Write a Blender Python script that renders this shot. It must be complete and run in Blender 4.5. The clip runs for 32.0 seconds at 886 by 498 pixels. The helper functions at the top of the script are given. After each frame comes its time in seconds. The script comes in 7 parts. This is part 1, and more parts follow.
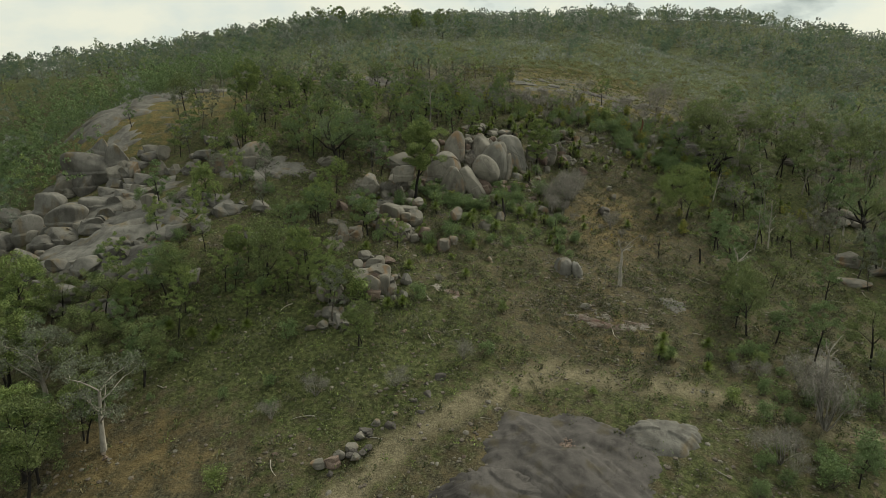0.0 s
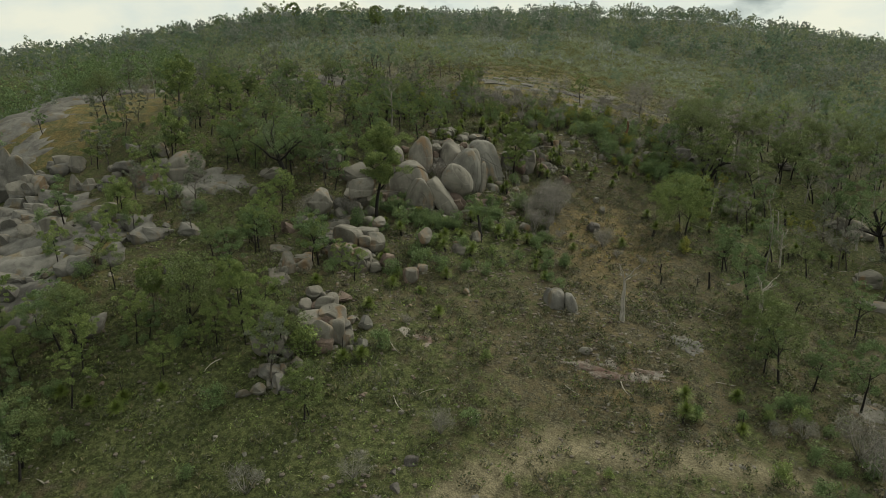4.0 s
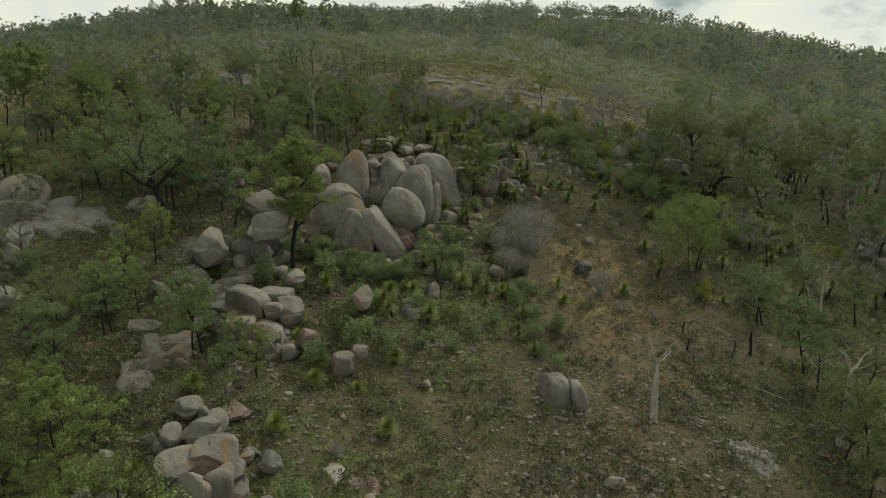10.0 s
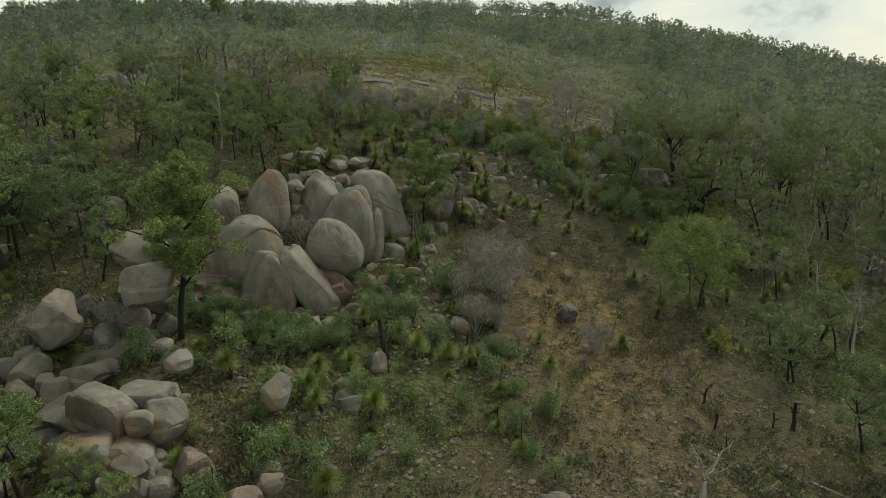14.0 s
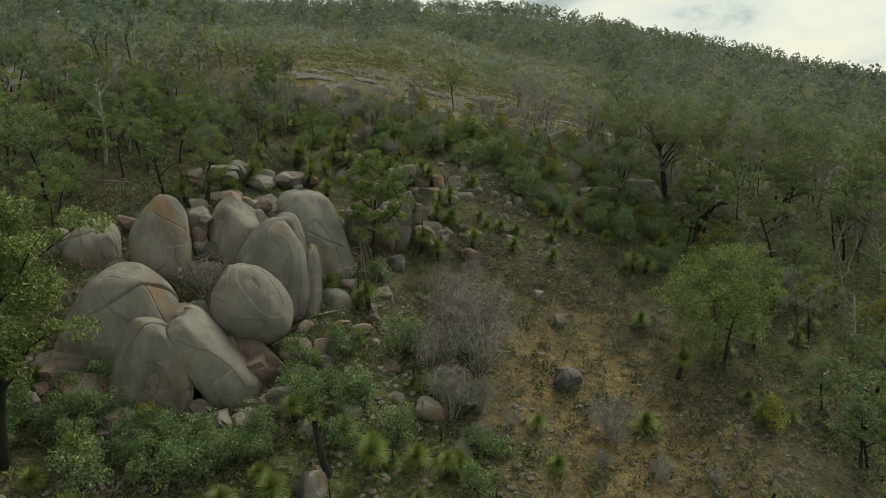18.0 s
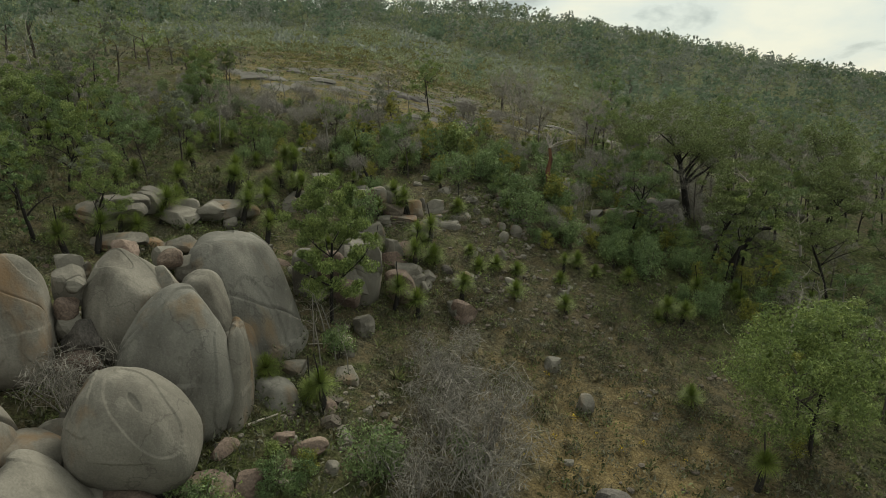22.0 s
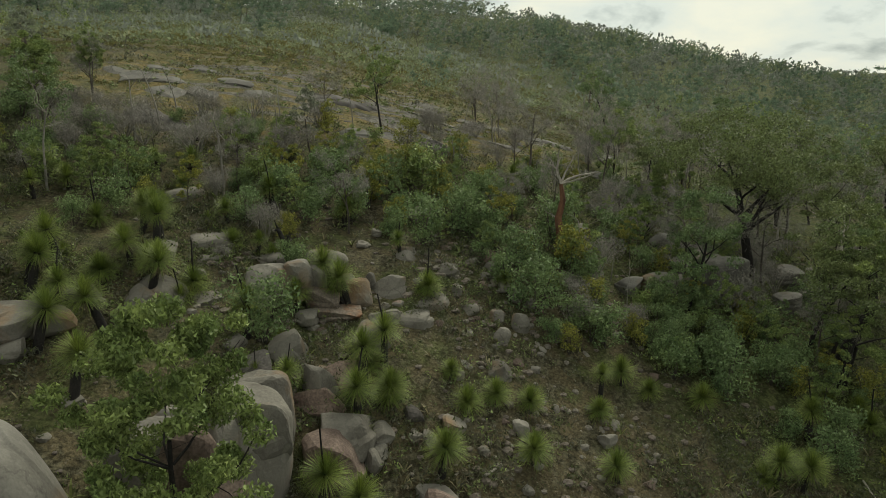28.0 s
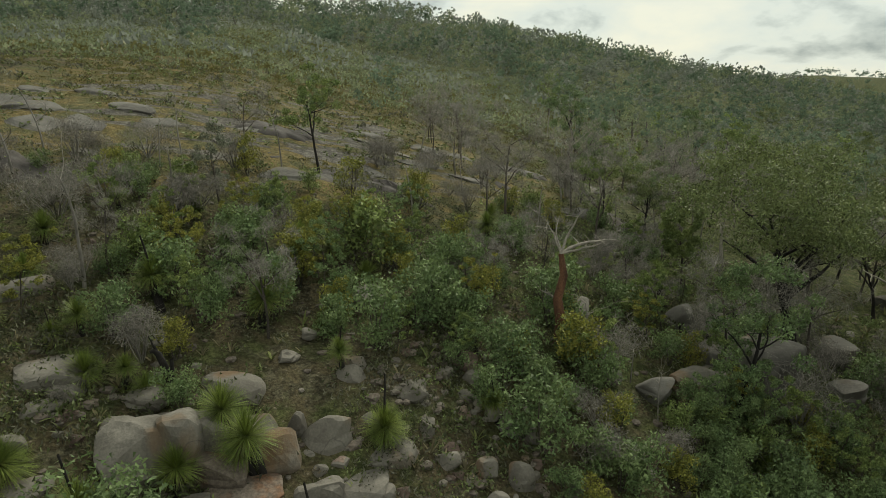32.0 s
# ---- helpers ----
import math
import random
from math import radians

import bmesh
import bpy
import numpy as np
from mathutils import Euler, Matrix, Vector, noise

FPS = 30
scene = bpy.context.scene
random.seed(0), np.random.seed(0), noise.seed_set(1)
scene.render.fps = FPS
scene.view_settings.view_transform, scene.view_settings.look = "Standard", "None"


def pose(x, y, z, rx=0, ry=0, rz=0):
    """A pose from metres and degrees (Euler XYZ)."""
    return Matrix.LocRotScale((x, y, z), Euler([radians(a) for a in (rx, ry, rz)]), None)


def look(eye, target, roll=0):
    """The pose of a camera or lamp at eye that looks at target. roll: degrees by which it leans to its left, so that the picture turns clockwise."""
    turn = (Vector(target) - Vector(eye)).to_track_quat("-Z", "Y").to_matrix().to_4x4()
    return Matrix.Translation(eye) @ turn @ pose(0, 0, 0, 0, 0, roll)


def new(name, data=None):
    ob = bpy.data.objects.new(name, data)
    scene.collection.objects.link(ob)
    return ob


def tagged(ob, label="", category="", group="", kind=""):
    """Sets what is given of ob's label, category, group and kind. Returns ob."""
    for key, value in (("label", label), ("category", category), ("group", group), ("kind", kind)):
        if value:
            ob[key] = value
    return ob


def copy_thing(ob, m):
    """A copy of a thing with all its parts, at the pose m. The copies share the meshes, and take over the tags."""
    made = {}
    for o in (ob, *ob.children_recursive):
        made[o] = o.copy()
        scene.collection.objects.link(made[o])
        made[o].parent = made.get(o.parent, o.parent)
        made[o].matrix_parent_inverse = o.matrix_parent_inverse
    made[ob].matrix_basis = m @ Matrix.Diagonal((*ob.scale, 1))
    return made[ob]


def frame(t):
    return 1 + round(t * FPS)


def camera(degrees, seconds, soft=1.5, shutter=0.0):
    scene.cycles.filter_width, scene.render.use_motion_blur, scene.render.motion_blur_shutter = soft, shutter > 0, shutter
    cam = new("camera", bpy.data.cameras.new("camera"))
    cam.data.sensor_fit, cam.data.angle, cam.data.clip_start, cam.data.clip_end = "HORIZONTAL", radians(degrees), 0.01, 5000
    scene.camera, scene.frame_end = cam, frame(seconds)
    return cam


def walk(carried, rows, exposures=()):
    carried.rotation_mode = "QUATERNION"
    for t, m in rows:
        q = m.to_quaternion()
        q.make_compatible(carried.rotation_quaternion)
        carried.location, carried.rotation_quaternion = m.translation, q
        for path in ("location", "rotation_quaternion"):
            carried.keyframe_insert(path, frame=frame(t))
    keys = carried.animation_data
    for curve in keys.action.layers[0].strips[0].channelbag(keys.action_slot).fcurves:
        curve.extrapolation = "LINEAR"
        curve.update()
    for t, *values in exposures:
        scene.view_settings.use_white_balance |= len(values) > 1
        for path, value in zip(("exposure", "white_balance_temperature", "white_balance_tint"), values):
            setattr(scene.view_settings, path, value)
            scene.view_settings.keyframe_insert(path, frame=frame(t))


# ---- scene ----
cam = camera(67.66, 32.0, soft=0.3)
# seconds, place, heading, tilt and roll in degrees
PATH = [
    (0.0, 0.00, 0.00, 40.00, -10.034, -14.240, 0.510),
    (0.5, -0.33, 1.52, 39.93, -9.287, -14.197, 0.430),
    (1.0, -0.65, 3.06, 39.87, -8.738, -14.167, 0.366),
    (1.5, -0.98, 4.61, 39.80, -8.325, -14.161, 0.320),
    (2.0, -1.32, 6.22, 39.74, -7.962, -14.161, 0.293),
    (2.5, -1.65, 7.90, 39.69, -7.592, -14.166, 0.281),
    (3.0, -2.00, 9.67, 39.65, -7.337, -14.170, 0.287),
    (3.5, -2.35, 11.53, 39.62, -7.061, -14.154, 0.298),
    (4.0, -2.71, 13.46, 39.60, -6.779, -14.143, 0.311),
    (4.5, -3.06, 15.43, 39.58, -6.485, -14.134, 0.322),
    (5.0, -3.41, 17.42, 39.56, -6.175, -14.125, 0.330),
    (5.5, -3.74, 19.40, 39.54, -5.842, -14.113, 0.333),
    (6.0, -4.06, 21.34, 39.51, -5.482, -14.095, 0.331),
    (6.5, -4.35, 23.23, 39.49, -4.988, -14.060, 0.321),
    (7.0, -4.63, 25.04, 39.45, -4.300, -14.033, 0.302),
    (7.5, -4.91, 26.78, 39.40, -3.702, -13.999, 0.286),
    (8.0, -5.17, 28.45, 39.33, -3.150, -13.970, 0.277),
    (8.5, -5.42, 30.08, 39.24, -2.498, -13.937, 0.267),
    (9.0, -5.65, 31.70, 39.14, -1.910, -13.924, 0.254),
    (9.5, -5.85, 33.34, 39.06, -1.426, -13.916, 0.231),
    (10.0, -6.02, 35.03, 38.99, -0.960, -13.927, 0.202),
    (10.5, -6.15, 36.79, 38.94, -0.460, -13.967, 0.175),
    (11.0, -6.26, 38.64, 38.92, 0.300, -14.003, 0.129),
    (11.5, -6.34, 40.54, 38.91, 0.961, -14.031, 0.063),
    (12.0, -6.41, 42.45, 38.92, 1.502, -14.035, -0.021),
    (12.5, -6.46, 44.34, 38.93, 1.965, -14.023, -0.106),
    (13.0, -6.49, 46.18, 38.94, 2.399, -13.997, -0.179),
    (13.5, -6.50, 47.95, 38.93, 3.084, -13.966, -0.244),
    (14.0, -6.50, 49.68, 38.91, 4.276, -13.926, -0.319),
    (14.5, -6.50, 51.39, 38.87, 4.961, -13.901, -0.341),
    (15.0, -6.48, 53.09, 38.81, 5.665, -13.891, -0.336),
    (15.5, -6.46, 54.78, 38.74, 6.372, -13.890, -0.318),
    (16.0, -6.42, 56.45, 38.66, 7.068, -13.894, -0.298),
    (16.5, -6.38, 58.10, 38.59, 7.739, -13.896, -0.290),
    (17.0, -6.33, 59.73, 38.55, 8.370, -13.891, -0.310),
    (17.5, -6.26, 61.33, 38.51, 8.731, -13.880, -0.340),
    (18.0, -6.16, 62.90, 38.48, 9.043, -13.860, -0.388),
    (18.5, -6.04, 64.44, 38.46, 9.427, -13.830, -0.459),
    (19.0, -5.89, 65.98, 38.44, 9.801, -13.787, -0.539),
    (19.5, -5.74, 67.53, 38.43, 10.123, -13.741, -0.606),
    (20.0, -5.57, 69.10, 38.41, 10.448, -13.723, -0.645),
    (20.5, -5.41, 70.68, 38.41, 10.749, -13.730, -0.659),
    (21.0, -5.22, 72.25, 38.41, 11.218, -13.756, -0.678),
    (21.5, -5.03, 73.78, 38.42, 11.560, -13.785, -0.693),
    (22.0, -4.83, 75.30, 38.43, 11.791, -13.788, -0.711),
    (22.5, -4.59, 76.80, 38.43, 12.058, -13.793, -0.732),
    (23.0, -4.32, 78.31, 38.42, 12.407, -13.803, -0.764),
    (23.5, -4.03, 79.81, 38.40, 12.795, -13.815, -0.797),
    (24.0, -3.72, 81.31, 38.38, 13.173, -13.828, -0.814),
    (24.5, -3.40, 82.81, 38.37, 13.473, -13.826, -0.809),
    (25.0, -3.09, 84.29, 38.37, 13.777, -13.838, -0.791),
    (25.5, -2.79, 85.75, 38.39, 14.082, -13.860, -0.768),
    (26.0, -2.49, 87.20, 38.42, 14.387, -13.889, -0.745),
    (26.5, -2.18, 88.63, 38.47, 14.690, -13.920, -0.727),
    (27.0, -1.87, 90.06, 38.55, 14.990, -13.950, -0.720),
    (27.5, -1.56, 91.48, 38.67, 15.277, -13.949, -0.724),
    (28.0, -1.25, 92.87, 38.81, 15.606, -13.927, -0.749),
    (28.5, -0.94, 94.22, 38.97, 15.925, -13.908, -0.786),
    (29.0, -0.63, 95.53, 39.16, 16.272, -13.857, -0.836),
    (29.5, -0.33, 96.80, 39.35, 16.717, -13.796, -0.896),
    (30.0, -0.03, 98.03, 39.52, 17.286, -13.753, -0.960),
    (30.5, 0.26, 99.20, 39.65, 17.933, -13.727, -1.023),
    (31.0, 0.57, 100.32, 39.77, 18.610, -13.696, -1.075),
    (31.5, 0.89, 101.43, 39.89, 19.378, -13.667, -1.125),
    (32.0, 1.22, 102.54, 40.00, 20.000, -13.654, -1.165),
]
walk(cam, [(t, pose(x, y, z, 90 + tilt, 0, -heading) @ pose(0, 0, 0, 0, 0, roll)) for t, x, y, z, heading, tilt, roll in PATH],
     exposures=[(0.0, -0.14, 6680, 0), (32.0, -0.11, 6680, 0)])


# ---- sky and sun: high thin overcast late in the day, brightest low over the ridge ----
SUN_ELEVATION, SUN_ROTATION = 42.0, 40.0
world = bpy.data.worlds.new("overcast_sky")
scene.world = world
world.use_nodes = True
wn, wl = world.node_tree.nodes, world.node_tree.links
wn.clear()


def wnode(kind, **inputs):
    n = wn.new(kind)
    for k, v in inputs.items():
        n.inputs[k].default_value = v
    return n


sky = wnode("ShaderNodeTexSky")
sky.sky_type, sky.sun_disc = "NISHITA", False
sky.sun_elevation, sky.sun_rotation = radians(SUN_ELEVATION), radians(SUN_ROTATION)
sky_bg = wnode("ShaderNodeBackground", Strength=0.06)
wl.new(sky.outputs[0], sky_bg.inputs["Color"])
# cloud deck: direction projected on a flat layer, torn by two noises
tc = wnode("ShaderNodeTexCoord")
sep = wnode("ShaderNodeSeparateXYZ")
wl.new(tc.outputs["Generated"], sep.inputs[0])
lift = wn.new("ShaderNodeMath")
lift.operation = "ADD"
lift.inputs[1].default_value = 0.42
wl.new(sep.outputs["Z"], lift.inputs[0])
flat = wn.new("ShaderNodeVectorMath")
flat.operation = "DIVIDE"
comb = wn.new("ShaderNodeCombineXYZ")
for i in range(3):
    wl.new(lift.outputs[0], comb.inputs[i])
wl.new(tc.outputs["Generated"], flat.inputs[0])
wl.new(comb.outputs[0], flat.inputs[1])
cloud = wnode("ShaderNodeTexNoise", Scale=3.1, Detail=7.0, Roughness=0.52, Distortion=0.12)
wl.new(flat.outputs[0], cloud.inputs["Vector"])
cloud_ramp = wn.new("ShaderNodeValToRGB")
el = cloud_ramp.color_ramp.elements
el[0].position, el[0].color = 0.29, (0.36, 0.41, 0.43, 1)
el[1].position, el[1].color = 0.6, (1.06, 1.02, 0.9, 1)
mid = cloud_ramp.color_ramp.elements.new(0.42)
mid.color = (0.88, 0.91, 0.88, 1)
wl.new(cloud.outputs["Fac"], cloud_ramp.inputs["Fac"])
cloud_bg = wnode("ShaderNodeBackground", Strength=0.98)
wl.new(cloud_ramp.outputs["Color"], cloud_bg.inputs["Color"])
cover = wnode("ShaderNodeMixShader", Fac=0.88)
wl.new(sky_bg.outputs[0], cover.inputs[1])
wl.new(cloud_bg.outputs[0], cover.inputs[2])
world_out = wn.new("ShaderNodeOutputWorld")
wl.new(cover.outputs[0], world_out.inputs["Surface"])

sun_data = bpy.data.lights.new("sun", "SUN")
sun_data.energy, sun_data.angle, sun_data.color = 3.3, radians(22), (1.0, 0.93, 0.8)
sun = new("sun", sun_data)
a, e = radians(SUN_ROTATION), radians(SUN_ELEVATION)
sun.matrix_basis = look((0, 0, 0), (-math.sin(a) * math.cos(e), -math.cos(a) * math.cos(e), -math.sin(e)))


# ---- materials ----
def material(name, stops, scale=2.0, detail=6.0, fine=30.0, fine_amount=0.35, rough=0.9, bump=0.3, bump_scale=None,
             vary="object", vary_amount=0.25, translucent=0.0, stretch=(1, 1, 1)):
    """A surface whose colour runs through the given stops by a broad noise, with fine grain, a tint of its own per piece, and relief."""
    m = bpy.data.materials.new(name)
    m.use_nodes = True
    n, l = m.node_tree.nodes, m.node_tree.links
    n.clear()
    out = n.new("ShaderNodeOutputMaterial")
    bs = n.new("ShaderNodeBsdfPrincipled")
    bs.inputs["Roughness"].default_value = rough
    bs.inputs["Specular IOR Level"].default_value = 0.25
    pos = n.new("ShaderNodeNewGeometry")
    mapping = n.new("ShaderNodeMapping")
    mapping.inputs["Scale"].default_value = stretch
    l.new(pos.outputs["Position"], mapping.inputs["Vector"])
    broad = n.new("ShaderNodeTexNoise")
    broad.inputs["Scale"].default_value = scale
    broad.inputs["Detail"].default_value = detail
    broad.inputs["Roughness"].default_value = 0.6
    l.new(mapping.outputs[0], broad.inputs["Vector"])
    ramp = n.new("ShaderNodeValToRGB")
    els = ramp.color_ramp.elements
    while len(els) > 1:
        els.remove(els[-1])
    for i, (p, c) in enumerate(stops):
        e_ = els[0] if i == 0 else els.new(p)
        e_.position, e_.color = p, (*c, 1)
    l.new(broad.outputs["Fac"], ramp.inputs["Fac"])
    grain = n.new("ShaderNodeTexNoise")
    grain.inputs["Scale"].default_value = fine
    grain.inputs["Detail"].default_value = 4.0
    l.new(pos.outputs["Position"], grain.inputs["Vector"])
    gr = n.new("ShaderNodeMapRange")
    gr.inputs["From Min"].default_value, gr.inputs["From Max"].default_value = 0.3, 0.7
    gr.inputs["To Min"].default_value, gr.inputs["To Max"].default_value = 1 - fine_amount, 1 + fine_amount
    l.new(grain.outputs["Fac"], gr.inputs["Value"])
    mul = n.new("ShaderNodeVectorMath")
    mul.operation = "SCALE"
    l.new(ramp.outputs["Color"], mul.inputs[0])
    l.new(gr.outputs[0], mul.inputs["Scale"])
    colour = mul.outputs[0]
    if vary:
        if vary == "object":
            info = n.new("ShaderNodeObjectInfo")
            rnd = info.outputs["Random"]
        else:
            rnd = pos.outputs["Random Per Island"]
        vr = n.new("ShaderNodeMapRange")
        vr.inputs["To Min"].default_value, vr.inputs["To Max"].default_value = 1 - vary_amount, 1 + vary_amount
        l.new(rnd, vr.inputs["Value"])
        mul2 = n.new("ShaderNodeVectorMath")
        mul2.operation = "SCALE"
        l.new(colour, mul2.inputs[0])
        l.new(vr.outputs[0], mul2.inputs["Scale"])
        colour = mul2.outputs[0]
    l.new(colour, bs.inputs["Base Color"])
    if bump:
        bp = n.new("ShaderNodeBump")
        bp.inputs["Strength"].default_value = bump
        bp.inputs["Distance"].default_value = 0.05
        bn = n.new("ShaderNodeTexNoise")
        bn.inputs["Scale"].default_value = bump_scale or fine * 0.5
        bn.inputs["Detail"].default_value = 6.0
        l.new(pos.outputs["Position"], bn.inputs["Vector"])
        l.new(bn.outputs["Fac"], bp.inputs["Height"])
        l.new(bp.outputs[0], bs.inputs["Normal"])
    surf = bs.outputs[0]
    if translucent:
        tr = n.new("ShaderNodeBsdfTranslucent")
        l.new(colour, tr.inputs["Color"])
        mx = n.new("ShaderNodeMixShader")
        mx.inputs["Fac"].default_value = translucent
        l.new(surf, mx.inputs[1])
        l.new(tr.outputs[0], mx.inputs[2])
        surf = mx.outputs[0]
    l.new(surf, out.inputs["Surface"])
    return m


def granite_material(name, pale, dark, stain):
    """Weathered granite: blotches, dark runs down the steep faces, stains low in the hollows of a broad noise, lichen flecks and fine cracks."""
    m = material(name, [(0.28, dark), (0.42, tuple(0.5 * (a_ + b_) for a_, b_ in zip(pale, dark))), (0.58, pale), (0.72, tuple(0.85 * a_ for a_ in pale)), (0.82, dark)],
                 scale=0.3, detail=4.0, fine=14.0, fine_amount=0.14, bump=0.45, bump_scale=9.0, vary_amount=0.14)
    n, l = m.node_tree.nodes, m.node_tree.links
    bs = next(q for q in n if q.type == "BSDF_PRINCIPLED")
    colour = bs.inputs["Base Color"].links[0].from_socket
    geo = n.new("ShaderNodeNewGeometry")

    def tex(scale, stretch, lo, hi, detail=5.0):
        mp = n.new("ShaderNodeMapping")
        mp.inputs["Scale"].default_value = stretch
        l.new(geo.outputs["Position"], mp.inputs["Vector"])
        t = n.new("ShaderNodeTexNoise")
        t.inputs["Scale"].default_value, t.inputs["Detail"].default_value = scale, detail
        l.new(mp.outputs[0], t.inputs["Vector"])
        r = n.new("ShaderNodeMapRange")
        r.inputs["From Min"].default_value, r.inputs["From Max"].default_value = lo, hi
        l.new(t.outputs["Fac"], r.inputs["Value"])
        return r.outputs[0]

    def over(fac, col, amount):
        nonlocal colour
        k = n.new("ShaderNodeMath")
        k.operation = "MULTIPLY"
        k.inputs[1].default_value = amount
        l.new(fac, k.inputs[0])
        x = n.new("ShaderNodeMix")
        x.data_type = "RGBA"
        l.new(k.outputs[0], x.inputs[0])
        l.new(colour, x.inputs[6])
        x.inputs[7].default_value = (*col, 1)
        colour = x.outputs[2]

    over(tex(0.9, (1, 1, 0.1), 0.52, 0.72), tuple(0.55 * a_ for a_ in dark), 0.55)
    over(tex(0.45, (1, 1, 0.35), 0.5, 0.62), tuple(0.78 * a_ for a_ in pale), 0.5)
    over(tex(0.6, (1, 1, 0.4), 0.56, 0.68), stain, 0.7)
    over(tex(2.2, (1, 1, 0.22), 0.54, 0.7), tuple(0.8 * a_ for a_ in dark), 0.3)
    over(tex(1.6, (1, 1, 0.8), 0.6, 0.63, 3.0), tuple(1.2 * a_ for a_ in pale), 0.3)
    over(tex(11.0, (1, 1, 1), 0.6, 0.7, 3.0), tuple(1.25 * a_ for a_ in pale), 0.22)
    seam = n.new("ShaderNodeTexVoronoi")  # hairline joints
    seam.feature = "DISTANCE_TO_EDGE"
    seam.inputs["Scale"].default_value = 0.3
    warp = n.new("ShaderNodeTexNoise")
    warp.inputs["Scale"].default_value, warp.inputs["Detail"].default_value = 0.8, 5.0
    l.new(geo.outputs["Position"], warp.inputs["Vector"])
    bent = n.new("ShaderNodeMix")
    bent.data_type = "VECTOR"
    bent.inputs[0].default_value = 0.72
    l.new(geo.outputs["Position"], bent.inputs[4])
    l.new(warp.outputs["Color"], bent.inputs[5])
    l.new(bent.outputs[1], seam.inputs["Vector"])
    line = n.new("ShaderNodeMapRange")
    line.inputs["From Min"].default_value, line.inputs["From Max"].default_value = 0.004, 0.0
    l.new(seam.outputs["Distance"], line.inputs["Value"])
    over(line.outputs[0], tuple(0.5 * a_ for a_ in dark), 0.4)
    l.new(colour, bs.inputs["Base Color"])
    return m


GRANITE = granite_material("weathered_granite", (0.178, 0.166, 0.146), (0.08, 0.073, 0.063), (0.185, 0.112, 0.055))
ROCK = material("broken_rock", [(0.3, (0.083, 0.070, 0.063)), (0.55, (0.152, 0.130, 0.111)), (0.75, (0.196, 0.158, 0.127))], scale=0.8, fine=12.0, bump=0.5, bump_scale=4.0, vary_amount=0.35)
SLAB = granite_material("sheet_granite", (0.15, 0.143, 0.132), (0.056, 0.052, 0.048), (0.125, 0.095, 0.052))
BARK = material("grey_bark", [(0.3, (0.035, 0.032, 0.03)), (0.6, (0.09, 0.078, 0.066))], scale=3.0, fine=25.0, stretch=(1, 1, 0.2))
CHAR = material("charred_bark", [(0.3, (0.008, 0.008, 0.008)), (0.7, (0.03, 0.026, 0.024))], scale=4.0, fine=25.0, stretch=(1, 1, 0.3))
DEADWOOD = material("bleached_wood", [(0.3, (0.16, 0.15, 0.135)), (0.7, (0.36, 0.33, 0.29))], scale=3.0, fine=20.0, stretch=(1, 1, 0.2))
REDWOOD = material("rusty_wood", [(0.3, (0.05, 0.03, 0.022)), (0.6, (0.155, 0.078, 0.046))], scale=3.0, fine=20.0, stretch=(1, 1, 0.2))


def foliage(name, dark, light, amount=0.5):
    return material(name, [(0.3, dark), (0.7, light)], scale=1.1, fine=6.0, fine_amount=0.2, rough=0.6, bump=0, vary="island", vary_amount=amount, translucent=0.22)


LEAF = foliage("eucalypt_leaves", (0.084, 0.126, 0.042), (0.222, 0.27, 0.088))
LEAF_DARK = foliage("dark_leaves", (0.07, 0.115, 0.05), (0.17, 0.225, 0.096))
LEAF_MID = foliage("glossy_leaves", (0.075, 0.12, 0.05), (0.19, 0.25, 0.105))
LEAF_OLIVE = foliage("olive_leaves", (0.070, 0.098, 0.039), (0.164, 0.191, 0.075))
LEAF_YELLOW = foliage("yellowing_leaves", (0.125, 0.14, 0.03), (0.25, 0.245, 0.055))
LEAF_GREY = foliage("grey_leaves", (0.097, 0.109, 0.079), (0.176, 0.190, 0.141))
LEAF_RUST = foliage("rust_leaves", (0.12, 0.055, 0.015), (0.20, 0.10, 0.03))
TWIG = foliage("grey_twigs", (0.13, 0.122, 0.11), (0.25, 0.235, 0.215))
BLADE = foliage("grasstree_blades", (0.092, 0.133, 0.030), (0.185, 0.228, 0.052), 0.4)
GRASS = foliage("dry_grass", (0.111, 0.099, 0.056), (0.189, 0.166, 0.094), 0.4)
GRASS_GREEN = foliage("green_grass", (0.082, 0.106, 0.032), (0.16, 0.168, 0.06), 0.4)
FLOWER = foliage("yellow_flowers", (0.30, 0.22, 0.01), (0.42, 0.32, 0.02))


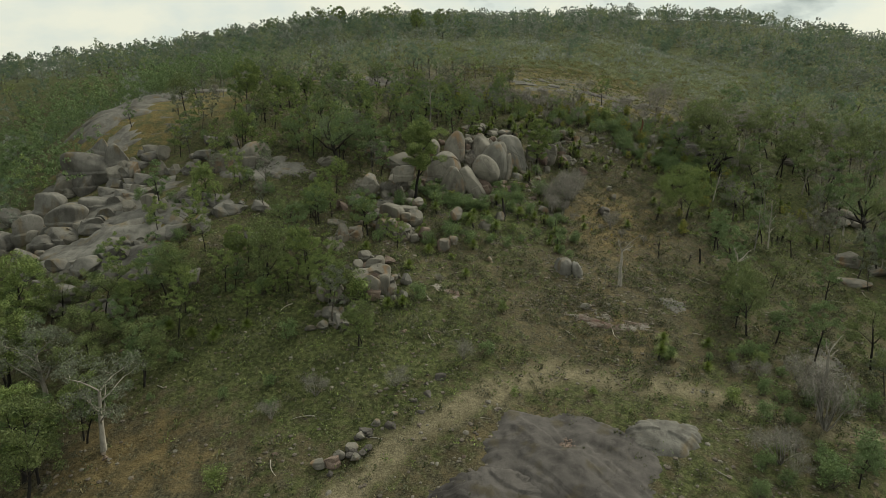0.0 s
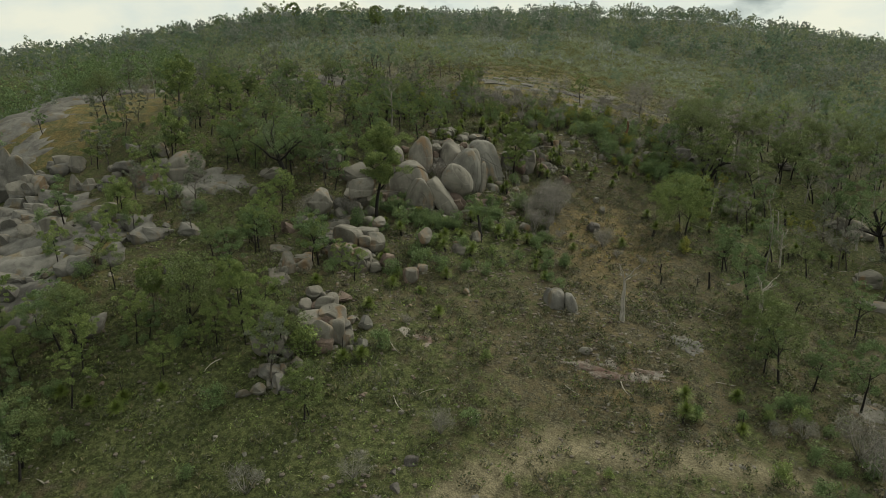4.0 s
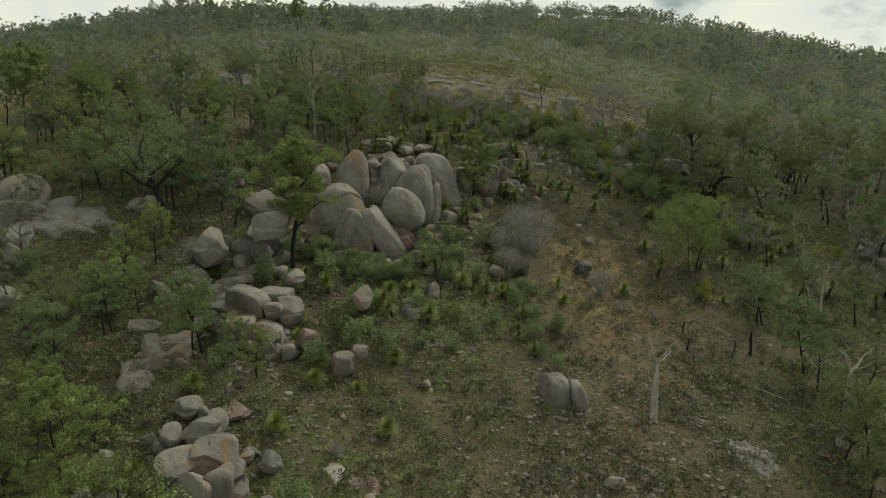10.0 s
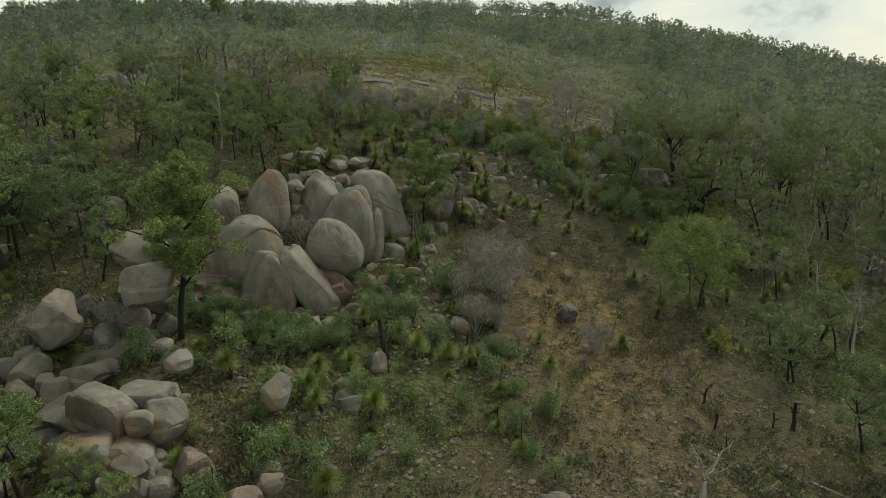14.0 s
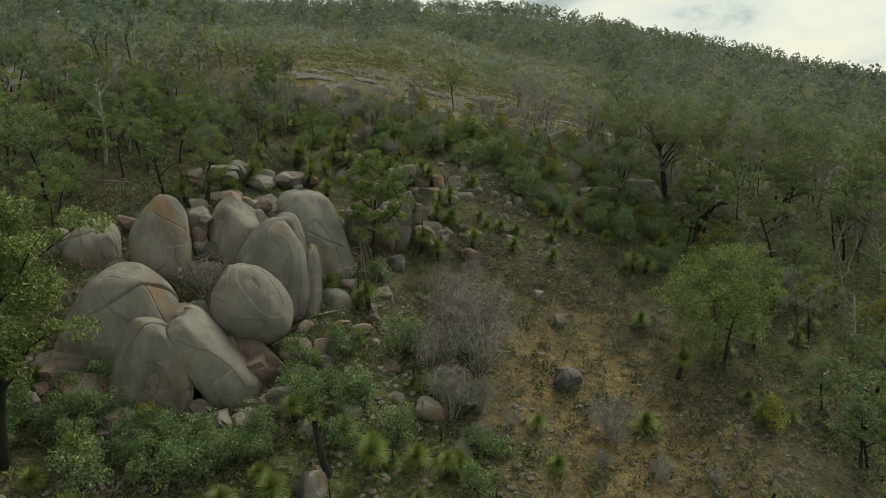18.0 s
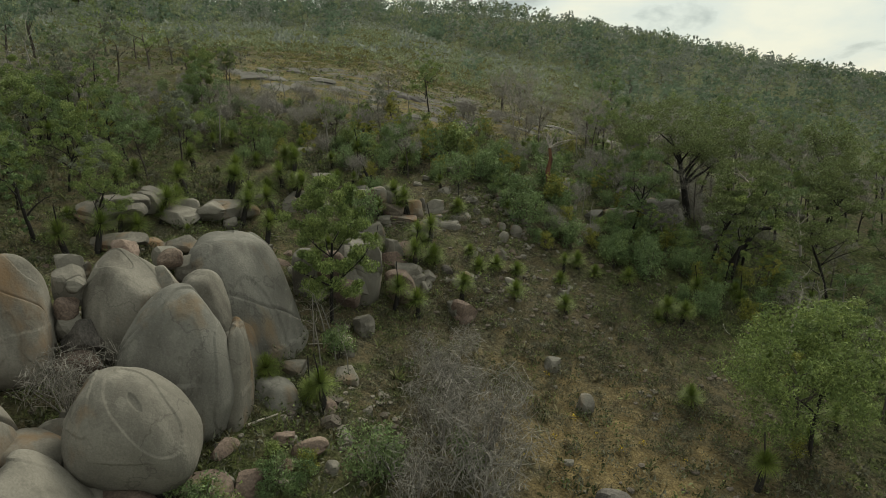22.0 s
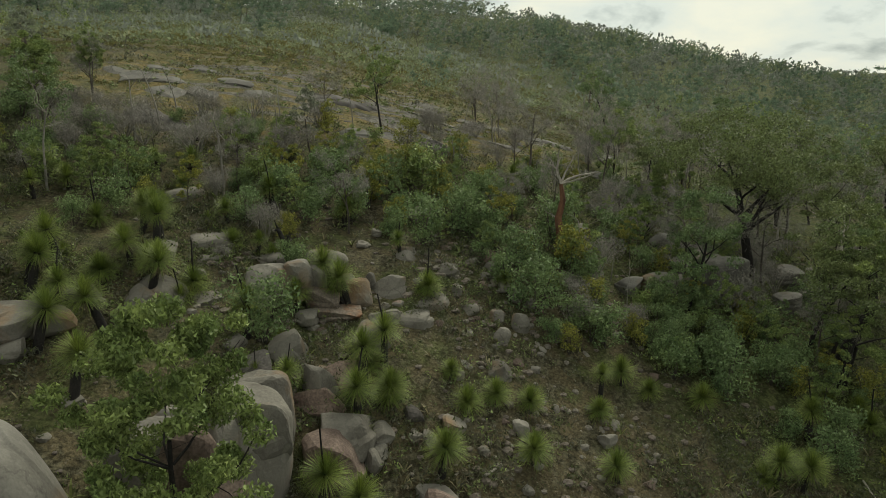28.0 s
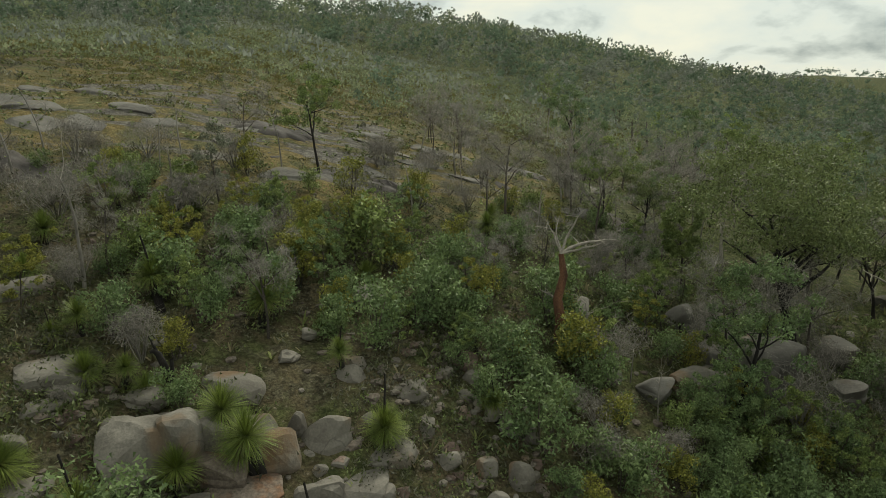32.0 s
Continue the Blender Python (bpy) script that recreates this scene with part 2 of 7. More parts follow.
def ground_material():
    m = bpy.data.materials.new("stony_hillside")
    m.use_nodes = True
    n, l = m.node_tree.nodes, m.node_tree.links
    bs = n["Principled BSDF"]
    bs.inputs["Roughness"].default_value = 0.95
    bs.inputs["Specular IOR Level"].default_value = 0.1
    geo = n.new("ShaderNodeNewGeometry")

    def tex(scale, detail=6.0):
        t = n.new("ShaderNodeTexNoise")
        t.inputs["Scale"].default_value, t.inputs["Detail"].default_value, t.inputs["Roughness"].default_value = scale, detail, 0.62
        l.new(geo.outputs["Position"], t.inputs["Vector"])
        return t.outputs["Fac"]

    def mix(fac, c1, c2):
        x = n.new("ShaderNodeMix")
        x.data_type = "RGBA"
        for sock, v in ((x.inputs[0], fac), (x.inputs[6], c1), (x.inputs[7], c2)):
            if isinstance(v, tuple):
                sock.default_value = (*v, 1)
            else:
                l.new(v, sock)
        return x.outputs[2]

    def step(v, lo, hi):
        r = n.new("ShaderNodeMapRange")
        r.inputs["From Min"].default_value, r.inputs["From Max"].default_value = lo, hi
        l.new(v, r.inputs["Value"])
        return r.outputs[0]

    def attr(name):
        a_ = n.new("ShaderNodeAttribute")
        a_.attribute_name = name
        return a_.outputs["Fac"]

    def plus(v, name, k=1.0):
        a_ = n.new("ShaderNodeMath")
        a_.operation = "MULTIPLY_ADD"
        a_.inputs[1].default_value = k
        l.new(attr(name), a_.inputs[0])
        l.new(v, a_.inputs[2])
        return a_.outputs[0]

    soil = mix(step(tex(0.25), 0.38, 0.62), (0.063, 0.054, 0.032), (0.105, 0.088, 0.053))
    litter = mix(step(tex(4.0), 0.43, 0.57), (0.037, 0.034, 0.021), (0.095, 0.087, 0.058))
    base = mix(step(tex(1.1), 0.47, 0.54), soil, litter)
    green = mix(step(tex(2.2), 0.44, 0.56), (0.041, 0.049, 0.020), (0.085, 0.094, 0.039))
    base = mix(step(plus(tex(0.8), "green"), 0.86, 1.04), base, green)
    ochre = mix(step(tex(1.6), 0.38, 0.62), (0.10, 0.075, 0.035), (0.18, 0.138, 0.07))
    base = mix(step(plus(tex(0.5), "bare"), 0.8, 1.1), base, ochre)
    pebble = n.new("ShaderNodeTexVoronoi")
    pebble.inputs["Scale"].default_value = 4.5
    l.new(geo.outputs["Position"], pebble.inputs["Vector"])
    base = mix(step(pebble.outputs["Distance"], 0.2, 0.1), base, (0.14, 0.124, 0.095))
    runs = n.new("ShaderNodeMapping")
    runs.inputs["Rotation"].default_value = (0, 0, radians(-14))
    runs.inputs["Scale"].default_value = (0.22, 1.0, 1.0)
    l.new(geo.outputs["Position"], runs.inputs["Vector"])
    run = n.new("ShaderNodeTexNoise")
    run.inputs["Scale"].default_value, run.inputs["Detail"].default_value = 0.8, 7.0
    l.new(runs.outputs[0], run.inputs["Vector"])
    rock = mix(step(run.outputs["Fac"], 0.46, 0.56), (0.045, 0.042, 0.04), mix(step(tex(2.5), 0.42, 0.58), (0.085, 0.08, 0.074), (0.15, 0.14, 0.126)))
    lichen = mix(step(tex(0.7), 0.42, 0.58), mix(step(tex(3.0), 0.4, 0.6), (0.068, 0.07, 0.032), (0.105, 0.102, 0.05)), mix(step(tex(3.0), 0.4, 0.6), (0.105, 0.085, 0.036), (0.165, 0.128, 0.058)))
    lichen = mix(step(plus(run.outputs["Fac"], "rock", 0.26), 0.735, 0.775), lichen, rock)
    base = mix(step(plus(tex(0.35), "rock"), 0.75, 0.95), base, lichen)
    base = mix(attr("track"), base, mix(step(tex(1.0), 0.35, 0.65), (0.13, 0.115, 0.075), (0.19, 0.165, 0.11)))
    speck = n.new("ShaderNodeMapRange")
    speck.inputs["From Min"].default_value, speck.inputs["From Max"].default_value = 0.38, 0.62
    speck.inputs["To Min"].default_value, speck.inputs["To Max"].default_value = 0.66, 1.3
    l.new(tex(9.0, 3.0), speck.inputs["Value"])
    tone = n.new("ShaderNodeVectorMath")
    tone.operation = "SCALE"
    l.new(base, tone.inputs[0])
    l.new(speck.outputs[0], tone.inputs["Scale"])
    base = tone.outputs[0]
    l.new(base, bs.inputs["Base Color"])
    bp = n.new("ShaderNodeBump")
    bp.inputs["Strength"].default_value, bp.inputs["Distance"].default_value = 1.0, 0.25
    l.new(tex(2.5, 8.0), bp.inputs["Height"])
    l.new(bp.outputs[0], bs.inputs["Normal"])
    return m


GROUND = ground_material()
REDROCK = material("reddish_rock", [(0.3, (0.086, 0.061, 0.052)), (0.55, (0.158, 0.119, 0.101)), (0.75, (0.202, 0.155, 0.126))], scale=0.8, fine=12.0, bump=0.5, bump_scale=4.0)
# for the dark rocks, and for two boulders coloured in place of shade
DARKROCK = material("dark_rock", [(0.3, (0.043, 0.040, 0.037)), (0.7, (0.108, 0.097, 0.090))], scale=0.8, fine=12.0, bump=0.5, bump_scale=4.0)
RUSTROCK = material("rust_stained_rock", [(0.35, (0.173, 0.072, 0.025)), (0.5, (0.158, 0.130, 0.108)), (0.7, (0.194, 0.166, 0.144))], scale=0.6, fine=12.0, bump=0.5, bump_scale=4.0)
PALEROCK = material("fresh_broken_rock", [(0.3, (0.147, 0.134, 0.116)), (0.7, (0.245, 0.220, 0.190))], scale=1.5, fine=12.0, bump=0.5, bump_scale=4.0)
REDPALE = material("red_and_white_rock", [(0.36, (0.10, 0.06, 0.05)), (0.5, (0.165, 0.13, 0.112)), (0.6, (0.27, 0.25, 0.225)), (0.75, (0.13, 0.10, 0.088))], scale=0.8, fine=8.0, bump=0.6, bump_scale=3.0)
DRY_BUSH = foliage("dry_bush", (0.075, 0.063, 0.042), (0.15, 0.128, 0.088))
HEATH_DARK = foliage("dark_heath", (0.041, 0.050, 0.024), (0.090, 0.102, 0.046))
HEATH_GREY = foliage("grey_heath", (0.071, 0.073, 0.050), (0.131, 0.131, 0.096))
DARKSLAB = granite_material("dark_sheet_granite", (0.088, 0.08, 0.077), (0.028, 0.025, 0.025), (0.06, 0.05, 0.03))

GREYSTONE = granite_material("grey_granite", (0.172, 0.165, 0.15), (0.078, 0.074, 0.067), (0.165, 0.116, 0.068))
# haze is mixed into these leaf colours: paler and bluer than the near leaves
HAZED_DARK = material("hazed_dark_leaves", [(0.3, (0.086, 0.123, 0.087)), (0.7, (0.151, 0.201, 0.141))], scale=0.1, fine=1.0, bump=0, vary="island", vary_amount=0.25, translucent=0.5)
HAZED_OLIVE = material("hazed_olive_leaves", [(0.3, (0.140, 0.171, 0.105)), (0.7, (0.231, 0.260, 0.154))], scale=0.1, fine=1.0, bump=0, vary="island", vary_amount=0.25, translucent=0.5)
HAZED_GREY = material("hazed_grey_leaves", [(0.3, (0.149, 0.172, 0.146)), (0.7, (0.233, 0.252, 0.218))], scale=0.1, fine=1.0, bump=0, vary="island", vary_amount=0.25, translucent=0.5)
MOSS = foliage("ochre_moss", (0.085, 0.085, 0.03), (0.16, 0.145, 0.05), 0.35)


# ---- the lie of the land: heights on a coarse lattice, smoothed, with small relief ----
EAST = np.array([-420.0, -160.0, -85.0, -50.0, -22.0, 0.0, 20.0, 45.0, 110.0, 420.0])
NORTH = np.array([10.0, 50.0, 70.0, 90.0, 108.0, 125.0, 160.0, 230.0, 320.0, 460.0])
HEIGHTS = np.array([  # one row for each line to the north, from west to east
    [-12.0, -2.0, -0.8, -0.9, 1.3, 3.4, 2.0, -1.5, -7.9, -20.0],
    [-5.8, 6.1, 9.0, 9.9, 13.7, 13.6, 11.1, 8.4, 3.6, -14.1],
    [-2.2, 11.1, 14.8, 20.2, 19.9, 17.1, 14.3, 9.0, 7.4, -11.6],
    [2.1, 17.9, 21.7, 26.2, 24.6, 21.1, 18.6, 14.2, 10.4, -10.1],
    [7.6, 25.1, 32.5, 33.1, 31.6, 25.4, 22.3, 19.2, 14.4, -10.1],
    [13.6, 30.2, 36.1, 37.1, 35.0, 32.3, 29.3, 24.4, 18.5, -10.8],
    [20.6, 35.1, 39.1, 41.4, 42.1, 40.9, 36.0, 30.8, 19.7, -9.4],
    [25.1, 43.3, 50.9, 50.6, 49.8, 48.2, 47.6, 41.7, 29.6, -3.2],
    [23.9, 56.7, 63.2, 60.4, 60.9, 61.0, 60.9, 52.8, 51.7, 6.8],
    [18.8, 65.7, 75.6, 77.1, 79.0, 80.3, 80.8, 79.5, 75.0, 16.9],
]).T


def weights(knots, v):
    """Weights of the knots for a cubic through them."""
    v = np.clip(np.atleast_1d(np.asarray(v, float)), knots[0], knots[-1])
    n, r = len(knots), np.arange(len(v))
    i = np.clip(np.searchsorted(knots, v, side="right") - 1, 0, n - 2)
    h = knots[i + 1] - knots[i]
    t = (v - knots[i]) / h
    w = np.zeros((len(v), n))
    w[r, i] += 2 * t ** 3 - 3 * t ** 2 + 1
    w[r, i + 1] += -2 * t ** 3 + 3 * t ** 2
    for j, c in ((i, t ** 3 - 2 * t ** 2 + t), (i + 1, t ** 3 - t ** 2)):
        a_, b_ = np.maximum(j - 1, 0), np.minimum(j + 1, n - 1)
        s = c * h / (knots[b_] - knots[a_])
        np.add.at(w, (r, b_), s)
        np.add.at(w, (r, a_), -s)
    return w


def hashed(i, j, seed):
    v = np.sin(i * 127.1 + j * 311.7 + seed * 74.7) * 43758.5453
    return v - np.floor(v)


def lumps(x, y, size, seed=0):
    """Smooth noise of -1 to 1 with lumps of that size."""
    x, y = np.asarray(x, float) / size, np.asarray(y, float) / size
    i, j = np.floor(x), np.floor(y)
    u, v = x - i, y - j
    u, v = u * u * (3 - 2 * u), v * v * (3 - 2 * v)
    low = hashed(i, j, seed) * (1 - u) + hashed(i + 1, j, seed) * u
    high = hashed(i, j + 1, seed) * (1 - u) + hashed(i + 1, j + 1, seed) * u
    return (low * (1 - v) + high * v) * 2 - 1


def heights(x, y):
    x, y = np.atleast_1d(np.asarray(x, float)), np.atleast_1d(np.asarray(y, float))
    z = np.einsum("ni,ij,nj->n", weights(EAST, x), HEIGHTS, weights(NORTH, y))
    z = z - 0.16 * np.clip(y - 475, 0, 820)
    fall = np.clip((-76 - 0.12 * (y - 75) - x) / 38, 0, 1)  # beyond the western shoulder the land drops into a wooded valley
    z = z - 15 * fall * fall * (3 - 2 * fall) * np.clip((y - 45) / 25, 0, 1) * np.clip((190 - y) / 50, 0, 1) * np.clip((x + 330) / 120, 0, 1)
    z = z - 0.03 * np.maximum(0, np.abs(x) - 420)
    far = 172 * np.exp(-((x - 1450) / 420) ** 2 - ((y - 1500) / 330) ** 2) + 150 * np.exp(-((x - 2000) / 420) ** 2 - ((y - 1350) / 350) ** 2)
    z = z + far + 2.5 * lumps(x, y, 60, 5) * np.clip((y - 180) / 200, 0, 1)
    return z + 0.35 * lumps(x, y, 5.5, 1) + 0.16 * lumps(x, y, 1.9, 2)


def height(x, y):
    return float(heights(x, y)[0])


def lines(inner, step, ends, grow):
    a_ = list(np.arange(inner[0], inner[1] + step, step))
    d = step
    while a_[-1] < ends[1]:
        d *= grow
        a_.append(a_[-1] + d)
    d = step
    while a_[0] > ends[0]:
        d *= grow
        a_.insert(0, a_[0] - d)
    return np.array(a_)


def spot(x, y, cx, cy, rx, ry, turn=0.0):
    """1 in the middle of an oval patch, falling to 0 at its edge."""
    c, s = math.cos(radians(turn)), math.sin(radians(turn))
    u, v = ((x - cx) * c + (y - cy) * s) / rx, (-(x - cx) * s + (y - cy) * c) / ry
    return np.clip(1.35 * (1 - np.sqrt(u * u + v * v)), 0, 1)


def bare_at(x, y):
    b = 0.52 * spot(x, y, 8, 95, 14, 26, -10) + 0.35 * spot(x, y, 5, 66, 12, 12) + 0.45 * spot(x, y, -34, 42, 16, 12) + 0.3 * spot(x, y, -3, 44, 10, 12)
    return b


def rock_at(x, y):
    return 0.9 * spot(x, y, 6, 148, 27, 17, -4) + 0.45 * spot(x, y, 8, 172, 36, 30) + 0.6 * spot(x, y, -72, 112, 18, 32, -25) + 0.45 * spot(x, y, -52, 74, 16, 18) + 0.5 * spot(x, y, -52, 150, 26, 14)


def green_at(x, y):
    g = 0.41 + 0.25 * spot(x, y, -25, 58, 22, 16) + 0.25 * spot(x, y, -6, 90, 12, 12) + 0.2 * spot(x, y, 30, 120, 20, 40)
    return g + 0.3 * np.clip((y - 170) / 60, 0, 1) + 0.06 * np.clip((np.abs(x) - 24) / 20, 0, 1) - 0.5 * bare_at(x, y) + 0.08 * spot(x, y, 0, 48, 45, 14)


TRACK = ((-16, 36), (-11.8, 44.2), (-5.3, 51.4), (0.3, 56.3), (8.9, 56.9), (13.8, 57.0), (20.8, 56.7), (32, 55))


def track_at(x, y):
    """Where the worn vehicle track runs."""
    best = np.full(np.shape(x), 99.0)
    for (ax, ay), (bx, by) in zip(TRACK[:-1], TRACK[1:]):
        t = np.clip(((x - ax) * (bx - ax) + (y - ay) * (by - ay)) / ((bx - ax) ** 2 + (by - ay) ** 2), 0, 1)
        best = np.minimum(best, np.hypot(x - ax - t * (bx - ax), y - ay - t * (by - ay)))
    return np.clip(1.5 - best / 1.3 + 0.5 * lumps(x, y, 1.7, 21), 0, 1) * 0.95


def build_ground():
    gx = lines((-66, 52), 1.0, (-3600, 3600), 1.06)
    gy = lines((30, 175), 1.0, (-500, 4200), 1.06)
    X, Y = np.meshgrid(gx, gy)
    x, y = X.ravel(), Y.ravel()
    co = np.stack([x, y, heights(x, y)], 1)
    nx, ny = len(gx), len(gy)
    i = np.arange(nx * ny).reshape(ny, nx)
    quads = np.stack([i[:-1, :-1], i[:-1, 1:], i[1:, 1:], i[1:, :-1]], -1).reshape(-1, 4)
    ob = new("ground", mesh_of("ground", co, quads, GROUND, smooth=True))
    for name, vals in (("green", green_at(x, y)), ("bare", bare_at(x, y)), ("rock", rock_at(x, y)), ("track", track_at(x, y))):
        ob.data.attributes.new(name, "FLOAT", "POINT").data.foreach_set("value", vals.astype(np.float32))
    return tagged(ob, "stony brown hillside with dry grass and low heath", "ground", kind="structure")


# ---- builders ----
def mesh_of(name, co, faces, mat, smooth=False):
    """A mesh from arrays of vertices and of faces with equally many corners."""
    me = bpy.data.meshes.new(name)
    co, faces = np.asarray(co, np.float32), np.asarray(faces, np.int32)
    k = faces.shape[1]
    me.vertices.add(len(co))
    me.vertices.foreach_set("co", co.ravel())
    me.loops.add(faces.size)
    me.loops.foreach_set("vertex_index", faces.ravel())
    me.polygons.add(len(faces))
    me.polygons.foreach_set("loop_start", np.arange(0, faces.size, k, dtype=np.int32))
    me.polygons.foreach_set("loop_total", np.full(len(faces), k, np.int32))
    me.polygons.foreach_set("use_smooth", np.full(len(faces), smooth, bool))
    me.update(calc_edges=True)
    me.materials.append(mat)
    return me


def empty(name, label, category, group=""):
    return tagged(new(name), label, category, group)


def part(name, data, parent, label=""):
    ob = new(name, data)
    ob.parent = parent
    return tagged(ob, label)


def joined(pieces):
    """One (vertices, faces) from many."""
    co, fa, n = [], [], 0
    for c, f in pieces:
        co.append(c)
        fa.append(np.asarray(f) + n)
        n += len(c)
    return np.concatenate(co), np.concatenate(fa)


def tube(points, radii, sides=7):
    """A tapered tube of quads along points, closed to a point at its tip."""
    pts = [Vector(p) for p in points]
    ring, co = [], []
    for i, p in enumerate(pts):
        d = (pts[min(i + 1, len(pts) - 1)] - pts[max(i - 1, 0)]).normalized()
        u = d.cross(Vector((0.31, 0.95, 0.05))).normalized()
        v = d.cross(u)
        for s in range(sides):
            t = 2 * math.pi * s / sides
            co.append(p + (u * math.cos(t) + v * math.sin(t)) * radii[i])
    fa = []
    for i in range(len(pts) - 1):
        for s in range(sides):
            a_, b_ = i * sides + s, i * sides + (s + 1) % sides
            fa.append((a_, b_, b_ + sides, a_ + sides))
    return np.array([tuple(c) for c in co]), np.array(fa)


def limb(rng, start, way, length, radius, bend=0.25, n=5, droop=0.0, tip=0.25):
    """A crooked limb: its points and radii."""
    p, d = Vector(start), Vector(way).normalized()
    pts, rad = [p.copy()], [radius]
    for i in range(n):
        d = (d + Vector((rng.uniform(-bend, bend), rng.uniform(-bend, bend), rng.uniform(-bend, bend) * 0.6 - droop))).normalized()
        p = p + d * (length / n)
        pts.append(p.copy())
        rad.append(radius * (1 - (1 - tip) * (i + 1) / n))
    return pts, rad


def leaves(rs, centres, radii, per, size, slim=0.45, hang=0.0):
    """Small pointed leaves in clumps round the centres."""
    c = np.repeat(np.asarray(centres, float), per, 0)
    r = np.repeat(np.asarray(radii, float), per, 0)
    n = len(c)
    d = rs.normal(size=(n, 3))
    d /= np.linalg.norm(d, axis=1)[:, None]
    p = c + d * r * (rs.uniform(0.25, 1.0, (n, 1)) ** 0.6)
    u = rs.normal(size=(n, 3)) + np.array([0, 0, -hang])
    u /= np.linalg.norm(u, axis=1)[:, None]
    v = np.cross(u, rs.normal(size=(n, 3)))
    v /= np.linalg.norm(v, axis=1)[:, None]
    s = size * rs.uniform(0.6, 1.3, (n, 1))
    u, v = u * s * 0.5, v * s * slim * 0.5
    co = np.stack([p - u * 0.9 - v, p - u * 0.6 + v, p + u], 1).reshape(-1, 3)
    return co, np.arange(3 * n).reshape(-1, 3)


def tree_mesh(seed, tall, spread, base, per=46, clumps=34, size=0.34, flat=0.75, forks=5, thick=0.024, slim=0.45, hang=0.4, puff=1.0):
    """A eucalypt: a leaning forked trunk and a crown of leaf clumps at the ends of its limbs. Returns wood and leaf arrays."""
    rng, rs = random.Random(seed), np.random.RandomState(seed)
    r0 = tall * thick
    trunk, rad = limb(rng, (0, 0, -0.3), (rng.uniform(-0.12, 0.12), rng.uniform(-0.12, 0.12), 1), tall * 0.62, r0, 0.12, 6, tip=0.45)
    wood = [tube(trunk, rad, 6)]
    ends = []
    for i in range(forks):
        k = rng.randint(3, 6)
        t = 2 * math.pi * (i + rng.random() * 0.6) / forks
        out = Vector((math.cos(t), math.sin(t), rng.uniform(0.5, 1.3)))
        far = trunk[k] + out.normalized() * 0.1
        pts, rr = limb(rng, far, out, rng.uniform(0.25, 0.42) * tall, rad[k] * 0.6, 0.28, 4)
        wood.append(tube(pts, rr, 4))
        ends += [pts[-1], pts[-2]]
        for q in range(2):
            w = Vector((rng.uniform(-1, 1), rng.uniform(-1, 1), rng.uniform(0, 0.9)))
            p2, r2 = limb(rng, pts[2 + q], w, rng.uniform(0.12, 0.22) * tall, rr[2] * 0.5, 0.3, 3)
            wood.append(tube(p2, r2, 3))
            ends.append(p2[-1])
    cen, rd = [], []
    mid = Vector((trunk[-1].x, trunk[-1].y, base + (tall - base) * 0.5))
    half = (tall - base) * 0.5
    for i in range(clumps):
        if i < len(ends) and rng.random() < 0.75:
            p = ends[i] + Vector((rng.uniform(-0.3, 0.3), rng.uniform(-0.3, 0.3), rng.uniform(0, 0.4)))
        else:
            t, h = rng.uniform(0, 2 * math.pi), rng.uniform(-0.9, 1)
            w = math.sqrt(max(0.05, 1 - abs(h) ** 2.2)) * rng.uniform(0.35, 1) ** 0.6
            p = mid + Vector((math.cos(t) * w * spread, math.sin(t) * w * spread, h * half))
        cen.append(tuple(p))
        s = puff * spread * rng.uniform(0.15, 0.27)
        rd.append((s, s, s * flat))
    return joined(wood), leaves(rs, cen, rd, per, size, slim, hang)


def tree_thing(seed, label, leaf=None, bark=None, group="eucalypts on the hillside", **kw):
    wood, leaf_arrays = tree_mesh(seed, **kw)
    ob = empty("eucalypt_tree", label, "tree", group)
    part("trunk", mesh_of("trunk", *wood, bark or BARK, True), ob)
    part("crown", mesh_of("crown", *leaf_arrays, leaf or LEAF), ob)
    return ob


def dead_tree(seed, tall, forks=7, twigs=3, thick=0.03, wood_mat=None, label="", lean=(0.1, 0, 1)):
    rng = random.Random(seed)
    trunk, rad = limb(rng, (0, 0, -0.3), lean, tall * 0.7, tall * thick, 0.13, 6, tip=0.4)
    ob = empty("dead_tree", label, "dead tree", "dead trees")
    part("trunk", mesh_of("trunk", *tube(trunk, rad, 8), wood_mat or DEADWOOD, True), ob)
    for i in range(forks):
        k = rng.randint(3, 6)
        t = 2 * math.pi * (i + rng.random()) / forks
        out = Vector((math.cos(t), math.sin(t), rng.uniform(0.3, 1.3)))
        pts, rr = limb(rng, trunk[k], out, rng.uniform(0.2, 0.55) * tall, rad[k] * rng.uniform(0.25, 0.55), 0.5, 6, tip=0.15)
        piece = [tube(pts, rr, 5)]
        for q in range(twigs):
            w = Vector((rng.uniform(-1, 1), rng.uniform(-1, 1), rng.uniform(-0.2, 1)))
            p2, r2 = limb(rng, pts[rng.randint(2, 5)], w, rng.uniform(0.1, 0.22) * tall, rr[3] * 0.55, 0.4, 3, tip=0.2)
            piece.append(tube(p2, r2, 4))
        part("limb", mesh_of("limb", *joined(piece), DEADWOOD, True), ob)
    return ob


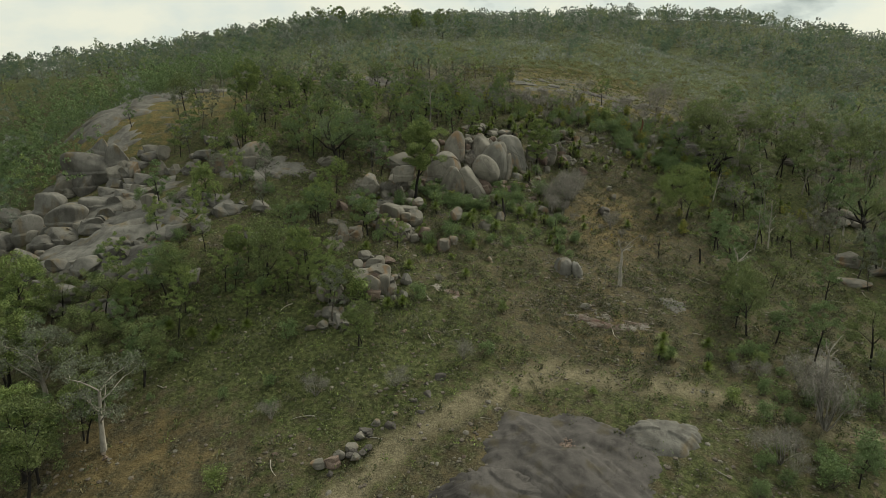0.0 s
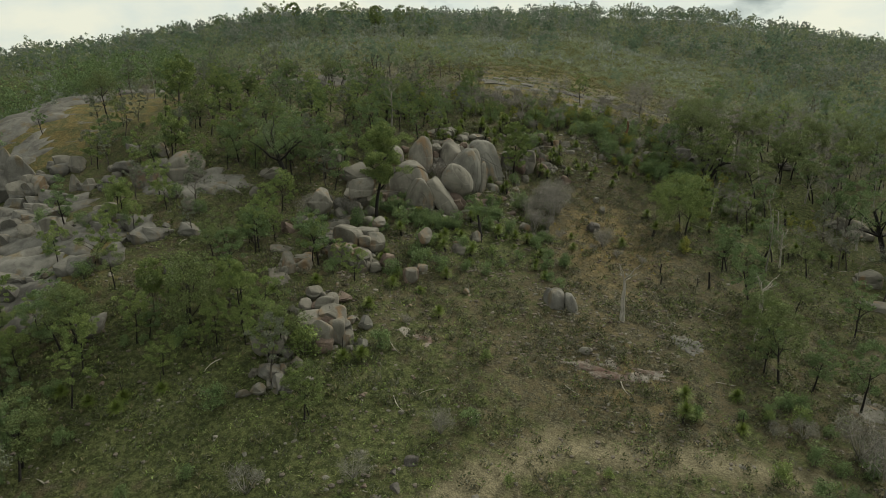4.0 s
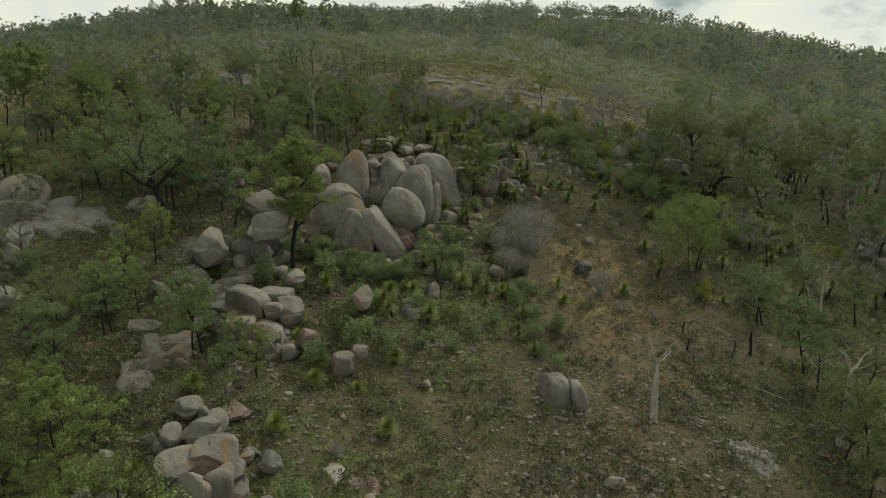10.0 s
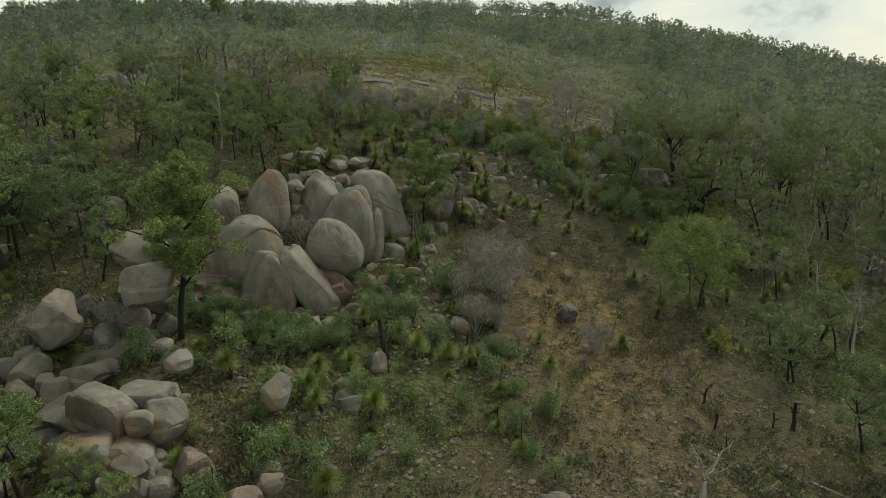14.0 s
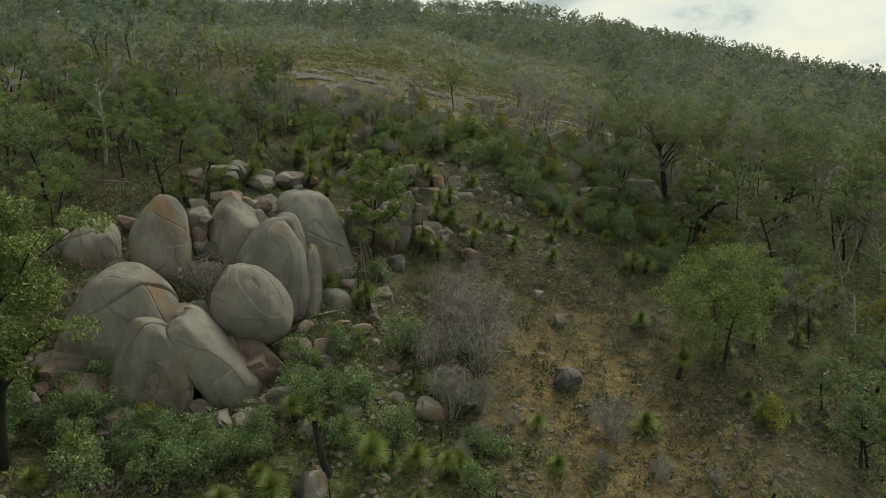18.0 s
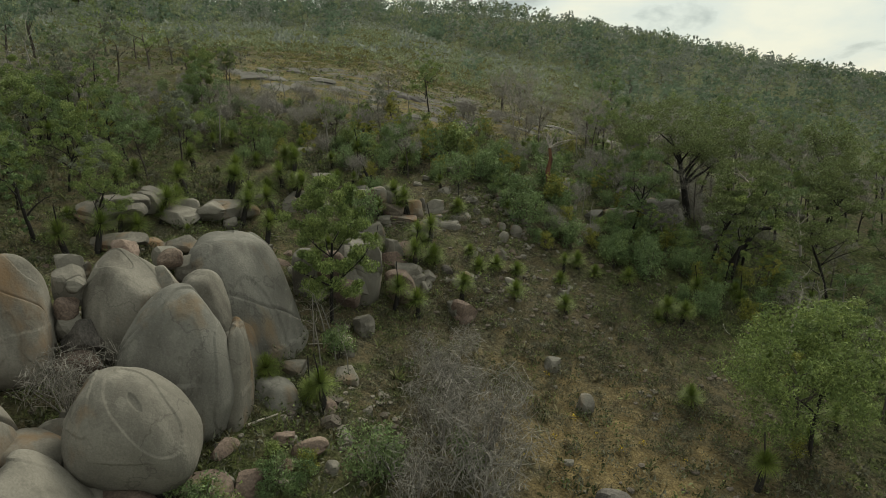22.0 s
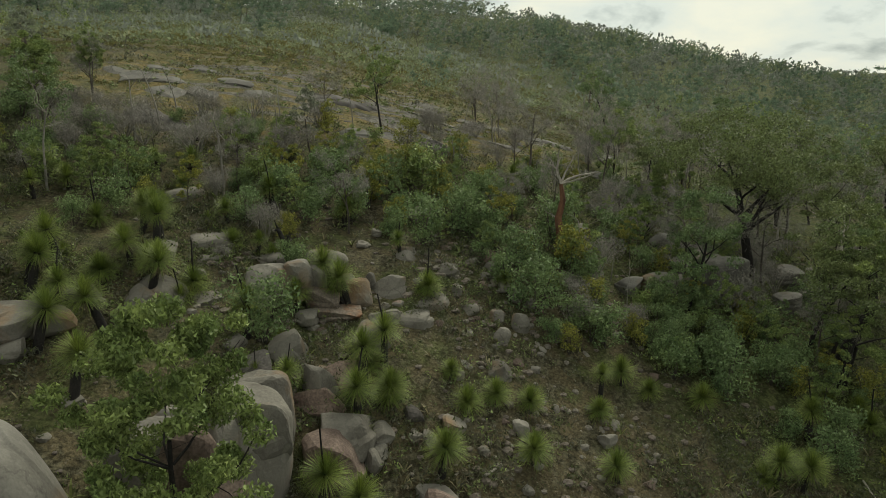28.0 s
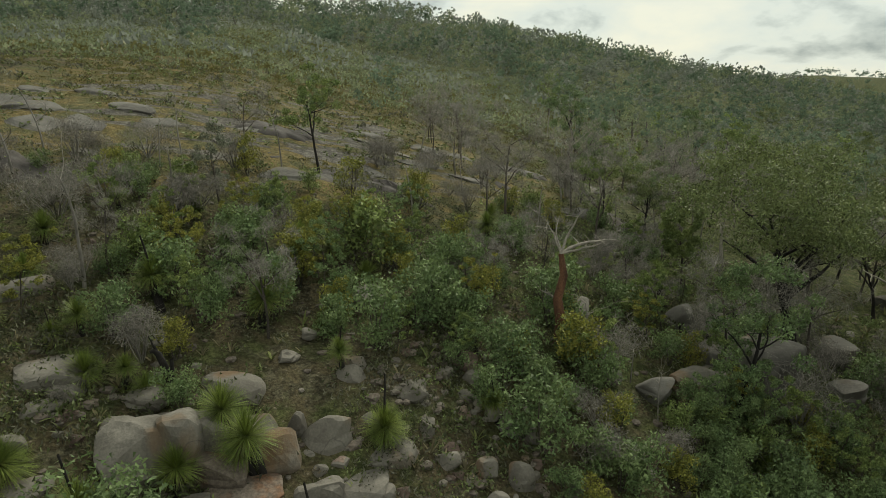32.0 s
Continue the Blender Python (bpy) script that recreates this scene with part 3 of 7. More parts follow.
def blades(rs, n, length, width, low, high, origin, droop):
    """Narrow arching blades from one point, each of two segments and a point."""
    t = rs.uniform(0, 2 * np.pi, n)
    up = rs.uniform(low, high, n)
    ln = length * rs.uniform(0.7, 1.1, n)
    flat = np.stack([np.cos(t), np.sin(t), np.zeros(n)], 1)
    side = np.stack([-np.sin(t), np.cos(t), np.zeros(n)], 1)
    co = []
    for k, f in enumerate((0.0, 0.55, 1.0)):
        rise = np.sin(up) * f - droop * f * f
        p = np.asarray(origin) + flat * (np.cos(up) * f * ln)[:, None] + np.array([0, 0, 1.0]) * (rise * ln)[:, None]
        w = width * (0.8, 1.0, 0.15)[k]
        co += [p - side * w, p + side * w]
    co = np.stack(co, 1).reshape(-1, 3)
    b = np.arange(n)[:, None] * 6
    fa = np.concatenate([b + np.array([[0, 1, 3, 2]]), b + np.array([[2, 3, 5, 4]])])
    return co, fa


def grass_tree(seed, stem=1.0, crown=0.9, spear=0.0, skirt=True):
    rs, rng = np.random.RandomState(seed), random.Random(seed)
    ob = empty("grass_tree", "grass tree with a black stem and spiky green crown", "grass tree", "grass trees")
    pts, rr = limb(rng, (0, 0, -0.2), (rng.uniform(-0.15, 0.15), rng.uniform(-0.15, 0.15), 1), stem + 0.2, 0.1 + 0.04 * min(stem, 1.3), 0.12, 5, tip=0.85)
    part("stem", mesh_of("stem", *tube(pts, rr, 8), CHAR, True), ob)
    top = tuple(pts[-1])
    part("crown", mesh_of("crown", *blades(rs, 900, crown, 0.0055, -0.45, 1.55, top, 0.16), BLADE), ob)
    if skirt:
        part("skirt", mesh_of("skirt", *blades(rs, 70, crown * 0.6, 0.012, -1.3, -0.6, top, 0.15), GRASS), ob, "dry straw skirt")
    if spear:
        p2, r2 = limb(rng, top, (rng.uniform(-0.08, 0.08), rng.uniform(-0.08, 0.08), 1), spear, 0.035, 0.05, 4, tip=0.7)
        part("flower_spike", mesh_of("flower_spike", *tube(p2, r2, 6), CHAR, True), ob, "dark flower spike")
    return ob


def shrub_arrays(seed, wide, tall, clumps=12, per=34, size=0.2, slim=0.5):
    rng, rs = random.Random(seed), np.random.RandomState(seed)
    cen, rd, wood = [], [], []
    for i in range(clumps):
        t, w, h = rng.uniform(0, 6.28), rng.random() ** 0.5, rng.uniform(0.2, 0.85)
        p = (math.cos(t) * w * wide * 0.36, math.sin(t) * w * wide * 0.36, h * tall)
        cen.append(p)
        s = wide * rng.uniform(0.16, 0.26)
        rd.append((s, s, s * 0.85))
        if i < 7:
            pts, rr = limb(rng, (0, 0, -0.15), p, Vector(p).length, 0.03 * max(0.5, tall * 0.5), 0.12, 3, tip=0.4)
            wood.append(tube(pts, rr, 4))
    return joined(wood), leaves(rs, cen, rd, per, size, slim)


def shrub_thing(seed, label, leaf, wide, tall, name="shrub", **kw):
    wood, lv = shrub_arrays(seed, wide, tall, **kw)
    ob = empty(name, label, "shrub", "shrubs among the rocks")
    part("stem", mesh_of("stem", *wood, BARK, True), ob)
    part("foliage", mesh_of("foliage", *lv, leaf), ob)
    return ob


def twig_shrub(seed, wide, tall, count=1000):
    """A leafless grey shrub: forked stems under a haze of fine twigs."""
    rng, rs = random.Random(seed), np.random.RandomState(seed)
    wood, cen, rd = [], [], []
    for i in range(11):
        t, w = rng.uniform(0, 6.28), rng.uniform(0.1, 0.42)
        p = Vector((math.cos(t) * w * wide, math.sin(t) * w * wide, tall * rng.uniform(0.45, 0.85)))
        pts, rr = limb(rng, (0, 0, -0.1), p, p.length, 0.03, 0.2, 4, tip=0.3)
        wood.append(tube(pts, rr, 4))
        cen.append(tuple(pts[-1]))
        rd.append((wide * 0.24, wide * 0.24, tall * 0.2))
    ob = empty("bare_shrub", "leafless grey shrub of fine forking twigs", "shrub", "bare grey shrubs")
    part("stem", mesh_of("stem", *joined(wood), TWIG, True), ob)
    part("twig_mass", mesh_of("twig_mass", *leaves(rs, cen, rd, count // 11, 0.42, 0.04, hang=-0.5), TWIG), ob)
    return ob


SPHERES = {}


def sphere(level):
    if level not in SPHERES:
        bm = bmesh.new()
        bmesh.ops.create_icosphere(bm, subdivisions=level, radius=1)
        bm.verts.ensure_lookup_table()
        SPHERES[level] = (np.array([v.co[:] for v in bm.verts]), np.array([[v.index for v in f.verts] for f in bm.faces]))
        bm.free()
    return SPHERES[level]


def noise3(p, size, seed):
    """Smooth three-dimensional noise of -1 to 1."""
    return (lumps(p[:, 0] + 7.3 * seed, p[:, 1] + p[:, 2] * 0.37, size, seed) + lumps(p[:, 1] - 3.1 * seed, p[:, 2] + p[:, 0] * 0.41, size, seed + 3)
            + lumps(p[:, 2] + 5.7 * seed, p[:, 0] + p[:, 1] * 0.29, size, seed + 6)) / 1.9


def rock_arrays(seed, radii, level=3, square=2.6, cuts=5, rough=0.06, depth=0.78, cracks=0, base=0.5, peak=0.0, skew=(0.0, 0.0)):
    """A boulder: a rounded block, split flat by a few cuts and worn."""
    co, fa = sphere(level)
    rs = np.random.RandomState(seed)
    p = co / (np.abs(co) ** square).sum(1)[:, None] ** (1 / square)
    for i in range(cuts):
        d = rs.normal(size=3)
        d /= np.linalg.norm(d)
        over = p @ d - depth * rs.uniform(0.85, 1.15)
        over = np.log1p(np.exp(np.clip(over * 14, -30, 30))) / 14 if level > 4 else np.maximum(0, over)
        p = p - over[:, None] * d * 0.9
    flat = np.clip(np.hypot(p[:, 0], p[:, 1]), 0.2, 1)  # the lower half spreads to a broad foot
    p[:, :2] *= np.where(p[:, 2] < 0, flat ** -base, 1.0)[:, None]
    p = p * (1 + rough * noise3(p, 0.8, seed)[:, None] + rough * 0.45 * noise3(p, 0.3, seed + 1)[:, None])
    p = p * (1 + 0.024 * np.floor(1.7 * noise3(p, 0.9, seed + 2) + 0.5)[:, None] * (level > 3))
    up = np.clip(p[:, 2] + 0.35, 0, 1.4)
    p[:, :2] *= (1.06 - peak * up ** 1.4)[:, None]  # the top draws in to a blunt peak
    p[:, 0] += skew[0] * up ** 2
    p[:, 1] += skew[1] * up ** 2
    for i in range(cracks):  # narrow clefts along a wandering plane
        d = rs.normal(size=3) * np.array([1, 1, 0.45])
        d /= np.linalg.norm(d)
        off = p @ d - rs.uniform(-0.45, 0.45) + 0.1 * noise3(p, 0.7, seed + 11 + i)
        side = rs.choice((-1, 1))
        run = np.clip(2.5 * noise3(p, 1.1, seed + 31 + i) + 0.3, 0, 1)
        p = p * (1 - run * (0.085 if level > 6 else 0.05) * np.exp(-(off / (0.012 if level > 6 else 0.02)) ** 2) - 0.016 * run * np.tanh(side * off / 0.01) * np.exp(-(off / 0.35) ** 2))[:, None]
    return p * np.array(radii), fa


def boulder(x, y, z, rx, ry, rz, turn=0, tip=0, lean=0, seed=1, label="smooth grey rounded granite boulder", level=5, mat=None, group="granite boulders", **kw):
    co, fa = rock_arrays(seed, (rx, ry, rz), level, **kw)
    word = "boulder" if max(rx, rz) > 0.95 else "rock"
    ob = new(word, mesh_of(word, co, fa, mat or GRANITE, level > 4))
    ob.matrix_basis = pose(x, y, z, tip, lean, turn)
    return tagged(ob, label, word, group)


def placed(arrays, x, y, z, turn=0, tip=0, lean=0):
    """Arrays of one shape moved to a pose."""
    m = np.array(pose(x, y, z, tip, lean, turn))
    return arrays[0] @ m[:3, :3].T + m[:3, 3], arrays[1]


def copies(arrays, xs, ys, zs, sizes, turns, stretch=None, follow=False):
    """Many copies of one shape, each placed, turned and sized, as one pair of arrays."""
    co, fa = arrays
    n = len(xs)
    c, s = np.cos(turns)[:, None], np.sin(turns)[:, None]
    k = np.asarray(sizes)[:, None]
    st = np.ones(n)[:, None] if stretch is None else np.asarray(stretch)[:, None]
    px, py, pz = co[None, :, 0] * k, co[None, :, 1] * k, co[None, :, 2] * k * st
    out = np.stack([px * c - py * s + np.asarray(xs)[:, None], px * s + py * c + np.asarray(ys)[:, None], pz + np.asarray(zs)[:, None]], -1).reshape(-1, 3)
    if follow:  # drape each piece over the slope under it
        out[:, 2] += heights(out[:, 0], out[:, 1]) - np.repeat(np.asarray(zs), len(co))
    f = (np.asarray(fa)[None] + (np.arange(n) * len(co))[:, None, None]).reshape(-1, fa.shape[1])
    return out, f


def stand(proto, x, y, turn=0.0, size=1.0, sink=0.0):
    return copy_thing(proto, Matrix.Translation((x, y, height(x, y) - sink)) @ Matrix.Rotation(radians(turn), 4, "Z") @ Matrix.Scale(size, 4))


ground = build_ground()


# ---- the great boulder pile ----
boulder(-20.4, 103.2, 28.7, 1.9, 2.2, 2.5, 20, seed=11, cuts=5, depth=0.8, level=6, cracks=3, peak=0.2, label="cracked grey boulder at the end of the great pile")
boulder(-22.8, 103.0, 28.8, 1.2, 1.7, 2.0, -10, seed=22, cuts=5, depth=0.75)
boulder(-16.2, 101.8, 29.9, 1.75, 1.8, 2.65, 0, seed=12, cuts=5, depth=0.85, square=2.3, base=0.1, level=7, cracks=1, peak=0.24, skew=(0.1, 0), label="egg-shaped grey granite boulder standing in the great pile")
boulder(-12.3, 104.2, 29.6, 1.95, 2.0, 2.65, 0, seed=13, square=2.5, cuts=6, depth=0.84, level=7, cracks=2, peak=0.2, label="squat grey granite boulder split by a short crack")
boulder(-7.9, 107.5, 26.9, 2.85, 3.7, 4.65, 10, seed=14, square=3.4, cuts=7, depth=0.84, level=7, cracks=2, peak=0.16, skew=(-0.12, 0), mat=GREYSTONE, rough=0.04, label="largest granite boulder with a flat top and steep face")
boulder(-10.15, 101.0, 28.0, 2.2, 2.3, 3.15, 0, 0, 5, seed=15, square=2.4, cuts=6, depth=0.85, level=7, cracks=2, peak=0.27, skew=(0.06, 0), mat=GREYSTONE, label="tall rounded granite boulder with faint stains")
boulder(-7.95, 101.4, 27.0, 0.62, 1.6, 2.6, 0, 0, 3, seed=24, square=2.8, cuts=6, depth=0.8, level=6, peak=0.18, cracks=1, label="upright slice split from the tall granite boulder")
boulder(-9.3, 103.9, 28.9, 1.0, 1.1, 2.0, 20, seed=25, square=2.6, cuts=5, depth=0.8, label="brownish boulder wedged before the largest one")
boulder(-6.8, 102.3, 24.9, 1.2, 1.2, 1.5, 20, seed=26, square=2.6, cuts=5, depth=0.8, mat=GREYSTONE, label="low grey boulder leaning at the foot of the slice")
boulder(-10.9, 97.0, 27.3, 2.1, 2.1, 2.2, 0, 0, 10, seed=16, cuts=4, depth=0.88, square=2.3, base=-0.3, level=7, cracks=1, peak=0.22, skew=(-0.12, 0), label="round dome-shaped granite boulder overhanging its base")
boulder(-16.9, 96.5, 26.8, 3.0, 2.6, 3.45, 0, 0, 6, seed=17, square=2.4, cuts=6, depth=0.82, level=7, cracks=2, peak=0.36, label="broad peaked granite boulder at the front of the great pile")
boulder(-15.2, 93.5, 25.5, 1.75, 1.5, 2.75, 8, -8, 6, seed=18, square=4.6, cuts=6, depth=0.8, level=7, cracks=2, peak=0.08, label="block split from the great boulder along a dark crack")
boulder(-12.3, 94.2, 25.2, 1.1, 1.7, 3.1, 10, 0, -30, seed=19, square=4.4, cuts=5, depth=0.8, level=7, cracks=1, peak=0.1, label="leaning wedge of granite beside a dark crack")
# added boulder, its dark colour standing in for the shade below the dome
boulder(-11.2, 97.9, 25.0, 2.0, 1.6, 1.5, 0, seed=27, cuts=8, depth=0.7, mat=DARKROCK, label="boulder under the overhanging dome, darkened in place of shade")
boulder(-14.6, 97.2, 25.8, 1.5, 1.5, 1.6, 30, seed=28, cuts=7, depth=0.72, label="grey boulder filling the gap behind the split block")
boulder(-18.9, 94.4, 24.6, 1.9, 1.6, 2.6, 0, seed=21, square=3.2, cuts=7, depth=0.76, level=6, cracks=2)
boulder(-17.6, 92.8, 23.9, 1.5, 1.1, 1.9, 15, seed=34, square=3.6, cuts=7, depth=0.74, level=6, cracks=1, mat=RUSTROCK, label="rust-streaked block at the foot of the split boulder")
boulder(-14.9, 92.2, 23.6, 1.3, 0.9, 0.8, 12, seed=23, mat=RUSTROCK, label="rust-stained slab at the foot of the pile")
boulder(-10.8, 95.5, 24.9, 1.75, 1.2, 1.15, 20, 0, 16, seed=20, mat=REDROCK, label="low reddish boulder wedged under the dome", cuts=9, depth=0.66, square=3.2, level=5)
boulder(-9.0, 96.8, 24.7, 1.1, 1.2, 1.0, 20, seed=29, mat=REDROCK, label="brown block at the foot of the dome", cuts=8, depth=0.68)
boulder(-12.4, 95.6, 25.2, 0.9, 1.0, 1.3, 0, seed=30, label="grey block at the foot of the dome", cuts=8, depth=0.68)

# stones jammed between the great boulders
rng = random.Random(44)
for k, (x, y, z, r) in enumerate(((-14.4, 102.8, 30.1, 0.5), (-14.2, 102.6, 29.2, 0.6), (-14.0, 102.9, 31.0, 0.4), (-13.8, 101.6, 28.2, 0.8), (-13.4, 99.6, 26.8, 0.7), (-13.9, 98.6, 26.4, 0.7), (-13.4, 97.6, 25.9, 0.6), (-13.2, 96.6, 25.6, 0.55), (-13.0, 95.6, 25.3, 0.6),
                                  (-12.4, 94.7, 24.7, 0.5), (-9.6, 95.4, 24.3, 0.5), (-9.0, 96.4, 24.6, 0.6), (-8.4, 99.0, 25.0, 0.6), (-5.8, 104.2, 26.0, 0.7), (-10.2, 106.0, 30.6, 0.6), (-10.9, 105.6, 31.2, 0.5), (-18.6, 101.0, 28.6, 0.7), (-18.9, 99.8, 28.0, 0.8), (-12.9, 106.2, 31.6, 0.6), (-14.6, 104.4, 31.3, 0.6))):
    boulder(x, y, z, r, r * 0.9, r * rng.uniform(0.8, 1.3), rng.uniform(0, 90), seed=200 + k, level=3, mat=REDROCK if k % 3 == 0 else GRANITE, square=3.0, cuts=8, depth=0.68, label="stone jammed between the great boulders", group="rocks of the outcrops")

# the cleft boulder alone in the clearing
boulder(0.85, 76.6, 18.4, 1.1, 1.25, 1.5, 6, 0, 3, seed=31, square=2.6, cuts=4, depth=0.84, base=0.1, level=6, cracks=2, mat=SLAB, label="rounded boulder half of a cleft pair in the clearing")
boulder(2.55, 76.5, 18.35, 0.62, 1.15, 1.4, -6, 0, -7, seed=32, square=2.8, cuts=4, depth=0.84, base=0.1, level=6, cracks=1, mat=SLAB, label="rounded boulder half of a cleft pair in the clearing")
# added behind the gap; dark colour gives the cleft its shaded depth
boulder(1.65, 77.6, 17.9, 0.7, 0.6, 1.2, 0, seed=33, mat=DARKROCK, label="boulder closing the cleft of the pair, darkened as its shade")


def sheet_rock(cx, cy, rx, ry, turn=0, thick=0.35, seed=1, mat=None, label="bare sheet of grey granite lying in the grass", hole=None, ragged=0.3):
    """A low sheet of rock with a ragged rim, lying on the slope."""
    rings, sides = (34, 130) if rx > 3 and cy < 60 else (15, 60)
    rr = np.linspace(0, 1, rings)[:, None] ** 0.8
    th = np.linspace(0, 2 * np.pi, sides, endpoint=False)[None, :]
    rim = 1 + ragged * lumps(np.cos(th) * 3 + seed * 9.7, np.sin(th) * 3, 1.0, seed) + ragged * 0.55 * lumps(np.cos(th) * 8 + seed, np.sin(th) * 8, 1.0, seed + 2) + ragged * 0.3 * lumps(np.cos(th) * 22 + seed, np.sin(th) * 22, 1.0, seed + 3)
    u, v = rr * rim * np.cos(th) * rx, rr * rim * np.sin(th) * ry
    c, s = math.cos(radians(turn)), math.sin(radians(turn))
    x, y = (cx + u * c - v * s).ravel(), (cy + u * s + v * c).ravel()
    rise = (1 - rr ** 6) * np.ones_like(th)
    z = heights(x, y) - 0.12 + (thick * rise + 0.14 * rise * lumps(u, v, 1.3, seed + 4) + 0.07 * rise * lumps(u, v, 0.5, seed + 7) + 0.16 * np.floor(2.2 * lumps(u * 0.5 + v, v * 0.4 - u * 0.2, 2.4, seed + 5)) * rise).ravel()
    z -= (0.4 * (rr > 0.985) * np.ones_like(th)).ravel()
    if hole:
        z -= 0.35 * np.clip(1.3 - np.hypot(x - hole[0], y - hole[1]) / hole[2], 0, 1)
    i = np.arange(rings * sides).reshape(rings, sides)
    j = np.roll(i, -1, 1)
    quads = np.stack([i[:-1], i[1:], j[1:], j[:-1]], -1).reshape(-1, 4)
    ob = new("rock_sheet", mesh_of("rock_sheet", np.stack([x, y, z], 1), quads, mat or SLAB, True))
    return tagged(ob, label, "rock", "granite sheets")


sheet_rock(1.6, 45.2, 7.0, 5.2, -6, 0.75, 3, DARKSLAB, label="wide dark granite sheet with a gravel-filled hollow", hole=(1.4, 46.2, 1.1), ragged=0.12)
sheet_rock(-3.6, 40.8, 4.6, 2.6, 12, 0.5, 6, DARKSLAB, label="dark reddish lower step of the granite sheet", ragged=0.16)
sheet_rock(9.2, 49.5, 3.6, 1.9, 28, 0.7, 5, label="pale streaked granite sheet beside the dark one", ragged=0.12)
tagged(new("gravel_patch", mesh_of("gravel_patch", *copies(rock_arrays(5, (1, 1, 0.7), 1), *(lambda q: (q[0], q[1], heights(q[0], q[1]) + 0.28, np.full(160, 0.07), q[0] * 9))(np.random.RandomState(3).normal(0, 0.42, (2, 160)) + np.array([[1.4], [46.2]]))), REDROCK)),
       "rust-brown gravel filling a hollow in the granite", "gravel", kind="stuff")
sheet_rock(6.6, 66.9, 4.3, 1.5, -5, 0.45, 7, REDPALE, "reddish and white granite sheet breaking out of the gravel")
sheet_rock(12.6, 72.6, 1.7, 1.5, 0, 0.4, 9, label="low grey rock sheet in the gravel")
sheet_rock(27.2, 68.8, 2.4, 1.6, 0, 0.4, 10)
sheet_rock(-11.3, 66.6, 1.7, 2.0, 0, 0.2, 11, REDPALE, "flat patch of pinkish rock in the grass")
sheet_rock(-26.0, 73.0, 1.2, 2.0, 30, 0.25, 12, PALEROCK, "pale crumbling rock patch")
for k, (x, y, rx, ry, tn) in enumerate(((-80, 110, 10, 4.5, 62), (-78, 127, 10, 5, 50), (-74, 98, 7, 4, 70), (-57, 70, 7, 5, 30), (-50, 67, 5, 4.2, 10), (-54, 79, 7, 4.4, -10), (-44, 92, 6, 3.4, 0), (-62, 82, 7, 5, 20), (-46, 146, 12, 5, -5))):
    sheet_rock(x, y, rx, ry, tn, 0.8, 20 + k, SLAB, label="bare grey granite slope of the hill's shoulder", ragged=0.4)
# ledges and streaks of bare rock on the great dome
rng = random.Random(12)
for k in range(9):
    y = 139 + 16 * (k / 14) + rng.uniform(-2, 2)
    x = -8 + (k * 17.3 % 36) + rng.uniform(-3, 3) + (y - 139) * 0.15
    sheet_rock(x, y, rng.uniform(1.8, 3.6), rng.uniform(1.2, 2.4), rng.uniform(-30, 4), rng.uniform(0.12, 0.25), 40 + k, DARKSLAB, label="ledge of bare grey granite on the dome", ragged=0.3)


# ---- single rocks of the outcrops: place, half sizes, heading, kind ----
ROCK_LABELS = {
    "mass": "dark grey blocky granite of a broken outcrop",
    "pile": "large smooth grey granite boulder of an outcrop",
    "flat": "flat slab of pinkish grey granite lying in the slope",
    "red": "reddish brown broken rock among the boulders",
    "dark": "dark grey weathered rock",
    "face": "big split grey granite block with steep faces",
    "rust": "granite block stained rusty orange",
    "slice": "thin upright slice split from a boulder",
    "pale": "pale freshly broken rocks in the grass",
    "": "grey rounded granite rock on the slope",
}
ROCK_MATS = {"mass": SLAB, "red": REDROCK, "dark": DARKROCK, "rust": RUSTROCK, "pale": PALEROCK}


def rock(x, y, z, rx, ry, rz, turn=0, kind=""):
    seed = int(abs(x * 37 + y * 91)) % 997
    big = max(rx, rz)
    shape = {"mass": dict(square=3.0, cuts=10, depth=0.6), "flat": dict(square=3.2, cuts=4, depth=0.7), "face": dict(square=4.5, cuts=6, depth=0.8), "slice": dict(square=3.0, cuts=3), "pile": dict(square=3.6, cuts=11, depth=0.62, rough=0.04)}.get(kind, dict(square=3.4, cuts=9, depth=0.66, rough=0.045))
    if kind in ("pile", "mass"):  # smaller blocks that have come away lean on it
        r_ = random.Random(seed)
        for k in range(3):
            a_, s = r_.uniform(2.6, 6.8), r_.uniform(0.28, 0.5)
            px, py = x + math.cos(a_) * rx * 0.95, y + math.sin(a_) * ry * 0.95
            boulder(px, py, height(px, py) + rz * s * 0.4, rx * s, ry * s, rz * s, r_.uniform(0, 90), seed=seed + k + 1, label=ROCK_LABELS[""], level=3, group="rocks of the outcrops", cuts=7, depth=0.68)
    lean = (seed % 31 - 15) if kind == "pile" else seed % 17 - 8
    return boulder(x, y, z, rx, ry, rz, turn, lean * 0.6, lean, seed=seed, label=ROCK_LABELS[kind], level=5 if big > 1.9 else 4 if big > 1.0 else 3, cracks=1 if big > 1.4 else 0, mat=ROCK_MATS.get(kind, GRANITE), group="rocks of the outcrops", **shape)


rock(-21.7, 90.8, 28.9, 2.12, 1.82, 1.89, 2, "pile")
rock(-21.0, 88.8, 27.4, 1.69, 1.51, 1.29, 5, "pile")
rock(-25.5, 86.1, 26.3, 1.60, 1.52, 1.82, -21, "pile")
rock(-23.1, 87.5, 23.9, 1.68, 1.26, 0.52, 16, "flat")
rock(-19.0, 86.0, 23.5, 0.68, 0.59, 0.89, -13)
rock(-22.1, 81.4, 22.7, 2.29, 2.37, 1.40, -1, "pile")
rock(-20.3, 82.9, 22.8, 0.95, 0.95, 0.85, -1)
rock(-18.8, 83.1, 22.7, 0.92, 0.88, 0.80, -17)
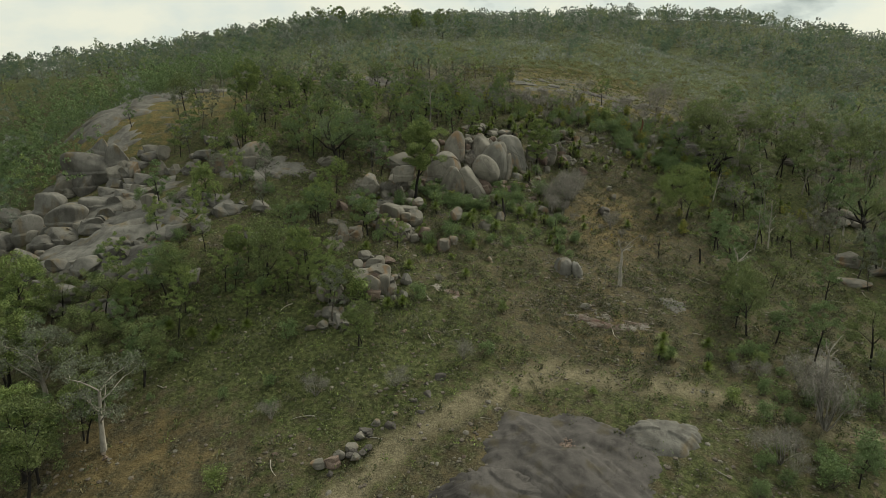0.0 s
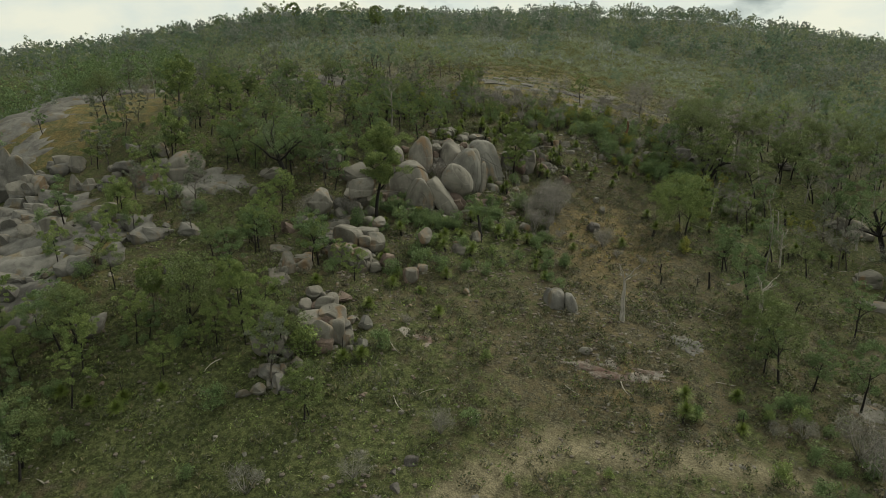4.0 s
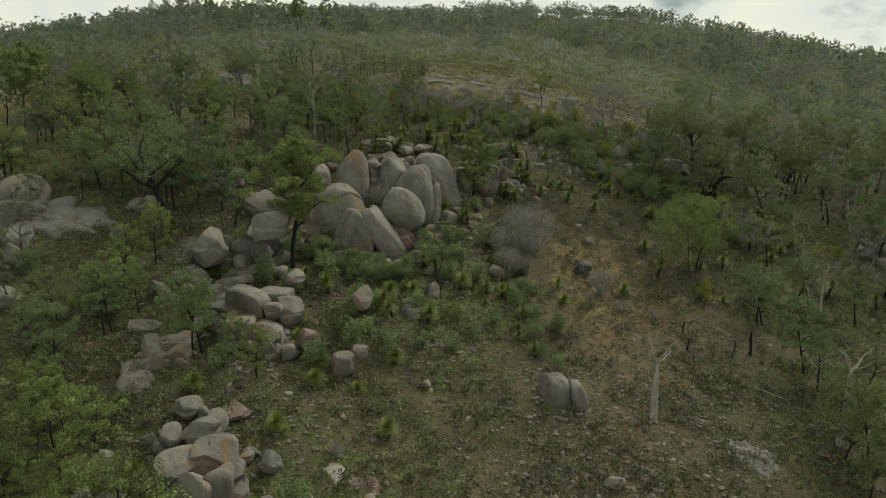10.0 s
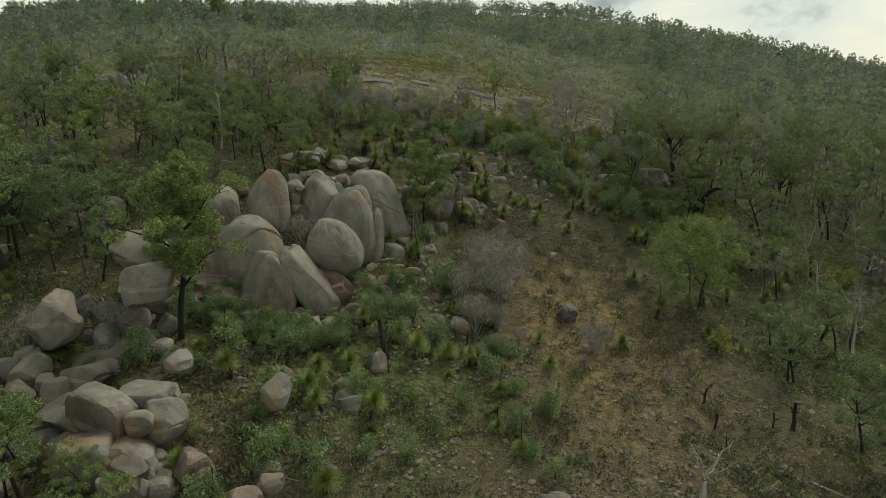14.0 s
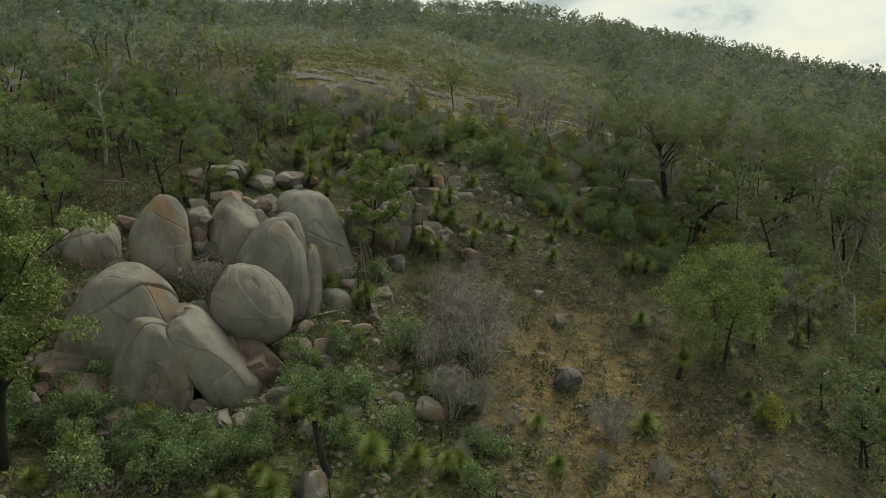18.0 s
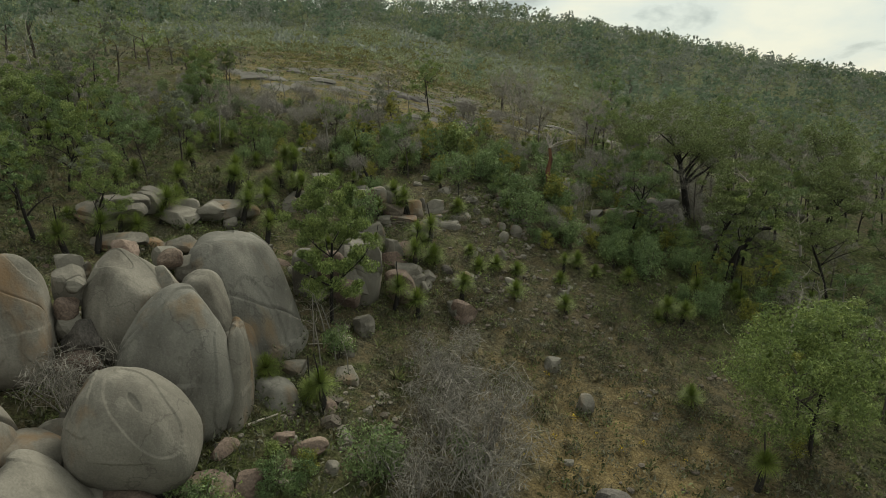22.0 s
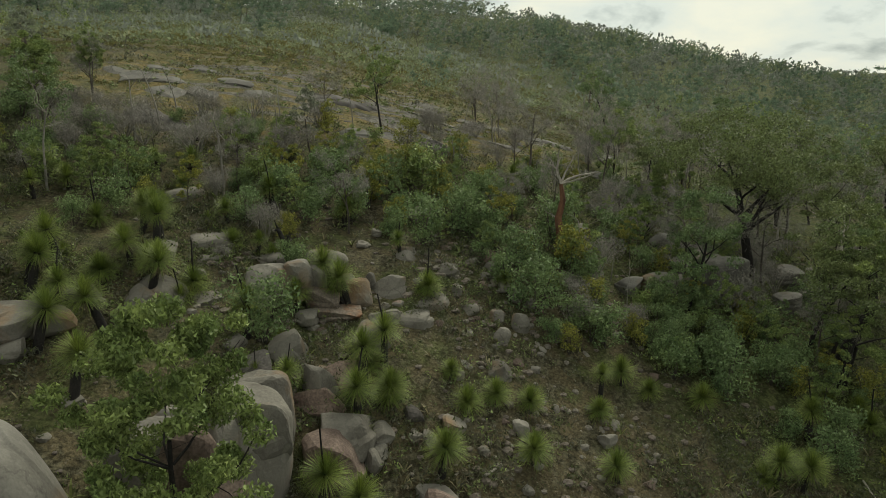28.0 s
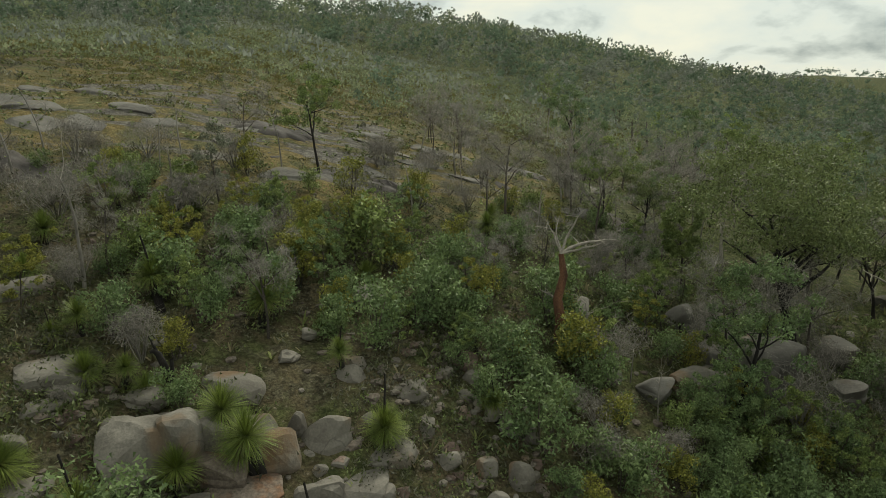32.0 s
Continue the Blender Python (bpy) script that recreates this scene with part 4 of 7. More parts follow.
rock(-18.4, 80.8, 22.3, 1.13, 1.07, 1.07, 18)
rock(-21.5, 79.2, 22.1, 1.12, 1.04, 0.88, 12)
rock(-18.8, 77.4, 21.9, 1.23, 1.18, 1.69, -21, "pile")
rock(-18.3, 76.2, 21.5, 0.65, 0.64, 1.03, 4)
rock(-16.2, 78.3, 21.5, 0.82, 0.72, 0.92, -23, "red")
rock(-17.3, 77.2, 21.2, 0.80, 0.80, 0.70, -1)
rock(-13.3, 76.1, 20.7, 0.80, 0.77, 1.01, 18, "red")
rock(-12.8, 78.4, 20.7, 0.77, 0.75, 0.56, 21)
rock(-13.3, 85.3, 22.5, 0.68, 0.61, 0.83, 15, "red")
rock(-9.5, 84.1, 21.6, 0.70, 0.64, 0.76, 21)
rock(-7.8, 87.9, 22.2, 0.60, 0.61, 0.79, -20)
rock(-15.9, 90.8, 24.2, 0.88, 0.74, 0.74, -14)
rock(-25.5, 74.7, 21.8, 0.98, 1.01, 1.44, -3, "pile")
rock(-24.2, 75.1, 21.6, 0.88, 0.84, 1.10, -9, "pile")
rock(-24.4, 82.7, 23.4, 0.70, 0.64, 1.08, -5)
rock(-23.6, 84.0, 23.4, 0.61, 0.54, 0.58, 4)
rock(-27.5, 78.4, 22.5, 1.17, 0.88, 0.52, 20, "flat")
rock(-12.0, 86.2, 22.3, 0.52, 0.50, 0.44, 21)
rock(-6.1, 92.8, 23.0, 0.56, 0.56, 0.54, 24)
rock(-2.0, 93.6, 22.4, 0.79, 0.76, 0.72, -16)
rock(-34.4, 95.5, 28.2, 1.52, 1.53, 1.20, 23, "pile")
rock(-28.0, 99.4, 29.5, 1.44, 1.46, 1.49, 3, "pile")
rock(3.4, 69.2, 16.6, 0.59, 0.57, 0.47, -14)
rock(-7.8, 76.1, 19.5, 0.36, 0.36, 0.30, 3)
rock(-2.1, 93.6, 22.5, 0.70, 0.61, 0.70, -21)
rock(-8.1, 91.5, 22.9, 0.52, 0.53, 0.48, 24)
rock(-7.7, 88.3, 22.2, 0.56, 0.46, 0.78, 15, "red")
rock(-9.5, 85.8, 21.7, 0.65, 0.58, 0.56, -17)
rock(-13.1, 85.3, 22.5, 0.75, 0.65, 0.84, 13, "red")
rock(-15.7, 90.7, 24.2, 0.89, 0.90, 0.74, -22)
rock(6.5, 96.7, 21.8, 0.75, 0.71, 0.74, -22, "dark")
rock(-9.1, 94.0, 23.8, 0.49, 0.48, 0.47, -8)
rock(-9.6, 93.1, 23.7, 0.48, 0.48, 0.66, 24, "red")
rock(3.5, 110.9, 25.9, 0.78, 0.72, 0.60, 24)
rock(-18.8, 86.0, 23.4, 0.77, 0.68, 0.91, -21)
rock(-22.9, 94.5, 26.0, 1.31, 1.24, 1.71, -23, "pile")
rock(-22.4, 91.4, 25.7, 0.71, 0.60, 1.11, -4)
rock(-4.6, 98.4, 24.0, 0.40, 0.38, 0.49, -17)
rock(6.2, 96.3, 22.0, 0.58, 0.47, 0.91, 18, "dark")
rock(-9.0, 95.4, 24.1, 0.44, 0.39, 0.39, 22)
rock(-9.2, 93.5, 23.7, 0.83, 0.84, 0.83, -6)
rock(-3.9, 100.2, 24.4, 0.51, 0.47, 0.61, 1)
rock(-3.3, 106.1, 25.8, 0.35, 0.33, 0.43, 4)
rock(-3.7, 94.5, 22.7, 0.46, 0.43, 0.37, 6)
rock(-3.8, 96.7, 23.4, 0.55, 0.56, 0.42, 0, "red")
rock(7.7, 106.7, 23.7, 0.57, 0.51, 0.49, 11)
rock(8.2, 103.5, 22.9, 0.46, 0.39, 0.52, -9)
rock(-14.4, 103.9, 30.8, 0.64, 0.66, 0.91, 1)
rock(-14.2, 104.5, 31.1, 0.34, 0.32, 0.53, -24)
rock(-14.6, 102.6, 30.0, 0.29, 0.26, 0.46, 3)
rock(-13.8, 102.3, 28.9, 0.78, 0.63, 0.76, 5, "dark")
rock(-11.0, 104.2, 30.4, 0.69, 0.65, 0.82, -21)
rock(-8.1, 103.8, 26.3, 0.84, 1.42, 2.99, -1, "slice")
rock(-6.6, 104.1, 24.6, 1.21, 1.16, 1.13, -7, "dark")
rock(-10.2, 106.6, 29.9, 0.67, 0.65, 0.57, 11)
rock(-11.1, 111.1, 30.6, 0.89, 0.72, 0.55, -21)
rock(-11.6, 109.1, 30.5, 0.74, 0.71, 0.60, 23)
rock(-13.6, 110.6, 31.1, 0.76, 0.66, 0.38, -2)
rock(-18.9, 104.7, 30.6, 0.49, 0.46, 0.54, -8, "red")
rock(-14.2, 97.9, 25.7, 0.72, 0.64, 0.75, -9, "red")
rock(-13.8, 97.7, 25.4, 0.29, 0.26, 0.35, 4, "red")
rock(-13.6, 98.9, 26.0, 0.37, 0.32, 0.52, -6)
rock(-11.0, 95.3, 24.8, 1.33, 1.31, 1.17, -23, "red")
rock(-21.1, 104.0, 28.3, 0.60, 0.56, 0.94, 11, "red")
rock(-4.7, 112.4, 28.2, 0.94, 0.82, 1.47, -13)
rock(-2.9, 110.4, 27.6, 0.89, 0.88, 1.22, -13, "red")
rock(-1.8, 111.1, 29.0, 0.88, 0.74, 1.09, -3)
rock(-15.3, 114.6, 32.0, 1.65, 1.59, 0.81, -19)
rock(-11.9, 116.2, 31.6, 0.82, 0.72, 0.60, -8)
rock(-10.0, 117.1, 31.4, 1.19, 1.18, 0.70, -3)
rock(-5.2, 118.9, 31.2, 0.96, 0.96, 0.74, -16)
rock(-7.5, 118.4, 31.2, 0.55, 0.48, 0.34, 7)
rock(-13.6, 117.1, 32.3, 0.83, 0.84, 0.62, -2)
rock(-15.6, 114.1, 31.9, 1.88, 1.61, 0.90, -18)
rock(-12.1, 115.5, 31.4, 1.17, 1.08, 0.73, -15)
rock(-10.3, 116.6, 31.3, 1.13, 1.12, 0.69, 16)
rock(-5.7, 118.4, 31.0, 0.98, 0.83, 0.74, -11)
rock(-7.7, 118.7, 31.5, 0.66, 0.65, 0.51, 7)
rock(-13.9, 116.1, 32.1, 0.83, 0.83, 0.62, -7)
rock(-14.8, 111.5, 30.7, 1.16, 0.87, 0.52, -10, "flat")
rock(-12.7, 111.9, 30.5, 0.58, 0.57, 0.33, -11)
rock(-11.6, 111.8, 30.1, 0.88, 0.77, 0.69, -4)
rock(-1.9, 113.4, 28.4, 1.14, 1.03, 1.41, -4, "face")
rock(-0.7, 116.5, 29.3, 0.64, 0.66, 0.92, -17)
rock(1.3, 115.5, 28.3, 0.86, 0.69, 0.77, 22, "red")
rock(0.2, 114.6, 28.0, 0.91, 0.92, 0.74, 24, "red")
rock(0.4, 115.7, 28.5, 0.40, 0.36, 0.34, 22)
rock(0.2, 118.5, 29.8, 0.53, 0.54, 0.43, -13)
rock(0.4, 112.0, 27.0, 1.09, 1.07, 1.01, 16, "red")
rock(7.5, 116.1, 27.5, 0.64, 0.61, 0.60, 0)
rock(8.2, 117.8, 28.3, 0.44, 0.38, 0.45, -7)
rock(4.8, 113.5, 26.8, 0.47, 0.41, 0.52, -21)
rock(3.4, 114.1, 27.2, 0.49, 0.46, 0.49, -10, "dark")
rock(-5.3, 121.8, 32.2, 0.75, 0.74, 0.69, -22)
rock(-9.6, 116.8, 31.2, 0.47, 0.48, 0.59, 9)
rock(-8.6, 117.3, 31.0, 0.83, 0.84, 0.53, 19)
rock(-9.3, 115.7, 30.7, 0.52, 0.52, 0.44, 3)
rock(-7.2, 113.8, 29.5, 0.43, 0.35, 0.36, 12)
rock(-6.2, 113.6, 29.0, 0.46, 0.39, 0.37, -10, "red")
rock(-3.6, 119.2, 30.7, 0.68, 0.65, 0.41, 1)
rock(-3.0, 122.6, 31.9, 0.60, 0.54, 0.38, 21)
rock(5.4, 123.2, 31.0, 0.55, 0.52, 0.42, -7)
rock(-5.4, 112.6, 27.6, 1.05, 0.91, 1.27, 18, "face")
rock(-6.4, 112.6, 28.8, 0.53, 0.48, 0.36, 14, "red")
rock(7.4, 113.5, 26.4, 0.33, 0.30, 0.41, -15)
rock(-2.5, 116.9, 29.6, 0.55, 0.51, 0.45, 15)
rock(5.7, 115.7, 27.7, 0.30, 0.26, 0.37, 14)
rock(10.9, 113.2, 25.5, 0.34, 0.35, 0.26, 15)
rock(3.8, 113.1, 26.7, 0.31, 0.31, 0.41, -24)
rock(18.1, 115.8, 26.0, 0.34, 0.32, 0.35, 18)
rock(40.6, 129.2, 26.3, 1.30, 1.06, 0.73, -11)
rock(-1.1, 119.9, 30.7, 0.91, 0.78, 1.02, 1, "face")
rock(-0.0, 119.7, 31.0, 0.57, 0.51, 0.89, -1, "face")
rock(0.7, 120.1, 30.9, 0.52, 0.51, 0.82, -24, "face")
rock(1.0, 119.3, 30.2, 0.69, 0.56, 0.77, -18, "rust")
rock(2.3, 119.8, 30.1, 0.70, 0.58, 0.78, -21, "face")
rock(3.1, 120.6, 30.4, 0.33, 0.34, 0.45, 17)
rock(4.0, 120.3, 30.1, 0.77, 0.63, 0.67, 0)
rock(5.1, 120.8, 30.0, 0.46, 0.40, 0.47, -9)
rock(3.5, 119.3, 29.7, 0.25, 0.22, 0.26, 7)
rock(4.1, 119.5, 29.5, 0.38, 0.35, 0.33, -6)
rock(3.4, 118.7, 29.3, 0.68, 0.58, 0.50, -8)
rock(4.7, 118.6, 29.1, 0.70, 0.58, 0.51, 2)
rock(5.6, 119.9, 29.4, 0.83, 0.80, 0.57, -5)
rock(5.2, 122.6, 30.7, 0.51, 0.42, 0.47, -16)
rock(7.0, 121.7, 30.3, 0.65, 0.58, 0.57, 5)
rock(9.4, 123.2, 30.5, 0.52, 0.51, 0.47, -5, "red")
rock(8.5, 122.6, 30.4, 0.33, 0.33, 0.31, 6)
rock(9.4, 122.4, 30.0, 0.46, 0.42, 0.35, -6)
rock(8.8, 121.6, 29.8, 0.32, 0.30, 0.29, 10)
rock(8.5, 120.8, 29.6, 0.22, 0.19, 0.32, 9, "red")
rock(9.5, 120.8, 29.6, 0.34, 0.31, 0.43, -12)
rock(9.9, 120.3, 29.1, 0.33, 0.31, 0.35, 9)
rock(10.5, 119.9, 28.9, 0.23, 0.19, 0.30, -3)
rock(7.0, 120.2, 29.7, 0.22, 0.20, 0.35, 18)
rock(7.3, 119.3, 29.1, 0.40, 0.40, 0.39, -6)
rock(7.1, 120.6, 29.6, 0.34, 0.34, 0.33, 14)
rock(21.9, 123.2, 28.7, 1.17, 1.01, 0.97, -1, "pile")
rock(18.4, 121.7, 28.6, 0.92, 0.76, 0.57, 15)
rock(24.4, 123.5, 28.3, 0.72, 0.69, 0.79, 19)
rock(20.8, 122.5, 28.4, 0.50, 0.49, 0.38, 8)
rock(23.3, 125.7, 29.0, 0.63, 0.62, 0.46, 3)
rock(15.1, 122.3, 29.3, 0.32, 0.26, 0.32, 4)
rock(17.6, 121.1, 28.4, 0.34, 0.27, 0.29, -17)
rock(8.4, 118.9, 28.8, 0.36, 0.36, 0.33, -22)
rock(9.4, 118.5, 28.5, 0.41, 0.34, 0.51, -20)
rock(11.1, 118.1, 27.9, 0.28, 0.28, 0.30, -16)
rock(-3.5, 123.4, 32.0, 1.09, 0.82, 0.52, 17, "flat")
rock(-3.9, 122.3, 31.6, 1.01, 0.84, 0.36, 17)
rock(-1.0, 122.2, 31.4, 0.59, 0.57, 0.30, 16)
rock(-4.0, 120.3, 31.3, 0.42, 0.43, 0.44, 3)
rock(1.4, 122.5, 31.0, 0.96, 0.73, 0.52, -23, "flat")
rock(3.3, 123.7, 31.4, 0.40, 0.39, 0.23, 0)
rock(4.2, 124.7, 31.7, 0.27, 0.27, 0.24, -19)
rock(7.1, 127.5, 31.8, 0.84, 0.64, 0.52, 21, "flat")
rock(1.6, 128.6, 33.1, 0.35, 0.28, 0.26, -8)
rock(-4.9, 127.8, 33.5, 0.97, 0.73, 0.52, 16, "flat")
rock(-1.2, 126.0, 32.9, 0.32, 0.28, 0.26, -16)
rock(27.2, 127.5, 28.7, 0.93, 0.80, 0.71, 5)
rock(16.8, 127.1, 30.5, 0.27, 0.27, 0.28, -5)
rock(-72.1, 92.4, 25.9, 4.53, 3.85, 3.82, 0, "mass")
rock(-74.3, 98.0, 28.5, 1.93, 1.64, 2.22, 4, "mass")
rock(-68.6, 93.9, 27.3, 2.16, 1.84, 3.10, 10, "mass")
rock(-78.2, 95.2, 26.1, 1.95, 1.66, 1.85, 3, "mass")
rock(-71.5, 81.3, 21.7, 2.52, 2.14, 2.55, -7, "mass")
rock(-64.5, 76.1, 21.5, 2.86, 2.43, 2.37, 17, "mass")
rock(-67.0, 81.1, 22.2, 1.91, 1.63, 1.58, 13, "mass")
rock(-63.4, 81.0, 22.9, 2.12, 1.80, 1.55, 18, "mass")
rock(-70.5, 75.5, 19.7, 2.43, 2.07, 2.46, 22, "mass")
rock(-78.2, 82.0, 20.4, 2.06, 1.76, 1.70, -22, "mass")
rock(-57.2, 79.3, 22.9, 1.14, 0.97, 1.47, -8, "")
rock(-53.5, 78.6, 23.5, 1.34, 1.14, 1.69, -8, "")
rock(-51.0, 77.5, 23.5, 0.96, 0.81, 1.40, 5, "")
rock(-59.5, 85.1, 24.3, 1.22, 1.03, 1.12, 18, "")
rock(-60.0, 83.3, 23.7, 1.06, 0.90, 0.94, 18, "")
rock(-64.9, 68.7, 18.3, 1.74, 1.48, 1.43, -7, "mass")
rock(-64.8, 71.9, 19.5, 2.01, 1.71, 1.58, -10, "mass")
rock(-50.6, 92.3, 27.6, 1.37, 1.17, 1.58, 21, "face")
rock(-48.7, 91.9, 27.4, 1.25, 1.07, 1.44, 13, "face")
rock(-46.5, 94.3, 28.7, 2.97, 2.52, 2.18, 14, "pile")
rock(-55.2, 95.1, 28.6, 1.68, 1.43, 1.29, -11, "mass")
rock(-50.2, 96.1, 28.8, 2.02, 1.72, 1.27, -11, "mass")
rock(-41.2, 85.8, 25.6, 0.89, 0.75, 1.02, -8, "pale")
rock(-52.1, 84.9, 24.9, 0.74, 0.63, 0.69, -24, "pale")
rock(-51.1, 85.6, 25.2, 0.79, 0.67, 0.69, 23, "pale")
rock(-65.4, 97.5, 28.5, 1.20, 1.02, 1.38, 1, "")
rock(-62.6, 96.6, 28.4, 1.18, 1.00, 1.35, 14, "")
rock(-52.2, 99.7, 30.5, 1.14, 0.97, 1.01, -1, "")
rock(-60.1, 92.3, 26.6, 0.87, 0.74, 1.30, -5, "")
rock(-71.7, 89.4, 23.9, 2.35, 2.00, 1.84, 15, "mass")
rock(-72.6, 79.5, 20.2, 1.67, 1.42, 1.62, -20, "mass")
rock(-76.5, 88.5, 23.0, 2.18, 1.85, 1.63, 10, "mass")
rock(-66.1, 88.4, 24.3, 1.54, 1.31, 1.30, 15, "mass")
rock(-65.3, 92.4, 26.3, 1.31, 1.11, 1.50, -23, "")
rock(-57.6, 91.6, 26.7, 1.01, 0.86, 1.04, -5, "")
rock(-63.3, 73.1, 20.1, 1.83, 1.56, 1.37, 20, "mass")
rock(-72.5, 74.3, 18.6, 1.96, 1.67, 1.92, -15, "mass")
rock(-54.5, 66.3, 18.6, 2.05, 1.74, 1.22, -15, "mass")
rock(-52.8, 71.0, 20.5, 1.99, 1.51, 0.52, 4, "flat")
rock(-55.0, 67.8, 18.9, 2.15, 1.62, 0.52, -13, "flat")
rock(-59.7, 66.7, 17.7, 2.29, 1.73, 0.52, 22, "flat")
rock(-77.6, 92.9, 24.2, 1.19, 0.90, 0.52, 24, "flat")
rock(-35.4, 90.8, 26.4, 0.65, 0.65, 0.70, -4)
rock(12.5, 74.0, 16.2, 1.35, 1.31, 0.42, 23)
rock(43.4, 109.3, 20.3, 2.31, 2.10, 1.72, -13, "pile")
rock(38.7, 95.1, 16.8, 1.63, 1.40, 1.33, 10)
rock(42.2, 93.9, 15.8, 1.20, 1.16, 0.85, 22)
rock(26.9, 68.7, 12.3, 1.54, 1.16, 0.52, -12, "flat")
rock(38.1, 90.1, 15.2, 2.33, 1.97, 0.80, -12)
rock(-14.1, 45.8, 12.7, 0.48, 0.41, 0.30, 10)
rock(-13.7, 46.7, 13.1, 0.41, 0.41, 0.35, 19)
rock(-14.9, 44.1, 12.3, 0.51, 0.44, 0.41, 18)
rock(-15.6, 43.4, 12.1, 0.51, 0.44, 0.36, -3)
rock(-15.9, 42.7, 11.9, 0.68, 0.67, 0.49, -20, "red")
rock(-14.3, 43.2, 12.1, 0.41, 0.34, 0.35, 16)
rock(-8.7, 50.6, 13.8, 1.40, 1.22, 0.32, -7)
rock(-14.5, 45.3, 12.7, 0.36, 0.33, 0.32, 8)
rock(-16.9, 42.4, 11.7, 0.62, 0.49, 0.52, -8)
rock(-21.0, 81.1, 22.7, 1.13, 1.02, 1.22, 0, "pile")
rock(-19.6, 82.9, 22.5, 1.75, 1.49, 0.89, 4, "pile")
rock(-19.8, 80.7, 22.3, 0.91, 0.94, 0.73, -5)
rock(-18.4, 80.7, 22.2, 1.05, 0.98, 1.04, -19)
rock(-19.1, 78.0, 21.8, 1.28, 1.11, 1.29, 8, "pile")
rock(-16.1, 78.2, 21.4, 0.92, 0.76, 0.90, 19, "red")
rock(-24.6, 96.8, 28.0, 1.66, 1.69, 1.64, -20, "pile")
rock(-18.8, 95.7, 26.6, 1.27, 1.30, 1.30, -6)
rock(-21.7, 91.8, 25.8, 1.28, 1.26, 1.81, 12)
rock(-23.6, 92.1, 25.9, 1.11, 0.97, 1.14, 8)
rock(-23.3, 86.9, 23.8, 1.43, 1.08, 0.52, 15, "flat")
rock(-18.9, 85.9, 23.5, 0.62, 0.53, 0.97, 12)
rock(-13.4, 85.3, 22.4, 0.88, 0.90, 0.76, 8, "red")
rock(-9.3, 83.9, 21.5, 0.79, 0.73, 0.75, -19)
rock(-7.9, 88.2, 22.2, 0.69, 0.63, 0.62, -7, "dark")
rock(-15.9, 91.1, 24.2, 0.97, 0.95, 0.68, 8, "pale")
rock(-12.8, 78.4, 20.7, 0.88, 0.82, 0.50, -15)
rock(-3.9, 110.8, 28.6, 0.87, 0.83, 1.36, 6, "red")
rock(-2.5, 111.0, 28.4, 1.05, 0.89, 1.65, 19)
rock(-5.0, 111.1, 28.4, 0.85, 0.81, 1.33, -18, "dark")
rock(-2.3, 108.4, 26.3, 0.61, 0.62, 0.66, -17)
rock(-3.5, 106.9, 26.0, 0.49, 0.43, 0.37, 11, "pale")
rock(-3.5, 104.4, 25.2, 0.66, 0.62, 0.48, 2)
rock(-3.9, 101.1, 24.3, 0.76, 0.73, 0.51, -2, "pale")
rock(-5.1, 100.1, 24.3, 0.52, 0.45, 0.39, -16, "red")
rock(-2.5, 100.4, 24.1, 0.56, 0.46, 0.53, 10)
rock(1.1, 113.4, 27.4, 0.50, 0.49, 0.43, 2)
rock(-2.8, 102.1, 24.4, 0.40, 0.39, 0.41, -7, "pale")
rock(-7.2, 95.4, 23.8, 0.36, 0.31, 0.40, -5, "pale")
rock(-9.1, 93.6, 23.8, 0.83, 0.84, 0.74, -22)
rock(-9.8, 95.4, 24.3, 0.38, 0.35, 0.39, -12, "red")
rock(-8.1, 95.7, 23.9, 0.39, 0.38, 0.33, -7)
rock(-15.8, 41.6, 11.5, 0.27, 0.24, 0.21, -4, "dark")
rock(-14.8, 43.3, 12.1, 0.30, 0.28, 0.24, 13, "dark")
rock(-13.9, 43.8, 12.2, 0.39, 0.35, 0.31, 17, "dark")
rock(-14.6, 43.8, 12.2, 0.37, 0.31, 0.29, -11, "dark")
rock(-14.8, 43.6, 12.0, 0.25, 0.21, 0.19, -19, "dark")
rock(-14.7, 45.2, 12.6, 0.31, 0.30, 0.24, 11, "dark")
rock(-13.6, 44.2, 12.4, 0.35, 0.29, 0.26, -15, "dark")
rock(-14.3, 45.9, 12.8, 0.53, 0.47, 0.39, 12, "dark")
rock(-13.9, 45.6, 12.7, 0.38, 0.38, 0.27, 12, "dark")
rock(-12.4, 46.6, 13.2, 0.43, 0.41, 0.32, -17, "dark")
rock(-12.3, 46.6, 13.1, 0.51, 0.45, 0.37, -15, "dark")
rock(-12.0, 47.9, 13.4, 0.25, 0.23, 0.20, 3, "dark")
rock(-10.7, 48.0, 13.4, 0.29, 0.25, 0.25, -12, "dark")
rock(-10.3, 48.5, 13.5, 0.47, 0.46, 0.36, -23, "dark")
rock(-10.2, 49.5, 13.8, 0.38, 0.37, 0.28, 19, "dark")
rock(-10.0, 50.3, 14.1, 0.51, 0.52, 0.37, -5, "dark")
rock(-11.2, 49.6, 13.9, 0.48, 0.45, 0.36, 4, "dark")
rock(-8.8, 50.1, 14.0, 0.40, 0.38, 0.31, 23, "dark")
rock(-10.5, 51.7, 14.4, 0.44, 0.43, 0.32, -10, "dark")
rock(-9.4, 52.7, 14.7, 0.55, 0.56, 0.41, 0, "dark")
rock(-20.3, 65.5, 19.3, 1.18, 1.11, 1.08, 11, "face")
rock(-18.6, 66.2, 19.7, 1.17, 0.94, 1.09, 13, "face")
rock(-17.8, 64.4, 19.2, 0.81, 0.77, 1.27, 0, "face")
rock(-18.8, 63.9, 19.1, 0.94, 0.87, 1.15, -1, "face")
